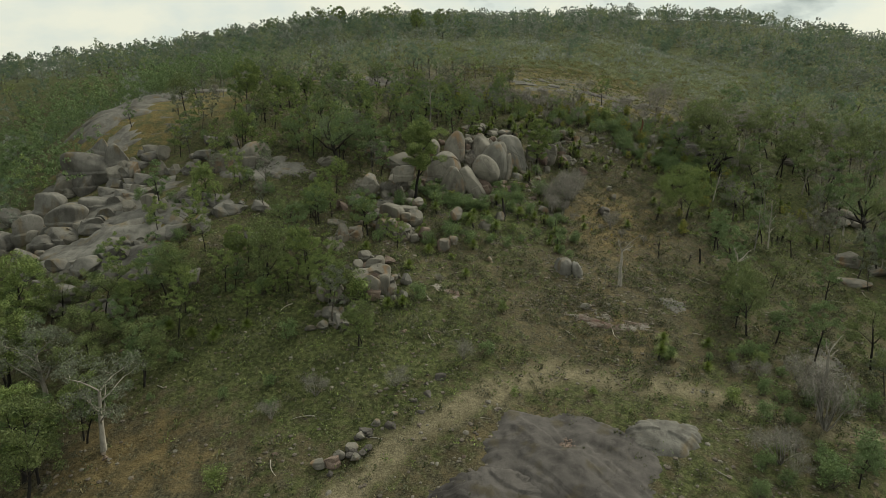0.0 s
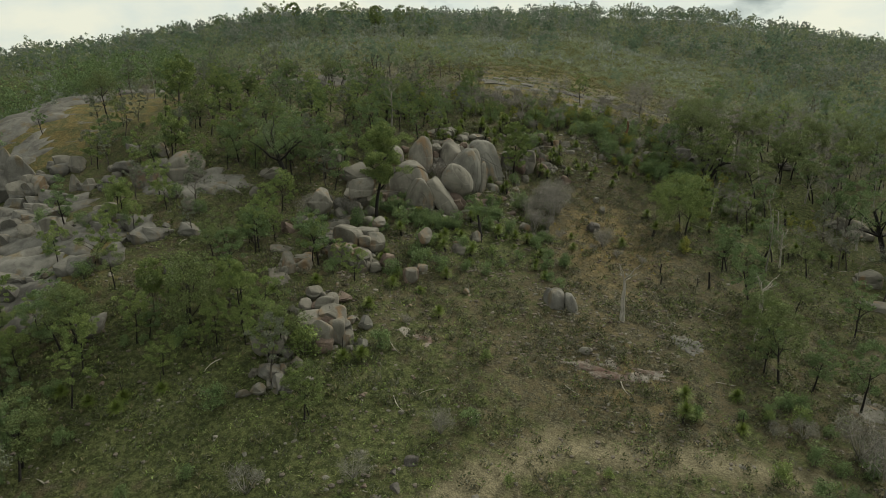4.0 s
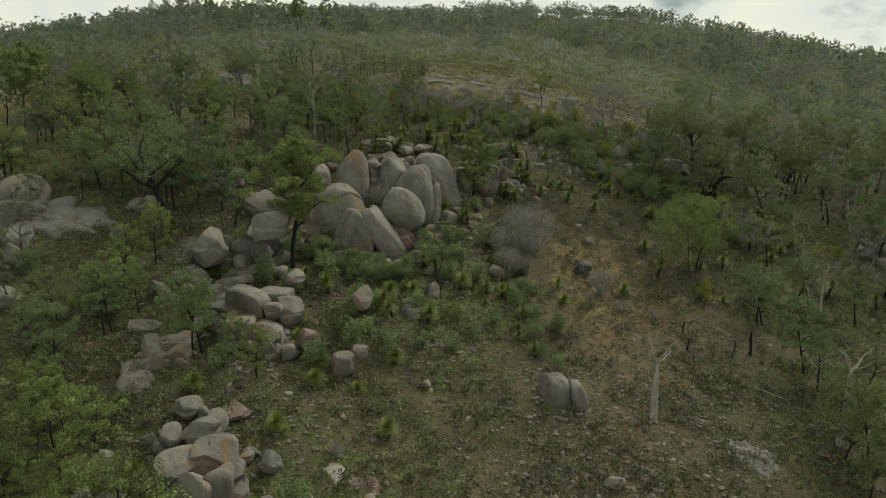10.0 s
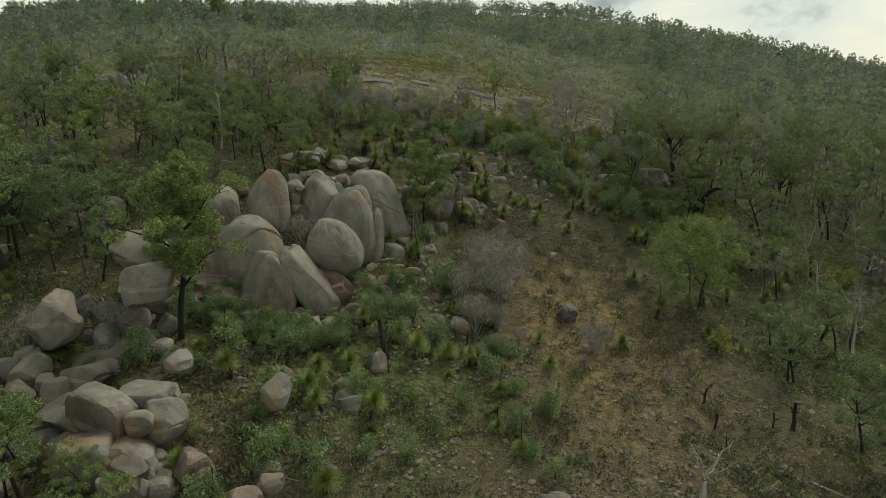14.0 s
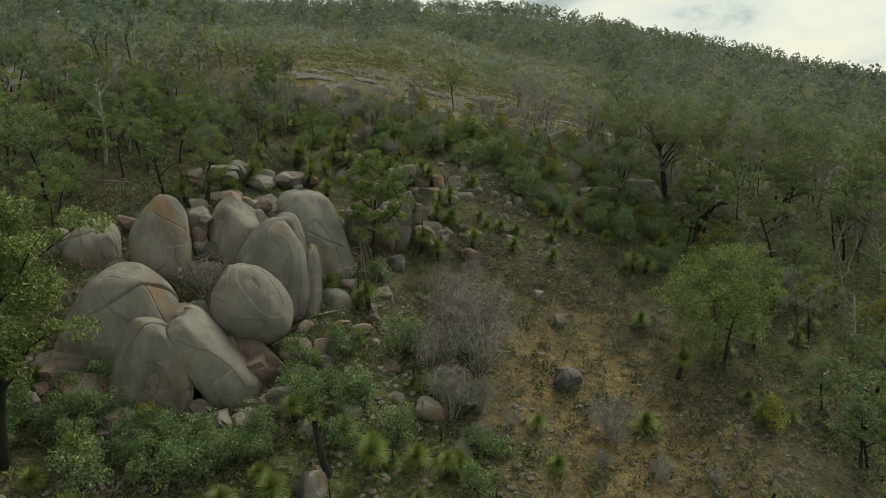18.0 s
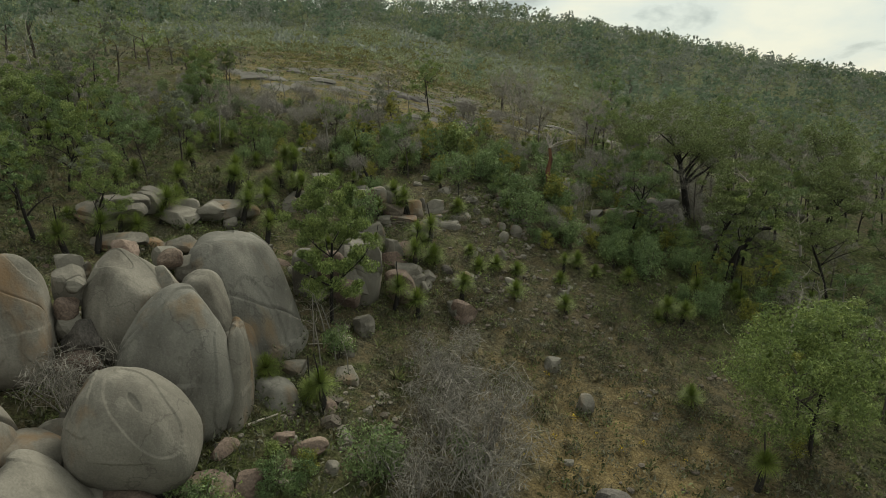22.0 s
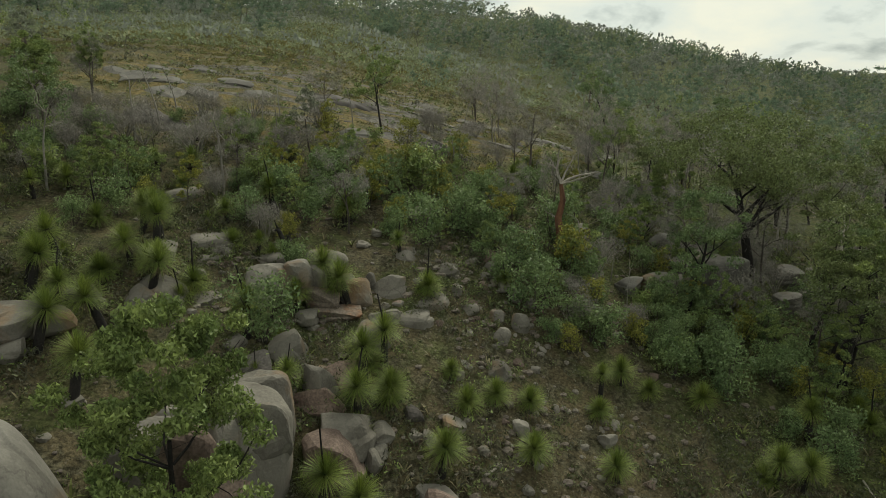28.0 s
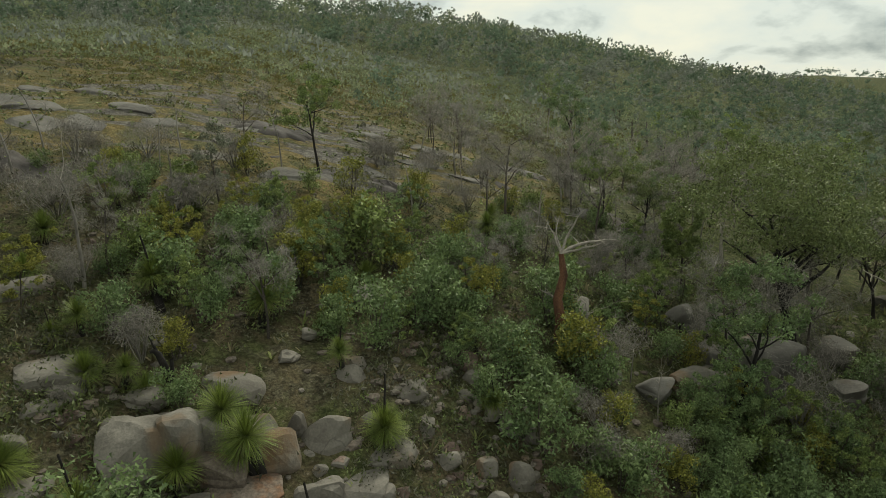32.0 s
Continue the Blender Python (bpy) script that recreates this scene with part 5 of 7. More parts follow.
rock(-18.3, 63.1, 18.0, 0.47, 0.40, 0.64, 1)
rock(-19.8, 63.8, 18.7, 0.63, 0.51, 0.83, 0)
rock(-16.7, 65.0, 19.2, 0.23, 0.22, 0.36, -2)
rock(-21.5, 67.7, 20.0, 0.69, 0.65, 0.84, 22)
rock(-19.6, 67.8, 20.4, 0.93, 0.95, 0.67, -18)
rock(-20.6, 67.8, 20.2, 0.41, 0.40, 0.42, 6, "red")
rock(-22.9, 68.0, 19.7, 0.45, 0.37, 0.49, -7)
rock(-22.0, 67.1, 19.8, 0.32, 0.27, 0.42, -21)
rock(-21.4, 69.9, 20.6, 0.79, 0.73, 0.68, 21)
rock(-23.5, 69.6, 19.9, 0.62, 0.54, 0.44, 18)
rock(-20.5, 69.9, 20.4, 0.43, 0.41, 0.44, -18)
rock(-19.4, 68.9, 20.4, 0.52, 0.88, 0.69, 5, "slice")
rock(-18.9, 70.4, 20.2, 1.04, 1.06, 0.47, 10, "red")
rock(-23.4, 62.1, 18.8, 0.66, 0.64, 1.03, -7, "face")
rock(-22.2, 61.7, 19.0, 0.86, 0.85, 1.14, 21, "face")
rock(-22.3, 63.2, 18.9, 0.68, 0.68, 0.49, -3)
rock(-24.1, 65.0, 19.8, 0.70, 0.69, 0.89, 0)
rock(-20.6, 79.9, 23.4, 1.55, 1.29, 1.53, -22, "face")
rock(-19.1, 81.1, 24.0, 1.29, 1.06, 0.77, -14)
rock(-17.8, 79.4, 23.2, 1.00, 0.84, 1.14, 0)
rock(-18.7, 78.9, 23.5, 0.66, 0.64, 0.60, 1)
rock(-20.9, 77.9, 21.6, 1.28, 1.15, 1.93, 7, "face")
rock(-18.9, 78.1, 22.1, 1.21, 1.05, 1.01, -1, "face")
rock(-18.5, 76.8, 21.2, 0.57, 0.55, 0.79, -4)
rock(-17.2, 76.9, 21.4, 0.91, 0.77, 0.64, 19)
rock(-16.0, 77.6, 21.8, 0.90, 0.87, 0.88, -6, "red")
rock(-25.2, 76.7, 21.4, 1.53, 1.36, 1.22, 1, "face")
rock(-13.3, 75.9, 21.0, 0.75, 0.70, 1.00, -13)
rock(-12.4, 76.6, 21.6, 0.61, 0.49, 0.50, -14)
rock(-12.8, 81.3, 23.8, 0.84, 0.83, 0.87, -17)
rock(-18.2, 83.3, 24.6, 0.71, 0.65, 0.79, -15)
rock(-23.1, 84.0, 23.9, 1.28, 1.09, 0.84, -16)
rock(-1.2, 120.8, 30.2, 0.96, 0.86, 1.23, -16, "face")
rock(-0.3, 120.9, 30.2, 0.69, 0.55, 1.08, -19, "face")
rock(0.7, 121.0, 30.3, 0.58, 0.49, 0.91, 0, "face")
rock(2.0, 120.7, 29.9, 1.06, 0.87, 0.95, -23, "face")
rock(1.5, 119.1, 29.7, 0.97, 0.88, 0.48, -4, "rust")
rock(4.1, 120.8, 29.8, 0.75, 0.73, 0.71, -22)
rock(3.2, 121.2, 30.1, 0.34, 0.30, 0.45, -5)
rock(5.1, 121.0, 29.8, 0.44, 0.35, 0.50, 23)
rock(5.7, 120.1, 29.2, 0.76, 0.65, 0.67, -20)
rock(4.1, 119.5, 29.5, 0.33, 0.31, 0.34, -16, "red")
rock(3.4, 119.6, 29.5, 0.45, 0.43, 0.30, -7)
rock(3.5, 118.8, 29.3, 0.58, 0.48, 0.41, -22, "face")
rock(4.7, 118.7, 29.1, 0.71, 0.69, 0.42, -11, "face")
rock(-3.6, 123.3, 32.0, 1.23, 0.93, 0.52, -1, "flat")
rock(-4.0, 120.7, 31.1, 0.39, 0.40, 0.41, -9)
rock(-1.0, 122.2, 31.4, 0.56, 0.48, 0.34, -11)
rock(5.1, 122.3, 30.8, 0.49, 0.49, 0.47, 6)
rock(7.1, 121.9, 30.2, 0.61, 0.54, 0.54, -20)
rock(3.4, 123.7, 31.4, 0.37, 0.36, 0.22, 23)
rock(6.8, 126.9, 32.0, 0.55, 0.52, 0.37, -24)
rock(7.1, 120.9, 29.4, 0.26, 0.21, 0.41, -20)
rock(22.7, 123.5, 28.7, 1.10, 0.93, 0.99, -23, "pile")
rock(24.2, 123.1, 28.2, 0.57, 0.46, 0.60, 7)
rock(23.1, 125.4, 29.0, 0.49, 0.49, 0.51, -14)
rock(19.6, 121.9, 28.4, 0.89, 0.67, 0.52, -1, "flat")
rock(15.1, 122.2, 29.3, 0.34, 0.34, 0.32, 20)
rock(16.1, 126.2, 30.5, 0.53, 0.55, 0.56, -23)
rock(-4.7, 110.7, 28.3, 1.05, 0.92, 1.65, 5, "face")
rock(-2.1, 111.7, 28.4, 1.23, 1.26, 1.94, -20, "face")
rock(0.2, 114.8, 28.4, 0.79, 0.69, 1.05, 17)
rock(1.0, 113.0, 27.5, 1.13, 0.93, 1.10, -5, "pile")
rock(-0.6, 116.4, 29.1, 0.68, 0.60, 0.76, 9)
rock(3.7, 110.4, 25.7, 0.75, 0.76, 0.99, -16, "red")
rock(2.5, 117.2, 29.1, 0.78, 0.77, 0.75, 11)
rock(-1.9, 115.6, 29.0, 0.71, 0.71, 0.74, 2, "dark")


# blocks broken from the lower outcrops, packed round their heads
rng = random.Random(71)
for cx, cy, reach, count in ((-21.2, 80.2, 3.6, 34), (-18.2, 65.4, 2.6, 24), (-23.8, 88.6, 3.2, 16), (-22.6, 62.6, 1.8, 8), (-21.5, 59.5, 2.6, 14), (-26.5, 83.0, 2.4, 10)):
    rubble = []
    for k in range(count):
        a_, d = rng.uniform(0, 6.28), reach * rng.random() ** 0.6
        x, y, r = cx + math.cos(a_) * d * 1.15, cy + math.sin(a_) * d, rng.uniform(0.3, 0.95) * (1.15 - 0.4 * d / reach)
        shape = dict(level=4 if r > 0.5 else 3, square=4.5, cuts=8, depth=0.66, rough=0.04)
        sizes = (r, r * rng.uniform(0.7, 1.0), r * rng.uniform(0.7, 1.25))
        at = (x, y, height(x, y) + r * rng.uniform(0.2, 0.75))
        turns = (rng.uniform(0, 180), rng.uniform(-20, 20), rng.uniform(-20, 20))
        if r > 0.7:
            boulder(*at, *sizes, *turns, seed=500 + k + int(cy), mat=rng.choice((GRANITE, GRANITE, SLAB, REDROCK)), label="split grey granite block of a lower outcrop", group="rocks of the outcrops", **shape)
        else:
            rubble.append(placed(rock_arrays(500 + k + int(cy), sizes, **shape), *at, *turns))
    tagged(new("outcrop_rubble", mesh_of("outcrop_rubble", *joined([q for q in rubble if len(q[0]) < 500]), GRANITE)), "small split granite blocks packed round an outcrop", "rocks", kind="stuff")
    tagged(new("outcrop_rubble", mesh_of("outcrop_rubble", *joined([q for q in rubble if len(q[0]) > 500]), SLAB)), "split granite blocks packed round an outcrop", "rocks", kind="stuff")


# ---- plants ----
rng = random.Random(5)


def pick(protos, x, y):
    return protos[int(abs(x * 13.7 + y * 7.3)) % len(protos)]


def plant(protos, x, y, tall):
    tall = min(tall, 8.0) if protos is SPREAD else tall
    p, own = pick(protos, x, y)
    return stand(p, x, y, (x * 77 + y * 31) % 360, tall / own)


TALL = [(tree_thing(s, "tall eucalypt with a dense light green crown", tall=11, spread=2.5, base=4.6, clumps=90, per=200, size=0.24, thick=0.018), 11.5) for s in (2, 22)]
PALE = [(tree_thing(s, "young eucalypt with a soft grey-green crown", None, CHAR, tall=7.5, spread=2.1, base=1.6, clumps=50, per=190, size=0.16, thick=0.015, forks=6), 8.0) for s in (1, 21, 31)]
DARK = [(tree_thing(s, "dark-leaved eucalypt with a blackened trunk", LEAF_DARK, CHAR, tall=8, spread=2.3, base=2.2, clumps=42, per=170, size=0.18, thick=0.018), 8.4) for s in (3, 23, 33)]
OLIVE = [(tree_thing(s, "olive-green eucalypt with an uneven crown", LEAF_OLIVE, CHAR, tall=8, spread=2.9, base=1.8, clumps=46, per=170, size=0.19, thick=0.018), 8.4) for s in (4, 24, 34)]
COLUMN = [(tree_thing(5, "narrow dark tree wrapped in leaves", LEAF_DARK, CHAR, tall=5.5, spread=0.8, base=0.4, clumps=40, per=40, size=0.22, forks=3), 5.8)]
ROUND = [(tree_thing(6, "broad round-crowned shrubby eucalypt in the clearing", LEAF, tall=7.5, spread=3.3, base=1.0, clumps=90, per=190, size=0.17, puff=1.15, thick=0.013, forks=7), 7.7)]
SPREAD = [(tree_thing(s, "wide-spreading old eucalypt with dark crooked limbs", LEAF_OLIVE, CHAR, tall=9, spread=3.1, base=5.0, clumps=44, per=190, size=0.18, flat=0.5, thick=0.016, forks=7), 9.3) for s in (7, 27)]
BURNT = [(tree_thing(8, "large eucalypt with a thick charred trunk and thin crown", LEAF_DARK, CHAR, tall=11, spread=3.8, base=4.0, clumps=44, per=100, size=0.19, thick=0.035, forks=8), 11.3)]
SHRUB_DARK = [(shrub_thing(s, "dense dark green leafy shrub", LEAF_DARK if s == 41 else LEAF_MID, 2.3, 2.3, clumps=26, per=70, size=0.15), 2.5) for s in (41, 42, 43)]
SHRUB_GREEN = [(shrub_thing(s, "fresh green leafy shrub", LEAF if s == 46 else LEAF_MID, 2.0, 1.8, clumps=22, per=64, size=0.145), 2.0) for s in (44, 45, 46)]
SHRUB_YELLOW = [(shrub_thing(s, "shrub with yellow-green and rusty leaves", LEAF_YELLOW, 1.7, 2.4, clumps=22, per=64, size=0.145), 2.6) for s in (47, 48)]
TWIGGY = [(twig_shrub(s, 2.3, 2.2, 1250), 2.2) for s in (51, 52, 53)]
MID = [(tree_thing(s, lb, m, b, tall=8, spread=sp, base=bs, clumps=28, per=120, size=0.2, thick=0.016), 8.4) for s, lb, m, b, sp, bs in (
    (61, "slender grey-green eucalypt on the hillside", LEAF, CHAR, 2.0, 3.0), (62, "dark eucalypt with a black trunk on the hillside", LEAF_DARK, CHAR, 2.1, 3.4),
    (63, "olive-crowned eucalypt on the hillside", LEAF_OLIVE, CHAR, 2.5, 3.6), (64, "thin grey-leaved eucalypt on the hillside", LEAF_GREY, BARK, 2.0, 2.6), (65, "dark bushy eucalypt on the hillside", LEAF_DARK, BARK, 2.6, 1.6))]
GRASS_TREES = [(grass_tree(s, stem, cr, sp), stem) for s, stem, cr, sp in ((71, 0.55, 0.8, 0), (72, 0.3, 0.75, 0), (73, 0.95, 0.85, 0), (74, 0.12, 0.8, 0), (75, 0.4, 0.8, 1.5), (76, 0.05, 0.7, 0), (77, 0.2, 0.75, 1.2), (78, 1.35, 0.9, 0), (79, 1.2, 0.85, 1.3))]
STUMPS = []
for s in (81, 82, 83):
    st = empty("burnt_stump", "charred black stump standing on the slope", "stump", "burnt stumps")
    r_ = random.Random(s)
    pts, rr = limb(r_, (0, 0, -0.2), (r_.uniform(-0.3, 0.3), r_.uniform(-0.2, 0.2), 1), 1.2, 0.075, 0.22, 5, tip=0.6)
    part("stem", mesh_of("stem", *tube(pts, rr, 8), CHAR, True), st)
    p2, r2 = limb(r_, pts[3], (0.8, 0.2, 0.5), 0.35, 0.04, 0.3, 3, tip=0.4)
    part("snag", mesh_of("snag", *tube(p2, r2, 6), CHAR, True), st)
    STUMPS.append((st, 1.0))
GREYTOP = [(tree_thing(s, "leafless grey tree with a haze of fine twigs", TWIG, BARK, tall=7.5, spread=2.3, base=2.6, clumps=34, per=60, size=0.6, slim=0.035, hang=-0.5, thick=0.013, forks=7), 7.7) for s in (95, 96)]
WHITE = [(dead_tree(s, 6.0, 8, 4, 0.02, DEADWOOD, "bleached dead tree with bare white limbs in the gully"), 6.0) for s in (97, 98)]
POLES = [(dead_tree(s, 5.0, 6, 4, 0.012, TWIG, "thin leafless grey tree with fine upright twigs"), 5.0) for s in (91, 92)]


def grass_plant(x, y, tall):
    stems = sorted(GRASS_TREES, key=lambda g: abs(g[1] + 0.7 - tall * 0.85) + (x * 7.7 + y * 3.1) % 1 * 0.5)
    return stand(stems[0][0], x, y, (x * 77 + y * 31) % 360, min(1.1, max(0.75, tall / (stems[0][1] + 0.7))))


def stump(x, y, tall):
    return plant(STUMPS, x, y, tall)


def bare_pole(x, y, tall):
    return plant(POLES, x, y, tall)


def place_dead(x, y, tall, label):
    t = dead_tree(int(abs(x * 10 + y)), tall * 1.1, 9, 4, 0.02, TWIG, label)
    t.matrix_basis = pose(x, y, height(x, y), 0, 0, 30)
    return t


def stripped_tree(x, y, tall, seed, wood_mat, label, turn):
    """A dead tree stripped of its bark, with long pale limbs."""
    t = empty("dead_tree", label, "dead tree", "dead trees")
    r_ = random.Random(seed)
    pts = [(0, 0, -0.3), (0.05, 0, tall * 0.2), (-0.1, 0.05, tall * 0.4), (0.12, 0, tall * 0.6), (0.0, 0.05, tall * 0.78)]
    part("trunk", mesh_of("trunk", *tube(pts, [0.3, 0.22, 0.19, 0.16, 0.1], 9), wood_mat, True), t)
    for k, way, ln, rad in ((4, (1.0, 0, 0.9), 2.4, 0.075), (4, (1.0, -0.3, 0.4), 2.0, 0.055), (4, (-0.6, 0.2, 1.0), 1.6, 0.05), (2, (-1.0, 0, 0.5), 0.9, 0.05), (4, (0.3, 0.3, 1.2), 1.9, 0.06), (4, (-0.2, -0.4, 1.2), 1.6, 0.045)):
        p1, r1 = limb(r_, pts[k], way, ln, rad, 0.4, 6, tip=0.25)
        piece = [tube(p1, r1, 6)]
        for q in range(4):
            p2, r2 = limb(r_, p1[2 + q], (r_.uniform(-1, 1), r_.uniform(-1, 1), r_.uniform(-0.4, 1)), r_.uniform(0.3, 0.9), r1[3] * 0.5, 0.4, 3, tip=0.3)
            piece.append(tube(p2, r2, 4))
        part("limb", mesh_of("limb", *joined(piece), DEADWOOD, True), t, "bleached crooked limb")
    t.matrix_basis = pose(x, y, height(x, y), 0, 0, turn)
    return t


def bent_trunk(x, y, tall, reach, label):
    t = empty("dead_tree", label, "dead tree", "dead trees")
    k = tall / 3.2
    pts = [(0, 0, -0.3), (0.5 * reach, 0, tall * 0.35), (1.1 * reach, 0, tall * 0.65), (1.9 * reach, 0.1 * k, tall * 0.92), (2.6 * reach, 0.1 * k, tall), (3.2 * reach, 0.1 * k, tall * 0.97)]
    part("trunk", mesh_of("trunk", *tube(pts, [r * k for r in (0.3, 0.27, 0.25, 0.22, 0.17, 0.1)], 9), CHAR, True), t)
    p2, r2 = limb(random.Random(4), pts[3], (0.3 * reach, 0.4 * k, k), 1.4 * k, 0.12 * k, 0.3, 4)
    part("limb", mesh_of("limb", *tube(p2, r2, 6), CHAR, True), t)
    t.matrix_basis = pose(x, y, height(x, y))
    return t


SAPLING = [(tree_thing(s, lb, m, BARK, group="saplings below the dome", tall=4.0, spread=1.0, base=0.5, clumps=34, per=80, size=0.14, thick=0.011, forks=4), 4.2) for s, m, lb in (
    (111, LEAF, "young green eucalypt sapling below the dome"), (112, LEAF_MID, "bushy dark green sapling below the dome"), (113, LEAF_YELLOW, "sapling with yellow-green new leaves"), (114, LEAF, "slim green sapling among the shrubs"))]
for (p_, own_) in SAPLING:
    p_.name = "sapling"
bench_tree = tree_thing(12, "leafy eucalypt with drooping foliage and dark slim stems", LEAF, CHAR, tall=7.6, spread=1.85, base=1.2, clumps=100, per=300, size=0.165, slim=0.4, hang=1.0, thick=0.016, forks=8)
bench_tree.matrix_basis = pose(-3.9, 108.3, height(-3.9, 108.3))
pile_tree = tree_thing(16, "tall dense yellow-green eucalypt with a black trunk beside boulders", LEAF, CHAR, tall=11.2, spread=2.1, base=4.2, clumps=110, per=380, size=0.16, slim=0.5, thick=0.02, forks=8, puff=1.3)
pile_tree.matrix_basis = pose(-19.6, 88.6, height(-19.6, 88.6), 0, 0, 140)
plant(TALL, 23.8, 128.9, 5.0)
plant(TALL, -54.7, 110.3, 10.1)
plant(TALL, -103.2, 308.5, 12.0)
plant(TALL, -62.5, 282.6, 12.0)
plant(TALL, -12.9, 135.7, 5.7)
plant(TALL, -11.5, 143.1, 4.3)
plant(TALL, -35.2, 66.4, 5.5)
plant(TALL, -29.0, 68.3, 5.0)
plant(PALE, -44.3, 63.3, 4.7)
plant(PALE, -26.5, 65.4, 6.3)
plant(PALE, -59.7, 60.3, 5.2)
plant(PALE, -59.7, 96.7, 6.0)
plant(PALE, -50.0, 98.8, 7.3)
plant(PALE, -31.8, 65.7, 6.2)
plant(PALE, -27.1, 67.3, 4.9)
plant(PALE, -17.5, 55.8, 4.2)
plant(PALE, 18.5, 100.0, 8.2)
plant(PALE, -28.5, 69.7, 2.4)
plant(PALE, -25.3, 63.1, 3.8)
plant(PALE, -28.8, 62.2, 2.9)
plant(PALE, -20.9, 62.8, 2.5)
plant(PALE, -18.6, 74.0, 3.8)
plant(PALE, -31.9, 84.0, 5.3)
plant(PALE, -23.5, 76.2, 5.4)
plant(PALE, -41.0, 104.9, 5.5)
plant(PALE, -20.4, 76.4, 3.2)
plant(PALE, -23.2, 108.5, 3.2)
plant(PALE, -19.8, 113.8, 4.3)
plant(PALE, 24.9, 137.8, 6.2)
plant(PALE, 19.2, 73.6, 5.7)
plant(PALE, -34.4, 67.5, 4.6)
plant(PALE, -35.0, 63.0, 5.0)
plant(PALE, -37.9, 59.8, 5.4)
plant(PALE, -22.7, 62.9, 4.1)
plant(DARK, -41.3, 61.9, 6.1)
plant(DARK, -30.8, 72.2, 5.4)
plant(DARK, -51.3, 53.4, 5.8)
plant(DARK, -83.7, 283.8, 8.3)
plant(DARK, -32.0, 95.2, 8.2)
plant(DARK, -27.7, 95.5, 7.3)
plant(DARK, -28.2, 111.8, 4.4)
plant(DARK, -23.7, 77.7, 3.7)
plant(DARK, 22.3, 95.5, 3.9)
plant(DARK, 19.1, 70.4, 4.5)
plant(DARK, 19.1, 120.0, 6.7)
plant(DARK, -22.8, 76.0, 6.3)
plant(DARK, 20.7, 90.4, 5.9)
plant(DARK, 21.7, 83.9, 6.7)
plant(DARK, 21.6, 81.6, 5.1)
plant(DARK, -25.9, 93.5, 5.3)
plant(DARK, -26.8, 101.0, 4.3)
plant(DARK, -31.3, 103.5, 3.9)
plant(DARK, -34.4, 105.3, 4.0)
plant(DARK, 40.2, 109.7, 7.7)
plant(DARK, 28.2, 96.2, 5.7)
plant(DARK, -24.2, 117.2, 3.8)
plant(DARK, 31.6, 120.2, 6.1)
plant(DARK, 31.7, 110.2, 5.6)
plant(DARK, 43.2, 117.9, 7.2)
plant(DARK, 28.5, 138.4, 5.0)
plant(DARK, 26.6, 143.2, 4.9)
plant(DARK, 24.0, 125.2, 2.7)
plant(DARK, 38.9, 164.1, 7.6)
plant(DARK, 42.5, 153.3, 3.9)
plant(DARK, 35.9, 155.8, 5.6)
plant(DARK, 67.2, 178.5, 7.5)
plant(DARK, 23.0, 69.7, 5.4)
plant(DARK, 26.5, 68.3, 6.5)
plant(DARK, 23.3, 48.6, 4.3)
plant(DARK, -42.8, 57.1, 5.4)
plant(DARK, -34.2, 63.6, 3.8)
plant(OLIVE, -30.4, 63.1, 8.5)
plant(OLIVE, -17.7, 55.2, 4.8)
plant(OLIVE, -39.2, 38.3, 9.6)
plant(OLIVE, -42.3, 49.1, 6.9)
plant(OLIVE, -51.6, 50.6, 9.0)
plant(OLIVE, -53.0, 60.1, 5.1)
plant(OLIVE, -65.8, 109.6, 7.7)
plant(OLIVE, 20.8, 76.7, 5.0)
plant(OLIVE, 20.9, 73.5, 6.4)
plant(OLIVE, -33.0, 67.2, 4.2)
plant(OLIVE, 44.7, 131.0, 9.9)
plant(OLIVE, 36.7, 133.7, 8.6)
plant(OLIVE, 54.1, 129.8, 9.9)
plant(OLIVE, -40.3, 143.3, 4.3)
plant(OLIVE, 56.5, 141.3, 7.9)
plant(OLIVE, 59.5, 153.3, 7.2)
plant(OLIVE, 77.5, 182.1, 6.5)
plant(OLIVE, 122.2, 221.2, 8.6)
plant(OLIVE, 107.5, 184.7, 9.0)
plant(OLIVE, 20.1, 69.4, 7.2)
plant(OLIVE, 32.5, 69.8, 8.3)
plant(COLUMN, -18.1, 110.6, 5.3)
plant(COLUMN, 21.3, 90.6, 4.7)
plant(ROUND, 17.9, 100.2, 7.7)
great_tree = tree_thing(9, "great old eucalypt with heavy black limbs and wide olive crown", LEAF_OLIVE, CHAR, tall=9.4, spread=5.0, base=5.4, clumps=80, per=260, size=0.17, flat=0.5, thick=0.036, forks=9, hang=0.6)
great_tree.matrix_basis = pose(26.1, 123.9, height(26.1, 123.9))
plant(SPREAD, 24.1, 117.3, 9.0)
plant(SPREAD, 39.8, 123.9, 10.3)
plant(SPREAD, 45.6, 122.1, 10.9)
plant(SPREAD, 24.4, 115.2, 12.5)
plant(SPREAD, 31.4, 113.9, 10.5)
plant(SPREAD, 40.3, 116.1, 10.3)
plant(SPREAD, 36.5, 121.4, 8.5)
plant(SPREAD, 31.4, 130.6, 7.3)
plant(SPREAD, 36.6, 127.8, 8.7)
plant(SPREAD, 26.2, 135.1, 5.2)
plant(SPREAD, 40.7, 133.6, 6.0)
plant(BURNT, -31.9, 93.7, 11.3)
plant(TWIGGY, 1.5, 105.3, 3.3)
plant(TWIGGY, 0.2, 100.5, 3.3)
plant(TWIGGY, 0.7, 94.0, 2.5)
plant(TWIGGY, -1.4, 97.0, 3.3)
plant(TWIGGY, -13.6, 99.3, 3.2)
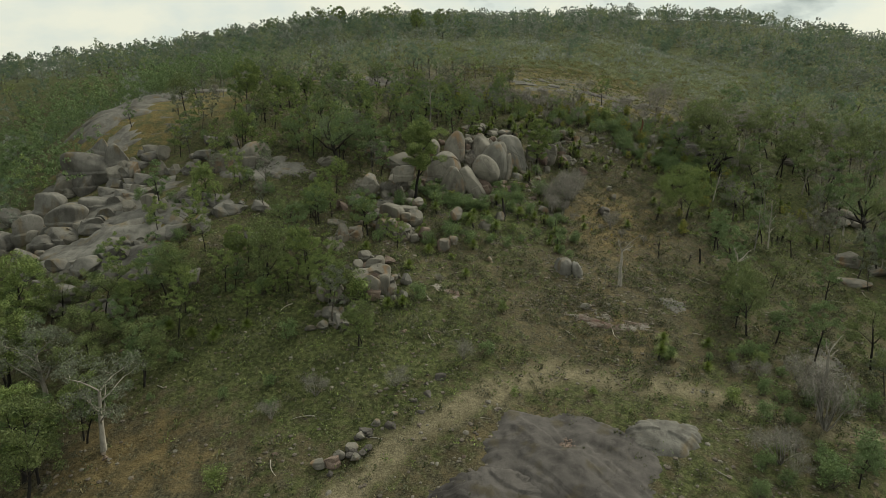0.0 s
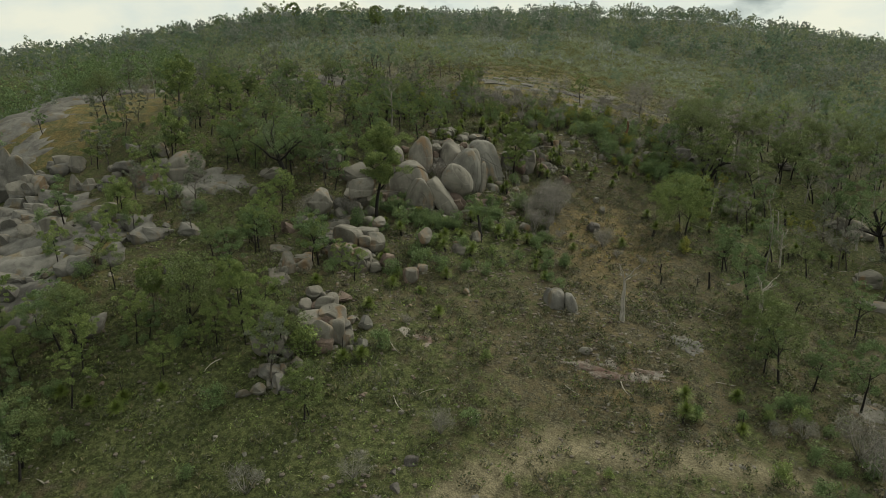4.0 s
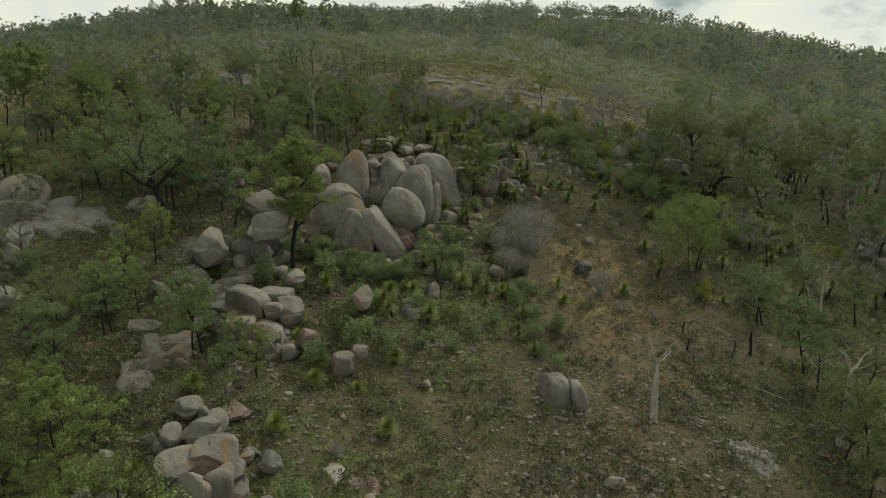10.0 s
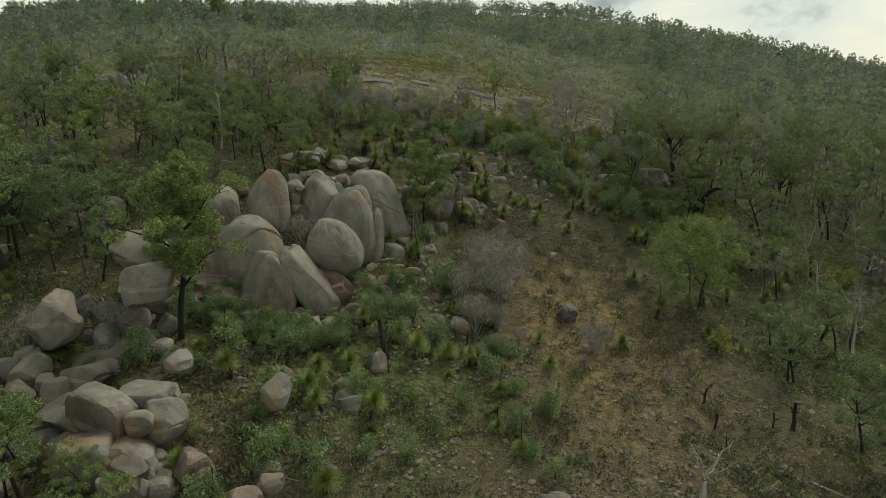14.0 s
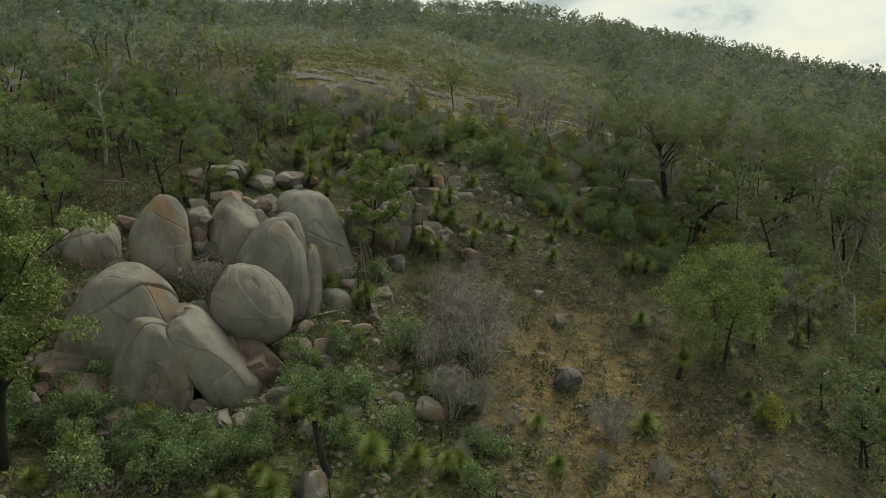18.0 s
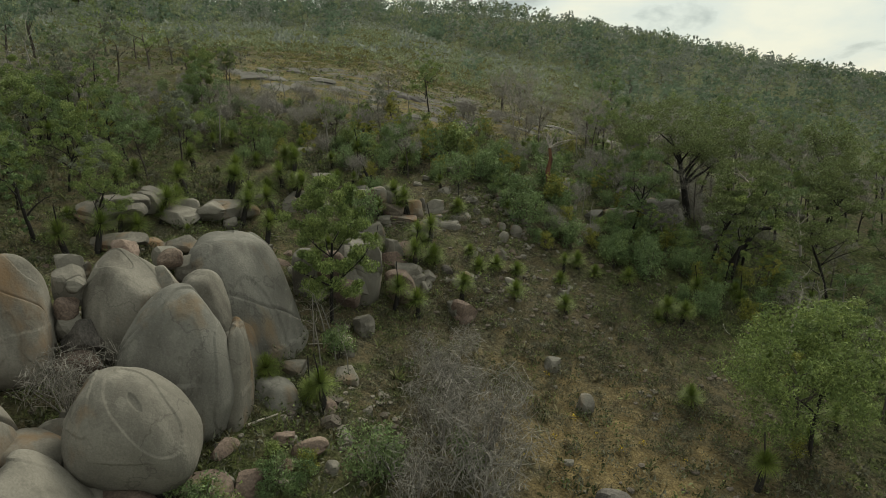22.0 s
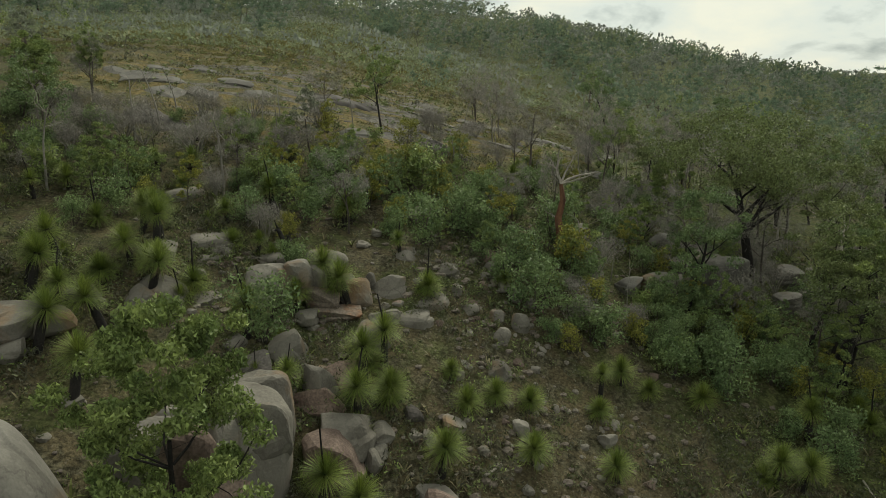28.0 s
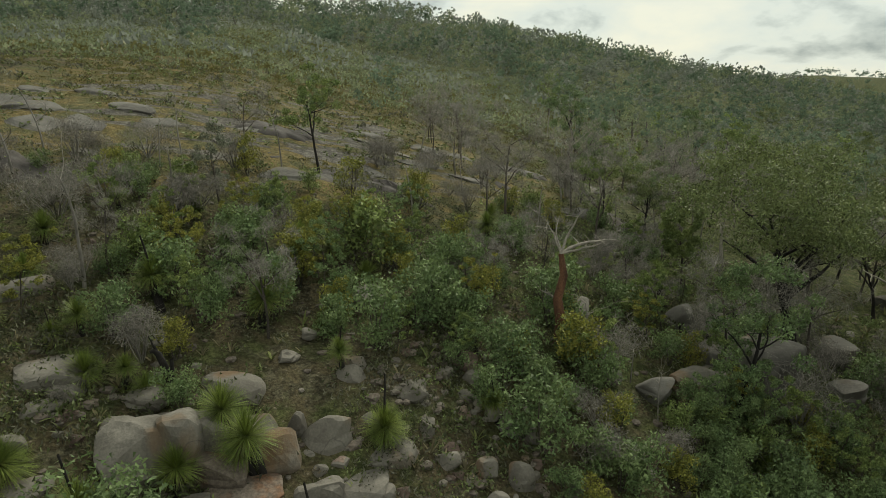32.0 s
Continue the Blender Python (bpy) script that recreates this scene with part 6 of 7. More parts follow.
plant(TWIGGY, -22.8, 88.2, 2.7)
plant(TWIGGY, -27.2, 85.9, 3.2)
plant(TWIGGY, -4.9, 134.6, 1.9)
plant(TWIGGY, -7.4, 134.4, 2.3)
plant(TWIGGY, 15.5, 122.9, 1.2)
plant(TWIGGY, 21.7, 119.4, 3.1)
plant(TWIGGY, 22.0, 121.6, 2.0)
plant(TWIGGY, -10.6, 132.4, 2.2)
plant(TWIGGY, 26.8, 124.6, 2.8)
plant(TWIGGY, -7.8, 55.5, 2.1)
plant(TWIGGY, -19.8, 49.5, 2.2)
plant(TWIGGY, -22.7, 46.8, 1.9)
plant(TWIGGY, -49.8, 81.0, 2.0)
plant(TWIGGY, -13.0, 50.8, 2.0)
plant(TWIGGY, 1.9, 99.0, 4.8)
plant(TWIGGY, 7.1, 92.1, 2.7)
plant(TWIGGY, -12.5, 68.1, 1.1)
plant(TWIGGY, -3.0, 121.8, 0.7)
plant(TWIGGY, -4.6, 117.6, 1.0)
plant(TWIGGY, 23.3, 55.7, 5.9)
plant(TWIGGY, 23.0, 60.6, 4.2)
plant(TWIGGY, 18.1, 50.0, 3.6)
plant(TWIGGY, 1.2, 96.6, 4.2)
plant(TWIGGY, -1.0, 93.1, 3.2)
plant(TWIGGY, 1.4, 103.2, 3.2)
plant(SHRUB_DARK, -3.0, 98.0, 2.7)
plant(SHRUB_DARK, -6.0, 93.3, 2.6)
plant(SHRUB_DARK, -9.1, 95.9, 2.2)
plant(SHRUB_DARK, -10.2, 91.0, 2.1)
plant(SHRUB_DARK, -12.6, 90.0, 2.2)
plant(SHRUB_DARK, -3.9, 91.3, 2.2)
plant(SHRUB_DARK, -1.5, 117.0, 3.0)
plant(SHRUB_DARK, -0.0, 121.8, 1.8)
plant(SHRUB_DARK, -9.0, 123.9, 1.7)
plant(SHRUB_DARK, -7.5, 125.3, 2.1)
plant(SHRUB_DARK, -2.1, 128.5, 1.5)
plant(SHRUB_DARK, -1.9, 124.8, 2.2)
plant(SHRUB_DARK, 3.8, 128.4, 1.8)
plant(SHRUB_DARK, 2.3, 130.0, 2.1)
plant(SHRUB_DARK, -0.3, 127.0, 2.7)
plant(SHRUB_DARK, 10.2, 124.5, 2.2)
plant(SHRUB_DARK, 9.6, 121.2, 1.9)
plant(SHRUB_DARK, 10.6, 119.5, 3.0)
plant(SHRUB_DARK, 13.3, 117.9, 2.4)
plant(SHRUB_DARK, 18.4, 123.1, 1.9)
plant(SHRUB_DARK, 17.9, 120.8, 1.5)
plant(SHRUB_DARK, 19.7, 119.8, 1.7)
plant(SHRUB_DARK, 19.4, 117.6, 2.0)
plant(SHRUB_DARK, 22.2, 118.1, 2.1)
plant(SHRUB_DARK, 27.9, 121.2, 2.5)
plant(SHRUB_DARK, 11.0, 122.4, 2.6)
plant(SHRUB_DARK, 14.2, 125.4, 3.2)
plant(SHRUB_DARK, 17.3, 118.1, 1.9)
plant(SHRUB_DARK, 8.3, 125.1, 2.7)
plant(SHRUB_DARK, 11.2, 128.3, 2.7)
plant(SHRUB_DARK, 7.6, 131.9, 2.3)
plant(SHRUB_DARK, 9.3, 129.9, 1.9)
plant(SHRUB_DARK, 6.4, 124.0, 2.9)
plant(SHRUB_DARK, 15.8, 116.1, 2.4)
plant(SHRUB_DARK, 17.8, 115.0, 2.8)
plant(SHRUB_DARK, 20.6, 115.6, 2.4)
plant(SHRUB_DARK, -13.2, 88.2, 2.3)
plant(SHRUB_DARK, -16.4, 87.4, 2.6)
plant(SHRUB_DARK, -8.1, 92.8, 2.1)
plant(SHRUB_DARK, -6.4, 90.4, 2.0)
plant(SHRUB_DARK, -12.9, 78.6, 2.8)
plant(SHRUB_DARK, -21.1, 86.1, 2.6)
plant(SHRUB_DARK, -15.3, 76.1, 2.3)
plant(SHRUB_DARK, -30.6, 62.6, 2.5)
plant(SHRUB_DARK, -30.8, 79.3, 4.4)
plant(SHRUB_DARK, -23.1, 47.6, 1.5)
plant(SHRUB_DARK, 21.2, 48.0, 3.0)
plant(SHRUB_DARK, 25.3, 51.6, 3.6)
plant(SHRUB_GREEN, -5.5, 93.1, 1.9)
plant(SHRUB_GREEN, -8.8, 96.1, 1.5)
plant(SHRUB_GREEN, -3.7, 105.6, 2.0)
plant(SHRUB_GREEN, 0.9, 119.4, 1.0)
plant(SHRUB_GREEN, 5.1, 124.9, 1.9)
plant(SHRUB_GREEN, 7.8, 130.4, 3.3)
plant(SHRUB_GREEN, 14.1, 121.6, 2.1)
plant(SHRUB_GREEN, 17.8, 118.9, 1.6)
plant(SHRUB_GREEN, 10.6, 118.0, 1.4)
plant(SHRUB_GREEN, 2.8, 130.0, 2.6)
plant(SHRUB_GREEN, 10.9, 129.6, 2.0)
plant(SHRUB_GREEN, 1.0, 125.6, 2.1)
plant(SHRUB_GREEN, 9.5, 125.3, 2.7)
plant(SHRUB_GREEN, -6.8, 128.6, 2.1)
plant(SHRUB_GREEN, -10.8, 78.8, 2.2)
plant(SHRUB_GREEN, -20.9, 74.4, 1.9)
plant(SHRUB_GREEN, -20.0, 62.1, 3.2)
plant(SHRUB_GREEN, -14.0, 64.3, 2.1)
plant(SHRUB_GREEN, -13.0, 83.2, 2.8)
plant(SHRUB_GREEN, -5.1, 65.0, 1.3)
plant(SHRUB_GREEN, -35.2, 78.2, 2.2)
plant(SHRUB_GREEN, -5.9, 56.5, 1.6)
plant(SHRUB_GREEN, -2.9, 51.8, 1.0)
plant(SHRUB_GREEN, 3.8, 53.6, 0.9)
plant(SHRUB_GREEN, -24.2, 39.7, 2.2)
plant(SHRUB_GREEN, -41.1, 54.5, 2.3)
plant(SHRUB_GREEN, 10.9, 61.4, 1.7)
plant(SHRUB_GREEN, -60.6, 65.1, 2.7)
plant(SHRUB_YELLOW, -0.1, 124.0, 1.8)
plant(SHRUB_YELLOW, 4.5, 128.3, 2.8)
plant(SHRUB_YELLOW, 7.8, 131.5, 2.9)
plant(SHRUB_YELLOW, 8.7, 127.7, 1.9)
plant(SHRUB_YELLOW, 11.6, 126.0, 2.1)
plant(SHRUB_YELLOW, 11.4, 122.7, 1.7)
plant(SHRUB_YELLOW, 13.6, 119.7, 2.0)
plant(SHRUB_YELLOW, 14.9, 118.0, 1.9)
plant(SHRUB_YELLOW, 22.1, 119.6, 1.8)
plant(SHRUB_YELLOW, 13.8, 122.5, 3.0)
plant(SHRUB_YELLOW, 5.5, 126.0, 2.1)
plant(SHRUB_YELLOW, -0.5, 131.6, 2.3)
plant(SHRUB_YELLOW, 9.0, 129.9, 2.4)
plant(SHRUB_YELLOW, 5.3, 131.6, 2.2)
plant(SHRUB_YELLOW, 12.5, 131.5, 2.4)
grass_plant(-5.5, 121.6, 2.6)
grass_plant(-8.7, 116.0, 2.6)
grass_plant(1.5, 120.4, 2.6)
grass_plant(-11.9, 118.2, 2.6)
grass_plant(-15.3, 110.6, 2.6)
grass_plant(-6.7, 116.8, 2.6)
grass_plant(-12.4, 116.4, 2.0)
grass_plant(-5.4, 122.5, 2.6)
grass_plant(-8.8, 120.6, 2.6)
grass_plant(1.9, 115.0, 2.6)
grass_plant(-7.0, 103.1, 1.5)
grass_plant(-8.8, 96.5, 1.4)
grass_plant(-13.0, 114.9, 2.4)
grass_plant(-6.3, 120.5, 2.0)
grass_plant(-5.6, 125.2, 1.7)
grass_plant(-16.3, 109.7, 2.2)
grass_plant(-13.8, 112.8, 1.4)
grass_plant(2.8, 116.0, 2.1)
grass_plant(1.5, 113.9, 2.3)
grass_plant(1.0, 110.3, 1.8)
grass_plant(3.9, 111.9, 1.9)
grass_plant(-4.5, 101.5, 2.2)
grass_plant(-5.2, 102.2, 1.3)
grass_plant(-18.0, 119.8, 1.6)
grass_plant(-15.1, 119.8, 1.7)
grass_plant(-12.1, 122.6, 1.8)
grass_plant(2.0, 119.4, 2.6)
grass_plant(-0.5, 126.3, 2.1)
grass_plant(-9.5, 118.9, 2.6)
grass_plant(-6.2, 123.6, 2.0)
grass_plant(-7.3, 119.5, 1.6)
grass_plant(-5.5, 120.0, 1.7)
grass_plant(-4.0, 119.6, 1.3)
grass_plant(5.6, 120.0, 1.3)
grass_plant(2.7, 114.5, 1.4)
grass_plant(7.4, 112.2, 1.4)
grass_plant(5.6, 114.4, 1.0)
grass_plant(6.9, 114.7, 1.2)
grass_plant(8.2, 114.6, 1.2)
grass_plant(10.5, 111.7, 1.5)
grass_plant(16.0, 116.5, 1.5)
grass_plant(13.0, 115.9, 1.5)
grass_plant(16.9, 111.0, 2.0)
grass_plant(16.0, 114.5, 1.7)
grass_plant(17.8, 110.6, 1.8)
grass_plant(6.0, 130.0, 1.7)
grass_plant(-8.1, 124.1, 1.3)
grass_plant(3.1, 126.2, 2.1)
grass_plant(-10.0, 128.0, 1.4)
grass_plant(-4.6, 131.0, 1.4)
grass_plant(14.9, 133.5, 1.5)
grass_plant(4.3, 129.2, 2.4)
grass_plant(2.7, 125.4, 2.0)
grass_plant(-5.0, 128.9, 1.0)
grass_plant(-2.1, 129.1, 1.2)
grass_plant(-2.5, 122.9, 1.2)
grass_plant(22.2, 128.6, 1.9)
grass_plant(-0.9, 122.4, 1.0)
grass_plant(7.4, 129.0, 1.0)
grass_plant(-7.4, 129.0, 1.1)
grass_plant(16.2, 135.6, 1.4)
grass_plant(-5.4, 88.9, 2.0)
grass_plant(-3.1, 89.4, 1.7)
grass_plant(-1.4, 89.3, 1.5)
grass_plant(-6.4, 91.0, 1.5)
grass_plant(16.8, 93.4, 1.7)
grass_plant(14.0, 97.9, 2.1)
grass_plant(9.6, 92.8, 1.7)
grass_plant(30.5, 107.3, 1.7)
grass_plant(14.3, 103.6, 1.5)
grass_plant(-7.2, 113.7, 2.6)
grass_plant(-2.1, 117.1, 2.3)
grass_plant(28.4, 104.8, 1.5)
grass_plant(34.1, 109.0, 2.1)
grass_plant(23.6, 113.0, 1.3)
grass_plant(21.8, 107.5, 1.2)
grass_plant(-16.0, 85.3, 1.8)
grass_plant(-5.2, 90.0, 1.4)
grass_plant(-9.5, 87.8, 1.5)
grass_plant(-0.3, 110.7, 2.3)
grass_plant(-14.7, 113.0, 2.0)
grass_plant(-5.5, 118.7, 2.6)
grass_plant(-25.5, 85.8, 1.6)
grass_plant(-24.1, 85.8, 1.6)
grass_plant(-14.8, 74.1, 1.4)
grass_plant(-12.2, 74.3, 0.8)
grass_plant(-8.0, 83.2, 1.8)
grass_plant(-10.1, 77.8, 1.5)
grass_plant(-31.1, 92.2, 1.6)
grass_plant(-18.8, 65.9, 1.3)
grass_plant(-16.2, 69.4, 1.4)
grass_plant(-25.8, 70.7, 1.2)
grass_plant(-22.7, 65.6, 1.3)
grass_plant(-15.1, 62.5, 1.7)
grass_plant(-16.6, 61.9, 1.3)
grass_plant(-9.8, 70.7, 1.4)
grass_plant(-14.8, 76.3, 1.3)
grass_plant(-16.7, 78.2, 1.4)
grass_plant(-16.0, 63.9, 1.2)
grass_plant(10.8, 63.2, 2.0)
grass_plant(15.4, 65.5, 1.2)
grass_plant(14.7, 61.5, 1.1)
grass_plant(-32.7, 55.8, 1.5)
grass_plant(-30.2, 58.1, 1.1)
grass_plant(-33.0, 57.4, 1.1)
grass_plant(-22.0, 72.3, 1.5)
grass_plant(-38.7, 57.8, 1.5)
grass_plant(-35.6, 56.9, 1.2)
grass_plant(10.1, 61.1, 1.9)
grass_plant(11.2, 61.6, 1.7)
stump(12.9, 85.1, 1.1)
stump(16.7, 85.2, 1.0)
stump(30.7, 97.6, 1.2)
stump(12.9, 83.6, 0.7)
stump(-7.0, 88.9, 2.6)
stump(-7.0, 91.1, 1.2)
stump(-1.8, 91.5, 0.7)
stump(-7.0, 87.5, 0.7)
stump(29.6, 96.5, 1.2)
stump(17.9, 85.2, 2.0)
stump(-0.3, 122.5, 1.2)
stump(21.6, 124.5, 1.0)
stump(20.0, 124.3, 0.9)
stump(13.1, 87.3, 1.3)
stump(-5.4, 56.9, 1.0)
stump(0.4, 125.2, 0.4)
stump(24.8, 116.4, 1.7)
bare_pole(-3.0, 127.6, 6.1)
bare_pole(5.4, 139.8, 4.1)
bare_pole(-0.1, 133.2, 4.9)
bare_pole(15.9, 120.4, 2.9)
bare_pole(17.9, 126.3, 2.1)
bare_pole(16.0, 122.3, 2.7)
bare_pole(-19.2, 125.1, 5.1)
bare_pole(-10.8, 127.7, 5.7)
bare_pole(-22.0, 117.8, 6.1)
bare_pole(11.5, 135.4, 4.3)
bare_pole(0.5, 137.5, 4.9)
stripped_tree(7.4, 75.5, 5.0, 4, DEADWOOD, "white dead tree with spreading bare limbs in the clearing", 70)
stripped_tree(20.0, 75.4, 6.7, 4, DEADWOOD, "bleached fallen-limbed dead tree at the edge of the wood", 70)
place_dead(-22.7, 114.1, 6.8, "tall grey dead tree on the bench")
stripped_tree(13.9, 124.1, 4.8, 9, REDWOOD, "dead tree with a rust-red stripped trunk and white limbs", -15)
bent_trunk(24.9, 116.3, 3.2, 1.0, "thick charred trunk bent over above the gully shrubs")
bent_trunk(-0.2, 122.7, 1.4, -0.16, "charred hooked stump on the rock ledge")


# tall old grass trees on the bench behind the great pile
for x, y, k, size in ((-9.7, 119.4, 7, 1.0), (-6.2, 122.9, 7, 0.9), (-7.2, 119.5, 0, 1.0), (-5.5, 119.6, 7, 0.8), (3.1, 127.0, 0, 1.2), (1.8, 119.3, 7, 0.8), (2.2, 115.7, 1, 1.2), (2.7, 114.4, 1, 1.2), (1.4, 113.3, 5, 1.3), (5.6, 120.0, 1, 1.0), (-3.9, 119.9, 5, 1.0), (-8.5, 118.0, 8, 0.9)):
    stand(GRASS_TREES[k][0], x, y, (x * 77 + y * 31) % 360, size)
# the white-barked trees at the foot of the slope, and the bright tree beside them
WANDOO = tree_thing(301, "white-barked eucalypt with a sparse grey-green crown", LEAF_GREY, DEADWOOD, tall=9.0, spread=3.6, base=3.0, clumps=40, per=140, size=0.2, thick=0.03, forks=8)
WANDOO.matrix_basis = pose(-36.3, 43.6, height(-36.3, 43.6))
BRIGHT = tree_thing(302, "leafy bright green eucalypt with a blackened trunk", LEAF, CHAR, tall=8.5, spread=3.0, base=1.6, clumps=80, per=170, size=0.22, thick=0.024, forks=7)
BRIGHT.matrix_basis = pose(-41.5, 40.6, height(-41.5, 40.6))
copy_thing(WANDOO, pose(-46.5, 49.5, height(-46.5, 49.5), 0, 0, 130))
copy_thing(BRIGHT, pose(-52.5, 51.5, height(-52.5, 51.5), 0, 0, 80))
copy_thing(BRIGHT, pose(-56.0, 58.0, height(-56.0, 58.0), 0, 0, 200))
stripped_tree(23.1, 56.8, 7.5, 14, DEADWOOD, "slender white dead tree standing among shrubs", 40)
stripped_tree(30.0, 121.5, 5.4, 15, DEADWOOD, "bleached dead tree with long bare limbs in the gully", 100)
# small leafless shrubs of the clearing
for x, y, size in ((-0.6, 95.6, 0.75), (0.3, 91.0, 0.7), (-1.3, 89.9, 0.6), (7.2, 91.5, 0.6), (5.9, 89.6, 0.55), (8.5, 89.1, 0.6), (2.1, 92.9, 0.6), (11.4, 89.0, 0.5)):
    stand(pick(TWIGGY, x, y)[0], x, y, (x * 77 + y * 31) % 360, size)
for x, y, size in ((-4.6, 104.6, 0.7), (-3.9, 105.4, 0.85), (-4.9, 105.9, 0.75), (-3.4, 104.2, 0.6), (-4.3, 106.3, 0.8)):
    stand(pick(POLES, x, y)[0], x, y, (x * 77 + y * 31) % 360, size)
# grey rocks lying in the gully
for k, (x, y, r) in enumerate(((22.3, 121.6, 1.5), (24.2, 122.6, 0.9), (20.2, 122.2, 0.8), (18.3, 120.9, 0.9), (16.6, 121.6, 0.7), (26.3, 121.0, 0.8), (19.6, 118.6, 0.6), (28.2, 123.5, 1.0), (21.0, 125.5, 0.8), (15.2, 126.5, 0.7))):
    boulder(x, y, height(x, y) + r * 0.45, r, r * 0.85, r * 0.95, k * 37, seed=450 + k, level=5, square=4.5, cuts=9, depth=0.62, mat=SLAB, label="grey granite rock among the gully shrubs", group="rocks of the outcrops")


# ---- woods that fill the shoulders and the gully: trees one could count ----
def wooded(x, y):
    """How thickly trees stand, 0 to 1."""
    w = 0.0
    if x < -20 and y > 92:
        w = 1.0
    if x < -44 and y < 92:
        w = 0.55
    if x > 22 + 0.1 * max(0, 110 - y) and y > 82:
        w = 1.0
    if x > 30 and y > 60:
        w = max(w, 0.7)
    if 14 < x < 36 and 94 < y < 134:
        w *= 0.35
    if y > 133 and w == 0:
        w = 0.3
    if -14 < x < 34 and 138 < y < 186:
        w = 0.03
    if -92 < x < -66 and 88 < y < 135:
        w = 0.08
    if -64 < x < -40 and 62 < y < 90:
        w = 0.06
    return w


def woodland(items, label, name="woodland"):
    """Plants too far off to count, joined by kind: each a first plant, a place, a heading and a size."""
    for proto in {q[0].name: q[0] for q in items}.values():
        own = [q for q in items if q[0] is proto]
        xs, ys = np.array([q[1] for q in own]), np.array([q[2] for q in own])
        for child in proto.children:
            me = child.data
            co, vi = np.empty(len(me.vertices) * 3), np.empty(len(me.loops), np.int32)
            me.vertices.foreach_get("co", co)
            me.loops.foreach_get("vertex_index", vi)
            arrays = copies((co.reshape(-1, 3), vi.reshape(len(me.polygons), -1)), xs, ys, heights(xs, ys), np.array([q[4] for q in own]), np.radians([q[3] for q in own]))
            tagged(new(name, mesh_of(name, *arrays, me.materials[0])), label, name, kind="stuff")


rng = random.Random(19)
for i in range(46):
    x, y = rng.uniform(-22, 26), rng.uniform(123, 133)
    p, own = rng.choice(SAPLING)
    stand(p, x, y, rng.uniform(0, 360), rng.uniform(0.45, 0.8))
for i in range(30):
    u = rng.random()
    x, y = 13 + 17 * u + rng.uniform(-1, 6), 124 - 18 * u + rng.uniform(-4, 6)
    p, own = rng.choice(SAPLING)
    stand(p, x, y, rng.uniform(0, 360), rng.uniform(0.45, 0.8))
far_trees, far_shrubs = [], []
rng = random.Random(15)
count = 0
while count < 160:
    x, y = rng.uniform(-75, 60), rng.uniform(58, 150)
    if abs(x - 0.1 * y) > 22 + 0.62 * y or rng.random() > wooded(x, y):
        continue
    p, own = MID[rng.choice((0, 0, 1, 2, 3, 3, 4) if x > 20 else (0, 3, 3, 1))]
    spec = (p, x, y, rng.uniform(0, 360), rng.uniform(0.5, 1.0) * (0.95 if x > 22 else 0.8))
    if y > 122 or abs(x) > 46:
        far_trees.append(spec)
    else:
        stand(*spec)
    count += 1
count = 0
while count < 90:
    x, y = rng.uniform(-30, 26), rng.uniform(126, 139)
    p, own = rng.choice(SHRUB_DARK + SHRUB_GREEN + SHRUB_GREEN + SHRUB_YELLOW + TWIGGY[:1])
    far_shrubs.append((p, x, y, rng.uniform(0, 360), rng.uniform(0.5, 1.15)))
    count += 1
for i in range(60):
    x, y = rng.uniform(-60, -19), rng.uniform(48, 122)
    p, own = rng.choice(SHRUB_DARK + SHRUB_GREEN)
    far_shrubs.append((p, x, y, rng.uniform(0, 360), rng.uniform(0.4, 0.95)))
for i in range(70):
    x, y = rng.uniform(-24, 3), rng.uniform(79, 99)
    if y > 91 - 0.5 * (x + 10) and x < -8:
        continue
    p, own = rng.choice(SHRUB_GREEN + SHRUB_GREEN + SHRUB_DARK)
    stand(p, x, y, rng.uniform(0, 360), rng.uniform(0.4, 0.8))
foot = random.Random(61)
foot_blocks = ([], [], [])
for i in range(46):
    u = foot.random()
    x, y = -20.5 + 15.5 * u, 91.6 - 1.2 * math.sin(3.1 * u) + max(0, u - 0.62) * 21 + foot.gauss(0, 0.9) - 0.6
    p, own = foot.choice(SHRUB_DARK + SHRUB_DARK + SHRUB_GREEN + SHRUB_YELLOW[:1])
    stand(p, x, y, foot.uniform(0, 360), foot.uniform(0.45, 0.85))
for i in range(40):
    u = foot.random()
    x, y, r = -20 + 16 * u, 92.4 + max(0, u - 0.55) * 20 + foot.gauss(0, 0.9), foot.uniform(0.28, 0.75)
    foot_blocks[i % 3].append(placed(rock_arrays(400 + i, (r, r * foot.uniform(0.7, 1.0), r * foot.uniform(0.6, 1.0)), 3, square=3.6, cuts=10, depth=0.64), x, y, height(x, y) + r * 0.25, foot.uniform(0, 180), foot.uniform(-15, 15)))
for blocks, mat in zip(foot_blocks, (REDROCK, GRANITE, ROCK)):
    tagged(new("pile_rubble", mesh_of("pile_rubble", *joined(blocks), mat)), "broken blocks lying at the foot of the great pile", "rocks", kind="stuff")
for i in range(26):
    x, y = rng.uniform(-20, 4), rng.uniform(80, 97)
    p, own = rng.choice(GRASS_TREES)
    stand(p, x, y, rng.uniform(0, 360), rng.uniform(0.7, 1.0))
for i in range(55):
    u = rng.random()
    x, y = 10.5 + 15 * u + rng.uniform(-2.0, 4), 123 - 14 * u + rng.uniform(-4, 5)
    p, own = rng.choice(SHRUB_DARK + SHRUB_GREEN + SHRUB_GREEN + SHRUB_YELLOW)
    stand(p, x, y, rng.uniform(0, 360), rng.uniform(0.5, 1.0))
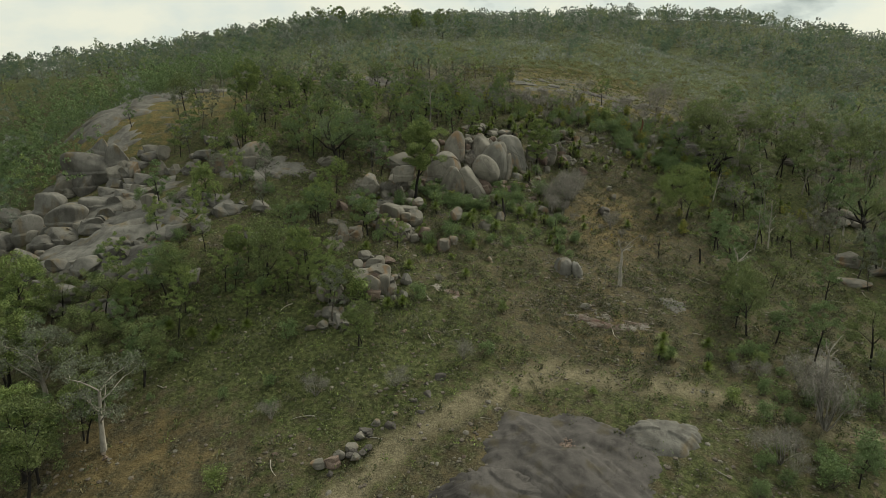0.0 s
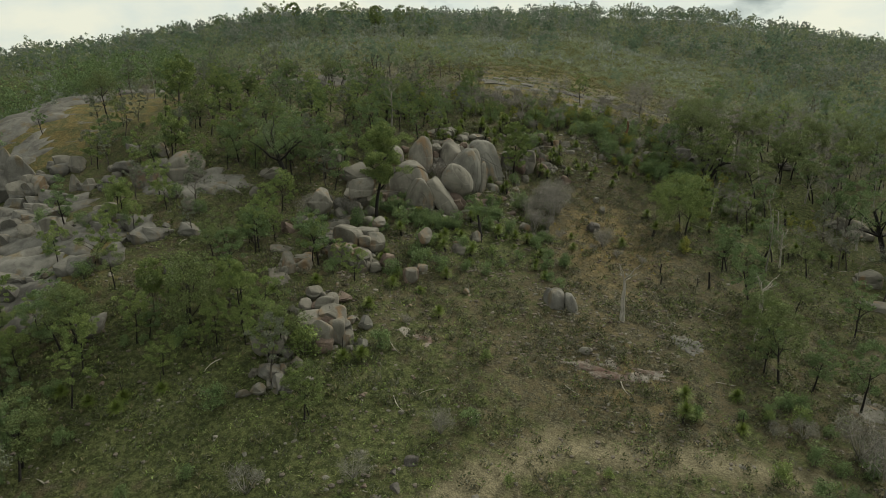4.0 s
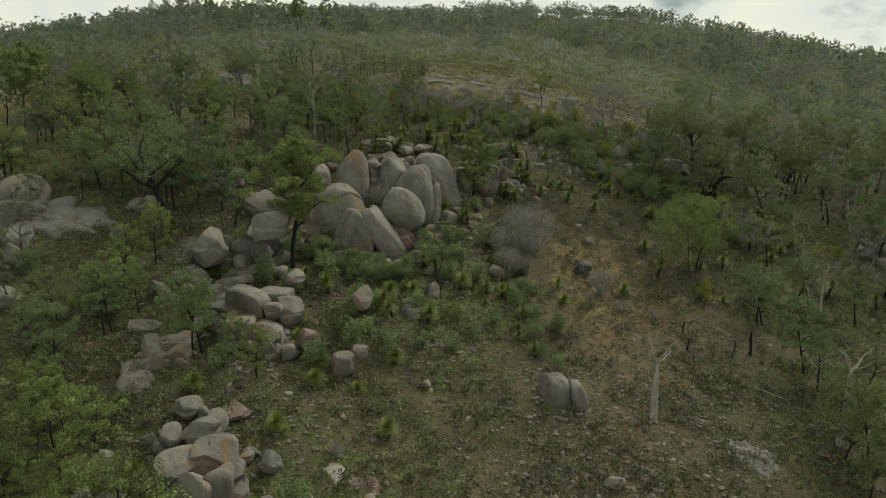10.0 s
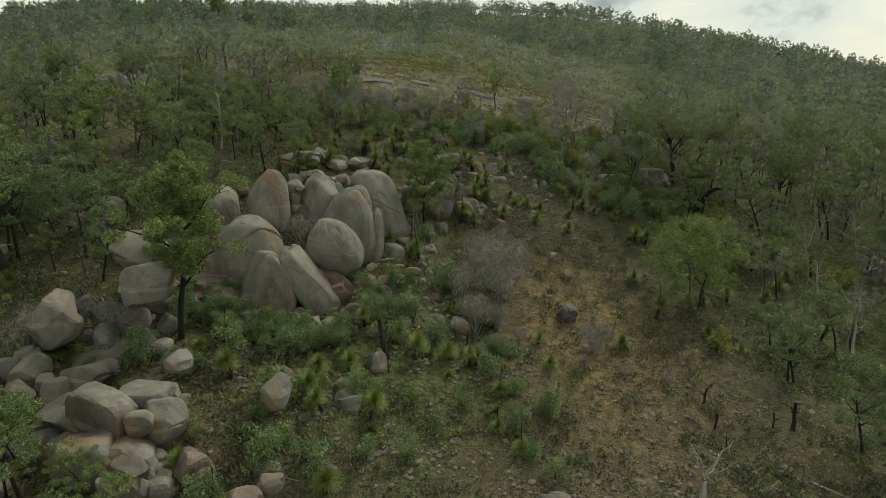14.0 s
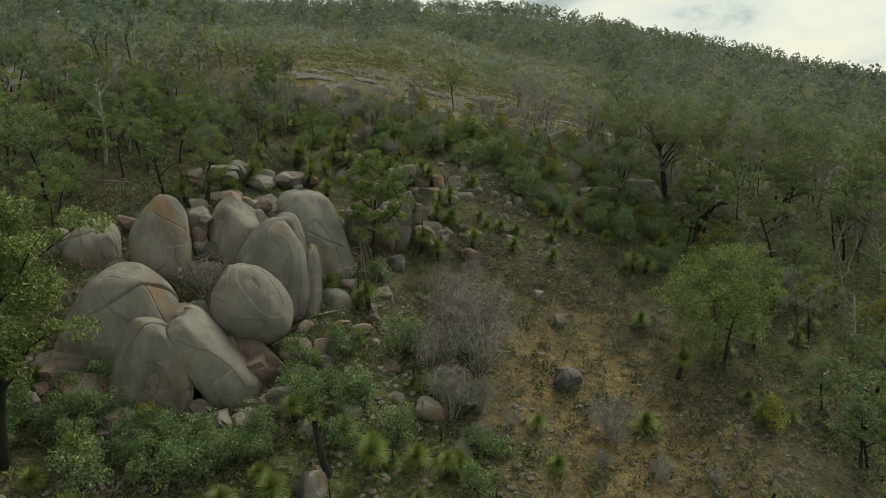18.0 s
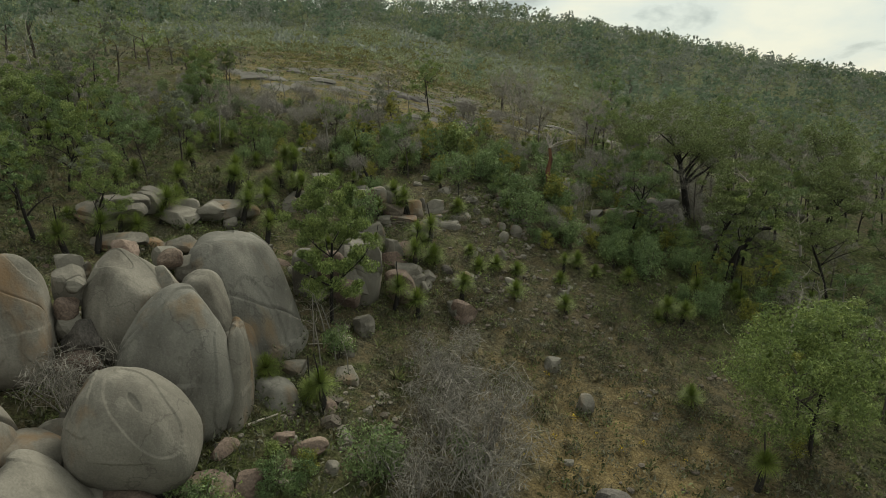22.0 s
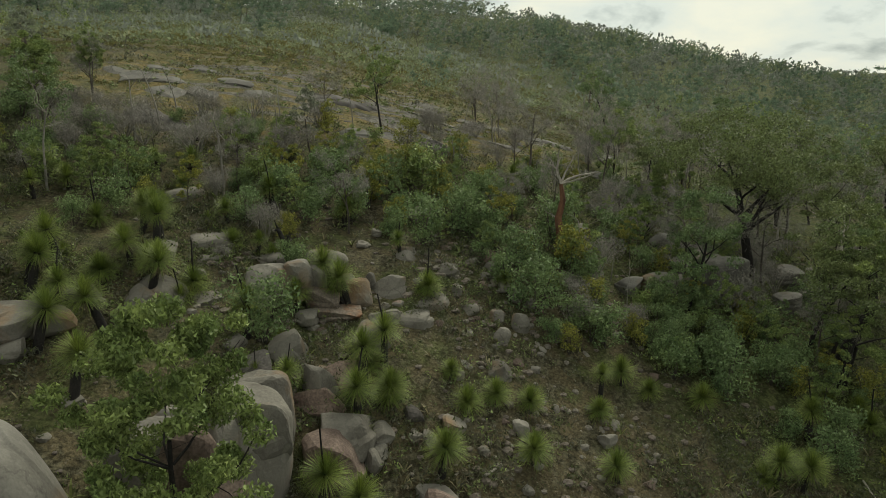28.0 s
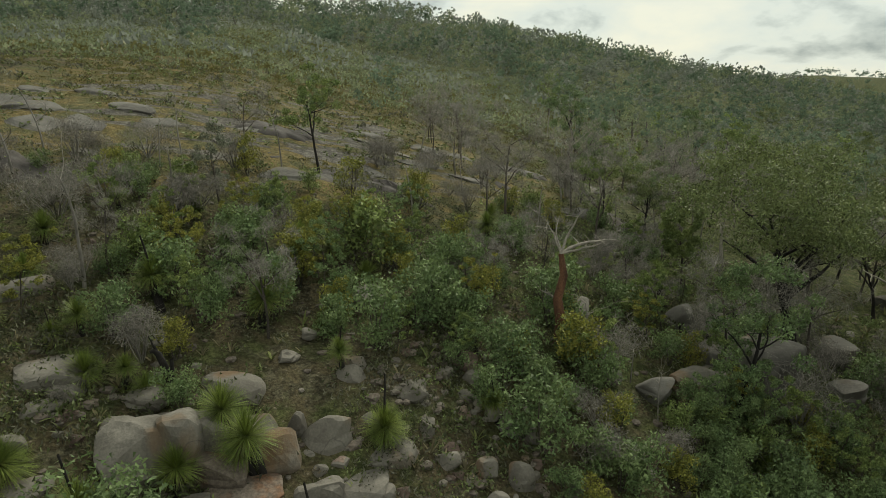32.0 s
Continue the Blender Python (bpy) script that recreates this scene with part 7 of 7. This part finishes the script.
for i in range(50):
    x, y = rng.uniform(-22, 14), rng.uniform(113, 136)
    p, own = rng.choice(GRASS_TREES)
    stand(p, x, y, rng.uniform(0, 360), rng.uniform(0.6, 1.0))
for i in range(46):
    x, y = rng.uniform(10, 34), rng.uniform(118, 150)
    p, own = rng.choice(POLES + TWIGGY)
    stand(p, x, y, rng.uniform(0, 360), rng.uniform(0.6, 1.1))
for i in range(40):
    x, y = rng.uniform(-70, 30), rng.uniform(120, 142)
    p, own = rng.choice(POLES + TWIGGY)
    stand(p, x, y, rng.uniform(0, 360), rng.uniform(0.6, 1.2))
for i in range(34):
    x, y = rng.uniform(-32, 2), rng.uniform(132, 142)
    p, own = rng.choice(TWIGGY + TWIGGY + POLES)
    stand(p, x, y, rng.uniform(0, 360), rng.uniform(0.7, 1.3))
for i in range(60):
    x, y = rng.choice(((rng.uniform(24, 62), rng.uniform(92, 175)), (rng.uniform(24, 62), rng.uniform(92, 175)), (rng.uniform(-70, -24), rng.uniform(98, 150))))
    stand(rng.choice(POLES)[0], x, y, rng.uniform(0, 360), rng.uniform(0.9, 1.7))
for i in range(16):
    x, y = rng.uniform(-64, -37), rng.uniform(36, 64)
    p, own = rng.choice(OLIVE + PALE + DARK)
    stand(p, x, y, rng.uniform(0, 360), rng.uniform(0.6, 1.0))
for i in range(58):  # slender young trees on the slope west of the great pile
    x, y = rng.uniform(-56, -21), rng.uniform(56, 122)
    if y > 80 and x > -24 - 0.12 * (y - 80):
        x -= 7
    p, own = rng.choice(PALE + MID[:4])
    far_trees.append((p, x, y, rng.uniform(0, 360), rng.uniform(0.45, 0.8)))
slope = random.Random(62)
for i in range(80):  # blackened slim trees thick on the slope above the western outcrop
    x, y = slope.uniform(-62, -22), slope.uniform(96, 140)
    p, own = slope.choice(PALE + DARK + MID[:3])
    far_trees.append((p, x, y, slope.uniform(0, 360), slope.uniform(0.4, 0.78)))
for i in range(36):  # bushes at the foot of the slope east of the track
    x, y = slope.uniform(15, 32), slope.uniform(44, 66)
    p, own = slope.choice(SHRUB_GREEN + SHRUB_DARK + TWIGGY[:1])
    stand(p, x, y, slope.uniform(0, 360), slope.uniform(0.45, 1.0))
for i in range(26):
    x, y = rng.uniform(-34, -12), rng.uniform(112, 134)
    p, own = rng.choice(PALE + MID)
    stand(p, x, y, rng.uniform(0, 360), rng.uniform(0.4, 0.7))
for i in range(64):
    x, y = rng.uniform(17, 58), rng.uniform(96, 160)
    if x < 44 - 0.2 * y:
        continue
    p, own = rng.choice(GREYTOP)
    stand(p, x, y, rng.uniform(0, 360), rng.uniform(0.5, 1.0))
for i in range(26):
    x, y = rng.uniform(-66, 24), rng.uniform(124, 142)
    p, own = rng.choice(GREYTOP)
    far_trees.append((p, x, y, rng.uniform(0, 360), rng.uniform(0.35, 0.7)))
for i in range(20):
    x, y = rng.uniform(22, 56), rng.uniform(92, 150)
    stand(rng.choice(WHITE)[0], x, y, rng.uniform(0, 360), rng.uniform(0.7, 1.3))
for i in range(46):
    x, y = rng.uniform(16, 40), rng.uniform(92, 122)
    p, own = rng.choice(SHRUB_GREEN + SHRUB_YELLOW + GRASS_TREES)
    stand(p, x, y, rng.uniform(0, 360), rng.uniform(0.6, 1.1))
for i in range(18):  # tall trees along the skyline
    x, y = rng.uniform(-130, -30), rng.uniform(282, 318)
    p, own = rng.choice(OLIVE + DARK + MID)
    far_trees.append((p, x, y, rng.uniform(0, 360), rng.uniform(0.9, 1.6)))
woodland(far_trees, "open eucalypt wood of blackened slim trees on the slopes")
woodland(far_shrubs, "green leafy shrubs thick on the slope", "scrub")
# the first of each kind stand in the wood behind the start
home = random.Random(77)
for protos in (TALL, PALE, DARK, OLIVE, COLUMN, ROUND, SPREAD, BURNT, SHRUB_DARK, SHRUB_GREEN, SHRUB_YELLOW, TWIGGY, MID, GRASS_TREES, STUMPS, POLES, GREYTOP, WHITE, SAPLING):
    for p, own in protos:
        x, y = home.uniform(40, 95), home.uniform(60, 110)
        p.matrix_basis = pose(x, y, height(x, y))


# ---- what nobody could count ----
def scatter(n, seed, box, keep):
    """Random places in a box, kept with the likelihood that keep gives."""
    rs_ = np.random.RandomState(seed)
    x, y = rs_.uniform(box[0], box[1], n), rs_.uniform(box[2], box[3], n)
    ok = rs_.random_sample(n) < keep(x, y)
    return x[ok], y[ok], rs_


def stuff(name, arrays, mat, places, sizes, label, category, sink=0.0, stretch=None):
    x, y, rs_ = places
    sz = rs_.uniform(*sizes, len(x))
    st = None if stretch is None else rs_.uniform(*stretch, len(x))
    co = copies(arrays, x, y, heights(x, y) - sink * sz, sz, rs_.uniform(0, 6.28, len(x)), st)
    return tagged(new(name, mesh_of(name, *co, mat)), label, category, kind="stuff")


def outer_woods(x, y):
    w = np.where((x < -75) | (x > 60) | (y > 148), 1.0, 0.0) * np.where((x > -14) & (x < 34) & (y > 137) & (y < 188), 0.03, 1.0)
    w = w * np.where((x > -60) & (x < 50) & (y > 165), 0.06, 1.0)
    return w * np.where((x < -50) & (x > -92) & (y > 100) & (y < 135), 0.15, 1.0) * np.where(x > 20, 1.0, 0.8)


# all but the last of these woods have distance haze in the leaf colour
for seed, mat, n, lab in ((106, HAZED_DARK, 560, "dark eucalypts on the outer slopes"), (107, HAZED_OLIVE, 440, "olive eucalypts on the outer slopes"), (108, HAZED_GREY, 400, "grey-green eucalypts on the outer slopes, paled by haze tint"), (109, LEAF, 340, "green eucalypts on the outer slopes")):
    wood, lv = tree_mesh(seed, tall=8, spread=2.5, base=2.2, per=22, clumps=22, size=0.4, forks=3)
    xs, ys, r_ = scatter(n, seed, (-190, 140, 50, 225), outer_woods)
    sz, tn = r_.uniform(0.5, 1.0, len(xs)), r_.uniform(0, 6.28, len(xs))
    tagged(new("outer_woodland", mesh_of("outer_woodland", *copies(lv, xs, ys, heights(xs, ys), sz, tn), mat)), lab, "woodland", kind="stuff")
    xs, ys, sz, tn = xs[::3], ys[::3], sz[::3], tn[::3]
    tagged(new("outer_trunks", mesh_of("outer_trunks", *copies(wood, xs, ys, heights(xs, ys), sz, tn), BARK)), "dark trunks of the outer woodland", "trunks", kind="stuff")


wood, lv = tree_mesh(110, tall=8, spread=2.6, base=2.2, per=22, clumps=20, size=0.42, forks=3)
xs, ys, r_ = scatter(520, 131, (-150, -74, 62, 180), lambda x, y: np.clip(1.0 - 0.85 * spot(x, y, -76, 112, 16, 24), 0, 1))
tagged(new("outer_woodland", mesh_of("outer_woodland", *copies(lv, xs, ys, heights(xs, ys), r_.uniform(0.55, 1.05, len(xs)), r_.uniform(0, 6.28, len(xs))), LEAF_DARK)), "dark woodland on the western flank", "woodland", kind="stuff")


def dome(x, y):
    return ((x > -14) & (x < 36) & (y > 139) & (y < 188)).astype(float)


def in_sight(x, y):
    """Where the far slopes can be seen from the walk at all."""
    return ((x > -0.97 * y - 20) & (x < 1.42 * (y - 100) + 30)).astype(float)


def woods(x, y):
    thin = 0.4 + 0.6 * np.clip((lumps(x, y, 45, 8) + 0.4), 0, 1)
    strip = spot(x, y, 0, 228, 105, 78)
    return np.clip(thin - 1.7 * strip, 0.03, 1) * (1 - 0.97 * dome(x, y)) * in_sight(x, y)


# ridge trees: the haze of the air is put into their leaf colours
for seed, mat, n, spread, lab in ((101, HAZED_DARK, 2.6, 2.5, "dark open eucalypt woodland covering the far ridge"), (102, HAZED_OLIVE, 1.7, 2.8, "olive eucalypt woodland covering the far ridge"),
                                  (103, HAZED_GREY, 2.3, 2.3, "grey-leaved scrub woodland covering the far ridge, paled by haze tint")):
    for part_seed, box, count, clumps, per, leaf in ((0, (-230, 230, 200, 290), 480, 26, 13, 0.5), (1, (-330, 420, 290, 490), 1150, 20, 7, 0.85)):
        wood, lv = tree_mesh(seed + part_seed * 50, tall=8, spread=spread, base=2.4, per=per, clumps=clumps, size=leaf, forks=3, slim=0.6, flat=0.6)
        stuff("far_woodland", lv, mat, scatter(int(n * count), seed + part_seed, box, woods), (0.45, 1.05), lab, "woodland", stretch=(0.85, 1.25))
wood, lv = tree_mesh(104, tall=8, spread=2.4, base=3, per=2, clumps=8, size=0.8, forks=3, thick=0.02)
stuff("far_trunks", wood, BARK, scatter(900, 104, (-220, 300, 195, 400), woods), (0.45, 0.75), "dark trunks of the far woodland", "trunks")
wood, lv = tree_mesh(105, tall=11, spread=3.2, base=3.0, per=2, clumps=20, size=2.4, forks=4)
# the hill's haze is part of its leaf colour
stuff("far_woodland", lv, HAZED_DARK, scatter(1500, 105, (1000, 2400, 1000, 1650), lambda x, y: 0.9 + 0 * x), (0.9, 2.0), "forest on the distant hill, haze tint in its leaves", "woodland")


def heath_at(x, y):
    near = 0.35 + 0.65 * np.clip((y - 50) / 14, 0, 1)
    return near * np.clip(0.55 + 0.6 * lumps(x, y, 3.5, 9), 0.05, 1) * (1 - 0.75 * rock_at(x, y)) * (1 - 0.55 * spot(x, y, 3, 46, 11, 9))


def clump(seed, n, wide, tall, size, slim):
    return leaves(np.random.RandomState(seed), [(0, 0, tall * 0.45)], [(wide, wide, tall * 0.6)], n, size, slim, hang=-0.6)


OUTER = (-120, 110, 36, 330)
LOWER, BENCH = (-46, 36, 38, 100), (-30, 32, 100, 142)
for box, count, fine, more in ((LOWER, 1.2, 0.22, 18), (BENCH, 1.05, 0.15, 28)):
    stuff("low_heath", clump(1, more, 0.42, 0.42, fine, 0.35), HEATH_GREY, scatter(int(9500 * count), 111, box, heath_at), (0.5, 1.3), "low dry grey heath over the slope", "heath")
    stuff("low_heath", clump(2, more, 0.45, 0.5, fine, 0.45), HEATH_DARK, scatter(int(6500 * count), 112, box, heath_at), (0.5, 1.3), "low dark green heath bushes over the slope", "heath")
    stuff("low_heath", clump(3, more, 0.4, 0.4, fine, 0.45), LEAF_OLIVE, scatter(int(8000 * count), 113, box, lambda x, y: heath_at(x, y) * np.clip(green_at(x, y) * 1.5, 0.1, 1)), (0.5, 1.3), "low olive heath bushes over the slope", "heath")
    stuff("low_heath", clump(4, more, 0.5, 0.5, fine, 0.45), LEAF, scatter(int(5500 * count), 114, box, lambda x, y: heath_at(x, y) * np.clip(green_at(x, y) * 2.2 - 0.5, 0, 1)), (0.5, 1.3), "bright green low bushes among the rocks", "heath")
stuff("dome_heath", clump(5, 12, 0.5, 0.35, 0.3, 0.4), LEAF_OLIVE, scatter(2600, 109, (-24, 40, 144, 192), lambda x, y: 0.8 + 0 * x), (0.4, 1.1), "cushions of olive moss and heath on the dome", "heath")
stuff("dome_heath", clump(13, 16, 0.5, 0.14, 0.15, 0.5), MOSS, scatter(9000, 141, (-24, 40, 140, 178), lambda x, y: np.clip(lumps(x, y * 1.6, 3.2, 51) * 1.6 + (y - 150) / 22, 0, 1)), (0.5, 1.4), "ochre moss in patches on the dome", "moss")
stuff("dome_heath", clump(6, 12, 0.5, 0.4, 0.3, 0.4), HEATH_GREY, scatter(900, 110, (-30, 45, 150, 205), lambda x, y: 0.8 + 0 * x), (0.5, 1.5), "grey heath on the crown of the dome", "heath")
# the grey and olive scrub carries the same haze tint in its colour
stuff("hill_scrub", clump(8, 16, 0.9, 0.8, 0.4, 0.4), HAZED_GREY, scatter(5200, 118, OUTER, lambda x, y: np.clip((np.abs(x) - 30) / 20 + (y - 165) / 20, 0, 0.75)), (0.6, 1.8), "low grey scrub on the outer slopes, paled by haze tint", "scrub")
stuff("hill_scrub", clump(9, 16, 0.9, 0.9, 0.4, 0.4), HAZED_OLIVE, scatter(5200, 119, OUTER, lambda x, y: np.clip((np.abs(x) - 30) / 20 + (y - 175) / 20, 0, 0.75)), (0.6, 1.8), "low olive scrub on the outer slopes", "scrub")
stuff("hill_scrub", clump(11, 18, 1.0, 0.6, 0.35, 0.5), HAZED_OLIVE, scatter(5200, 132, (-60, 75, 172, 265), lambda x, y: 0.75 + 0 * x), (0.6, 1.7), "olive heath above the dome", "scrub")
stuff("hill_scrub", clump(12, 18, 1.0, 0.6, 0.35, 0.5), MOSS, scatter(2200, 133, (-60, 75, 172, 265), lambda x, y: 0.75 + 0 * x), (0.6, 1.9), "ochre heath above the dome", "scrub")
stuff("hill_scrub", clump(10, 14, 1.3, 1.0, 0.7, 0.6), HAZED_GREY, scatter(5200, 120, (-260, 330, 200, 470), lambda x, y: 0.6 + 0 * x), (0.7, 2.0), "grey scrub under the far trees, paled by haze tint", "scrub")
def clearing(x, y):
    return np.clip(1.6 * spot(x, y, 9, 101, 13, 20, 12), 0, 1) * np.clip(0.6 + 0.7 * lumps(x, y, 2.2, 61), 0.05, 1)


stuff("low_heath", clump(21, 34, 0.36, 0.4, 0.13, 0.3), DRY_BUSH, scatter(2200, 151, (-6, 24, 80, 122), clearing), (0.5, 1.3), "low dry brown bushes in the clearing", "heath")
stuff("low_heath", clump(22, 34, 0.4, 0.45, 0.13, 0.3), HEATH_GREY, scatter(1500, 152, (-6, 24, 80, 122), clearing), (0.5, 1.3), "low grey bushes in the clearing", "heath")
stuff("pale_stones", rock_arrays(96, (1, 0.8, 0.65), 2, square=3.6, cuts=9, depth=0.62), PALEROCK, scatter(150, 153, (-6.5, -1.5, 92, 104), lambda x, y: 0.75 + 0 * x), (0.1, 0.32), "pale broken stones below the largest boulder", "stones", 0.2)
stuff("flowering_heath", clump(5, 16, 0.3, 0.3, 0.12, 0.6), FLOWER, scatter(420, 115, (-8, 20, 84, 106), lambda x, y: 0.5 * spot(x, y, 8, 95, 9, 12)), (0.4, 0.9), "small yellow-flowering bushes in the clearing", "flowers")
stuff("grass_tufts", blades(np.random.RandomState(6), 5, 0.5, 0.03, 0.5, 1.5, (0, 0, 0), 0.3), GRASS, scatter(9000, 116, (-50, 40, 38, 135), heath_at), (0.6, 1.4), "dry grass tufts on the slope", "grass")
stuff("grass_tufts", blades(np.random.RandomState(7), 5, 0.55, 0.03, 0.5, 1.5, (0, 0, 0), 0.3), GRASS_GREEN, scatter(8000, 117, (-50, 40, 38, 135), lambda x, y: heath_at(x, y) * np.clip(green_at(x, y) * 1.6, 0.1, 1)), (0.6, 1.5), "green grass tufts on the slope", "grass")


x_, y_, r_ = scatter(70, 128, (-18, 34, 138, 154), lambda x, y: np.clip(rock_at(x, y) * 1.2, 0, 0.8))
for k in range(len(x_)):
    flake = rock_arrays(300 + k, (1.3, 0.8, 0.2), 3, square=3.0, cuts=8, depth=0.7)
    size, turn = r_.uniform(0.5, 1.3, 1), r_.uniform(-0.7, 0.2, 1)
    co_, fa_ = copies(flake, x_[k:k + 1], y_[k:k + 1], heights(x_[k:k + 1], y_[k:k + 1]), size, turn, follow=True)
    tagged(new("rock_ledge", mesh_of("rock_ledge", co_, fa_, SLAB)), "flake of bare grey rock breaking out of the dome", "rock", "rock flakes on the dome")


def stony(x, y):
    s = 0.16 + 0.8 * spot(x, y, 4, 117, 12, 11) + 0.6 * spot(x, y, 9, 119, 3.5, 8, 15) + 0.35 * spot(x, y, 6, 80, 14, 22) + 0.6 * spot(x, y, -10, 88, 9, 12) + 0.6 * spot(x, y, -20, 74, 11, 16) + 0.3 * spot(x, y, 7, 68, 10, 8)
    return np.clip(s * np.clip(0.6 + lumps(x, y, 4, 11), 0.1, 1.4), 0, 1)


STONY = (-55, 40, 38, 140)
stuff("loose_stones", rock_arrays(91, (1, 0.85, 0.6), 1, rough=0.1), ROCK, scatter(22000, 121, STONY, stony), (0.07, 0.24), "loose grey and brown stones on the slope", "stones")
stuff("loose_stones", rock_arrays(92, (1, 0.8, 0.65), 1, rough=0.1), PALEROCK, scatter(14000, 122, STONY, stony), (0.06, 0.2), "pale loose stones on the slope", "stones")
stuff("loose_rocks", rock_arrays(93, (1, 0.8, 0.7), 2, rough=0.08, square=3.6, cuts=10, depth=0.62), GRANITE, scatter(4500, 123, STONY, stony), (0.12, 0.36), "rounded loose rocks on the slope", "stones", 0.25)
stuff("loose_rocks", rock_arrays(94, (1, 0.75, 0.75), 2, rough=0.08, square=3.6, cuts=10, depth=0.62), REDROCK, scatter(2200, 124, STONY, stony), (0.12, 0.36), "reddish loose rocks on the slope", "stones", 0.25)
stuff("outcrop_rubble", rock_arrays(95, (1, 0.85, 0.75), 3, cuts=9, depth=0.66, square=3.2), SLAB, scatter(420, 126, (-74, -34, 56, 104), lambda x, y: np.clip(1.3 * (spot(x, y, -52, 74, 17, 16) + spot(x, y, -62, 90, 12, 14)) * (0.6 + lumps(x, y, 5, 31)), 0, 1)), (0.5, 1.9), "dark grey broken blocks of the outcrop", "rocks", -0.15)
fallen = limb(random.Random(3), (0, 0, 0.05), (1, 0.2, 0.05), 1.8, 0.05, 0.2, 4)
stuff("fallen_branches", tube(*fallen, 5), DEADWOOD, scatter(420, 125, STONY, lambda x, y: 0.4 + 0 * x), (0.4, 1.3), "bleached fallen branches on the slope", "branches")
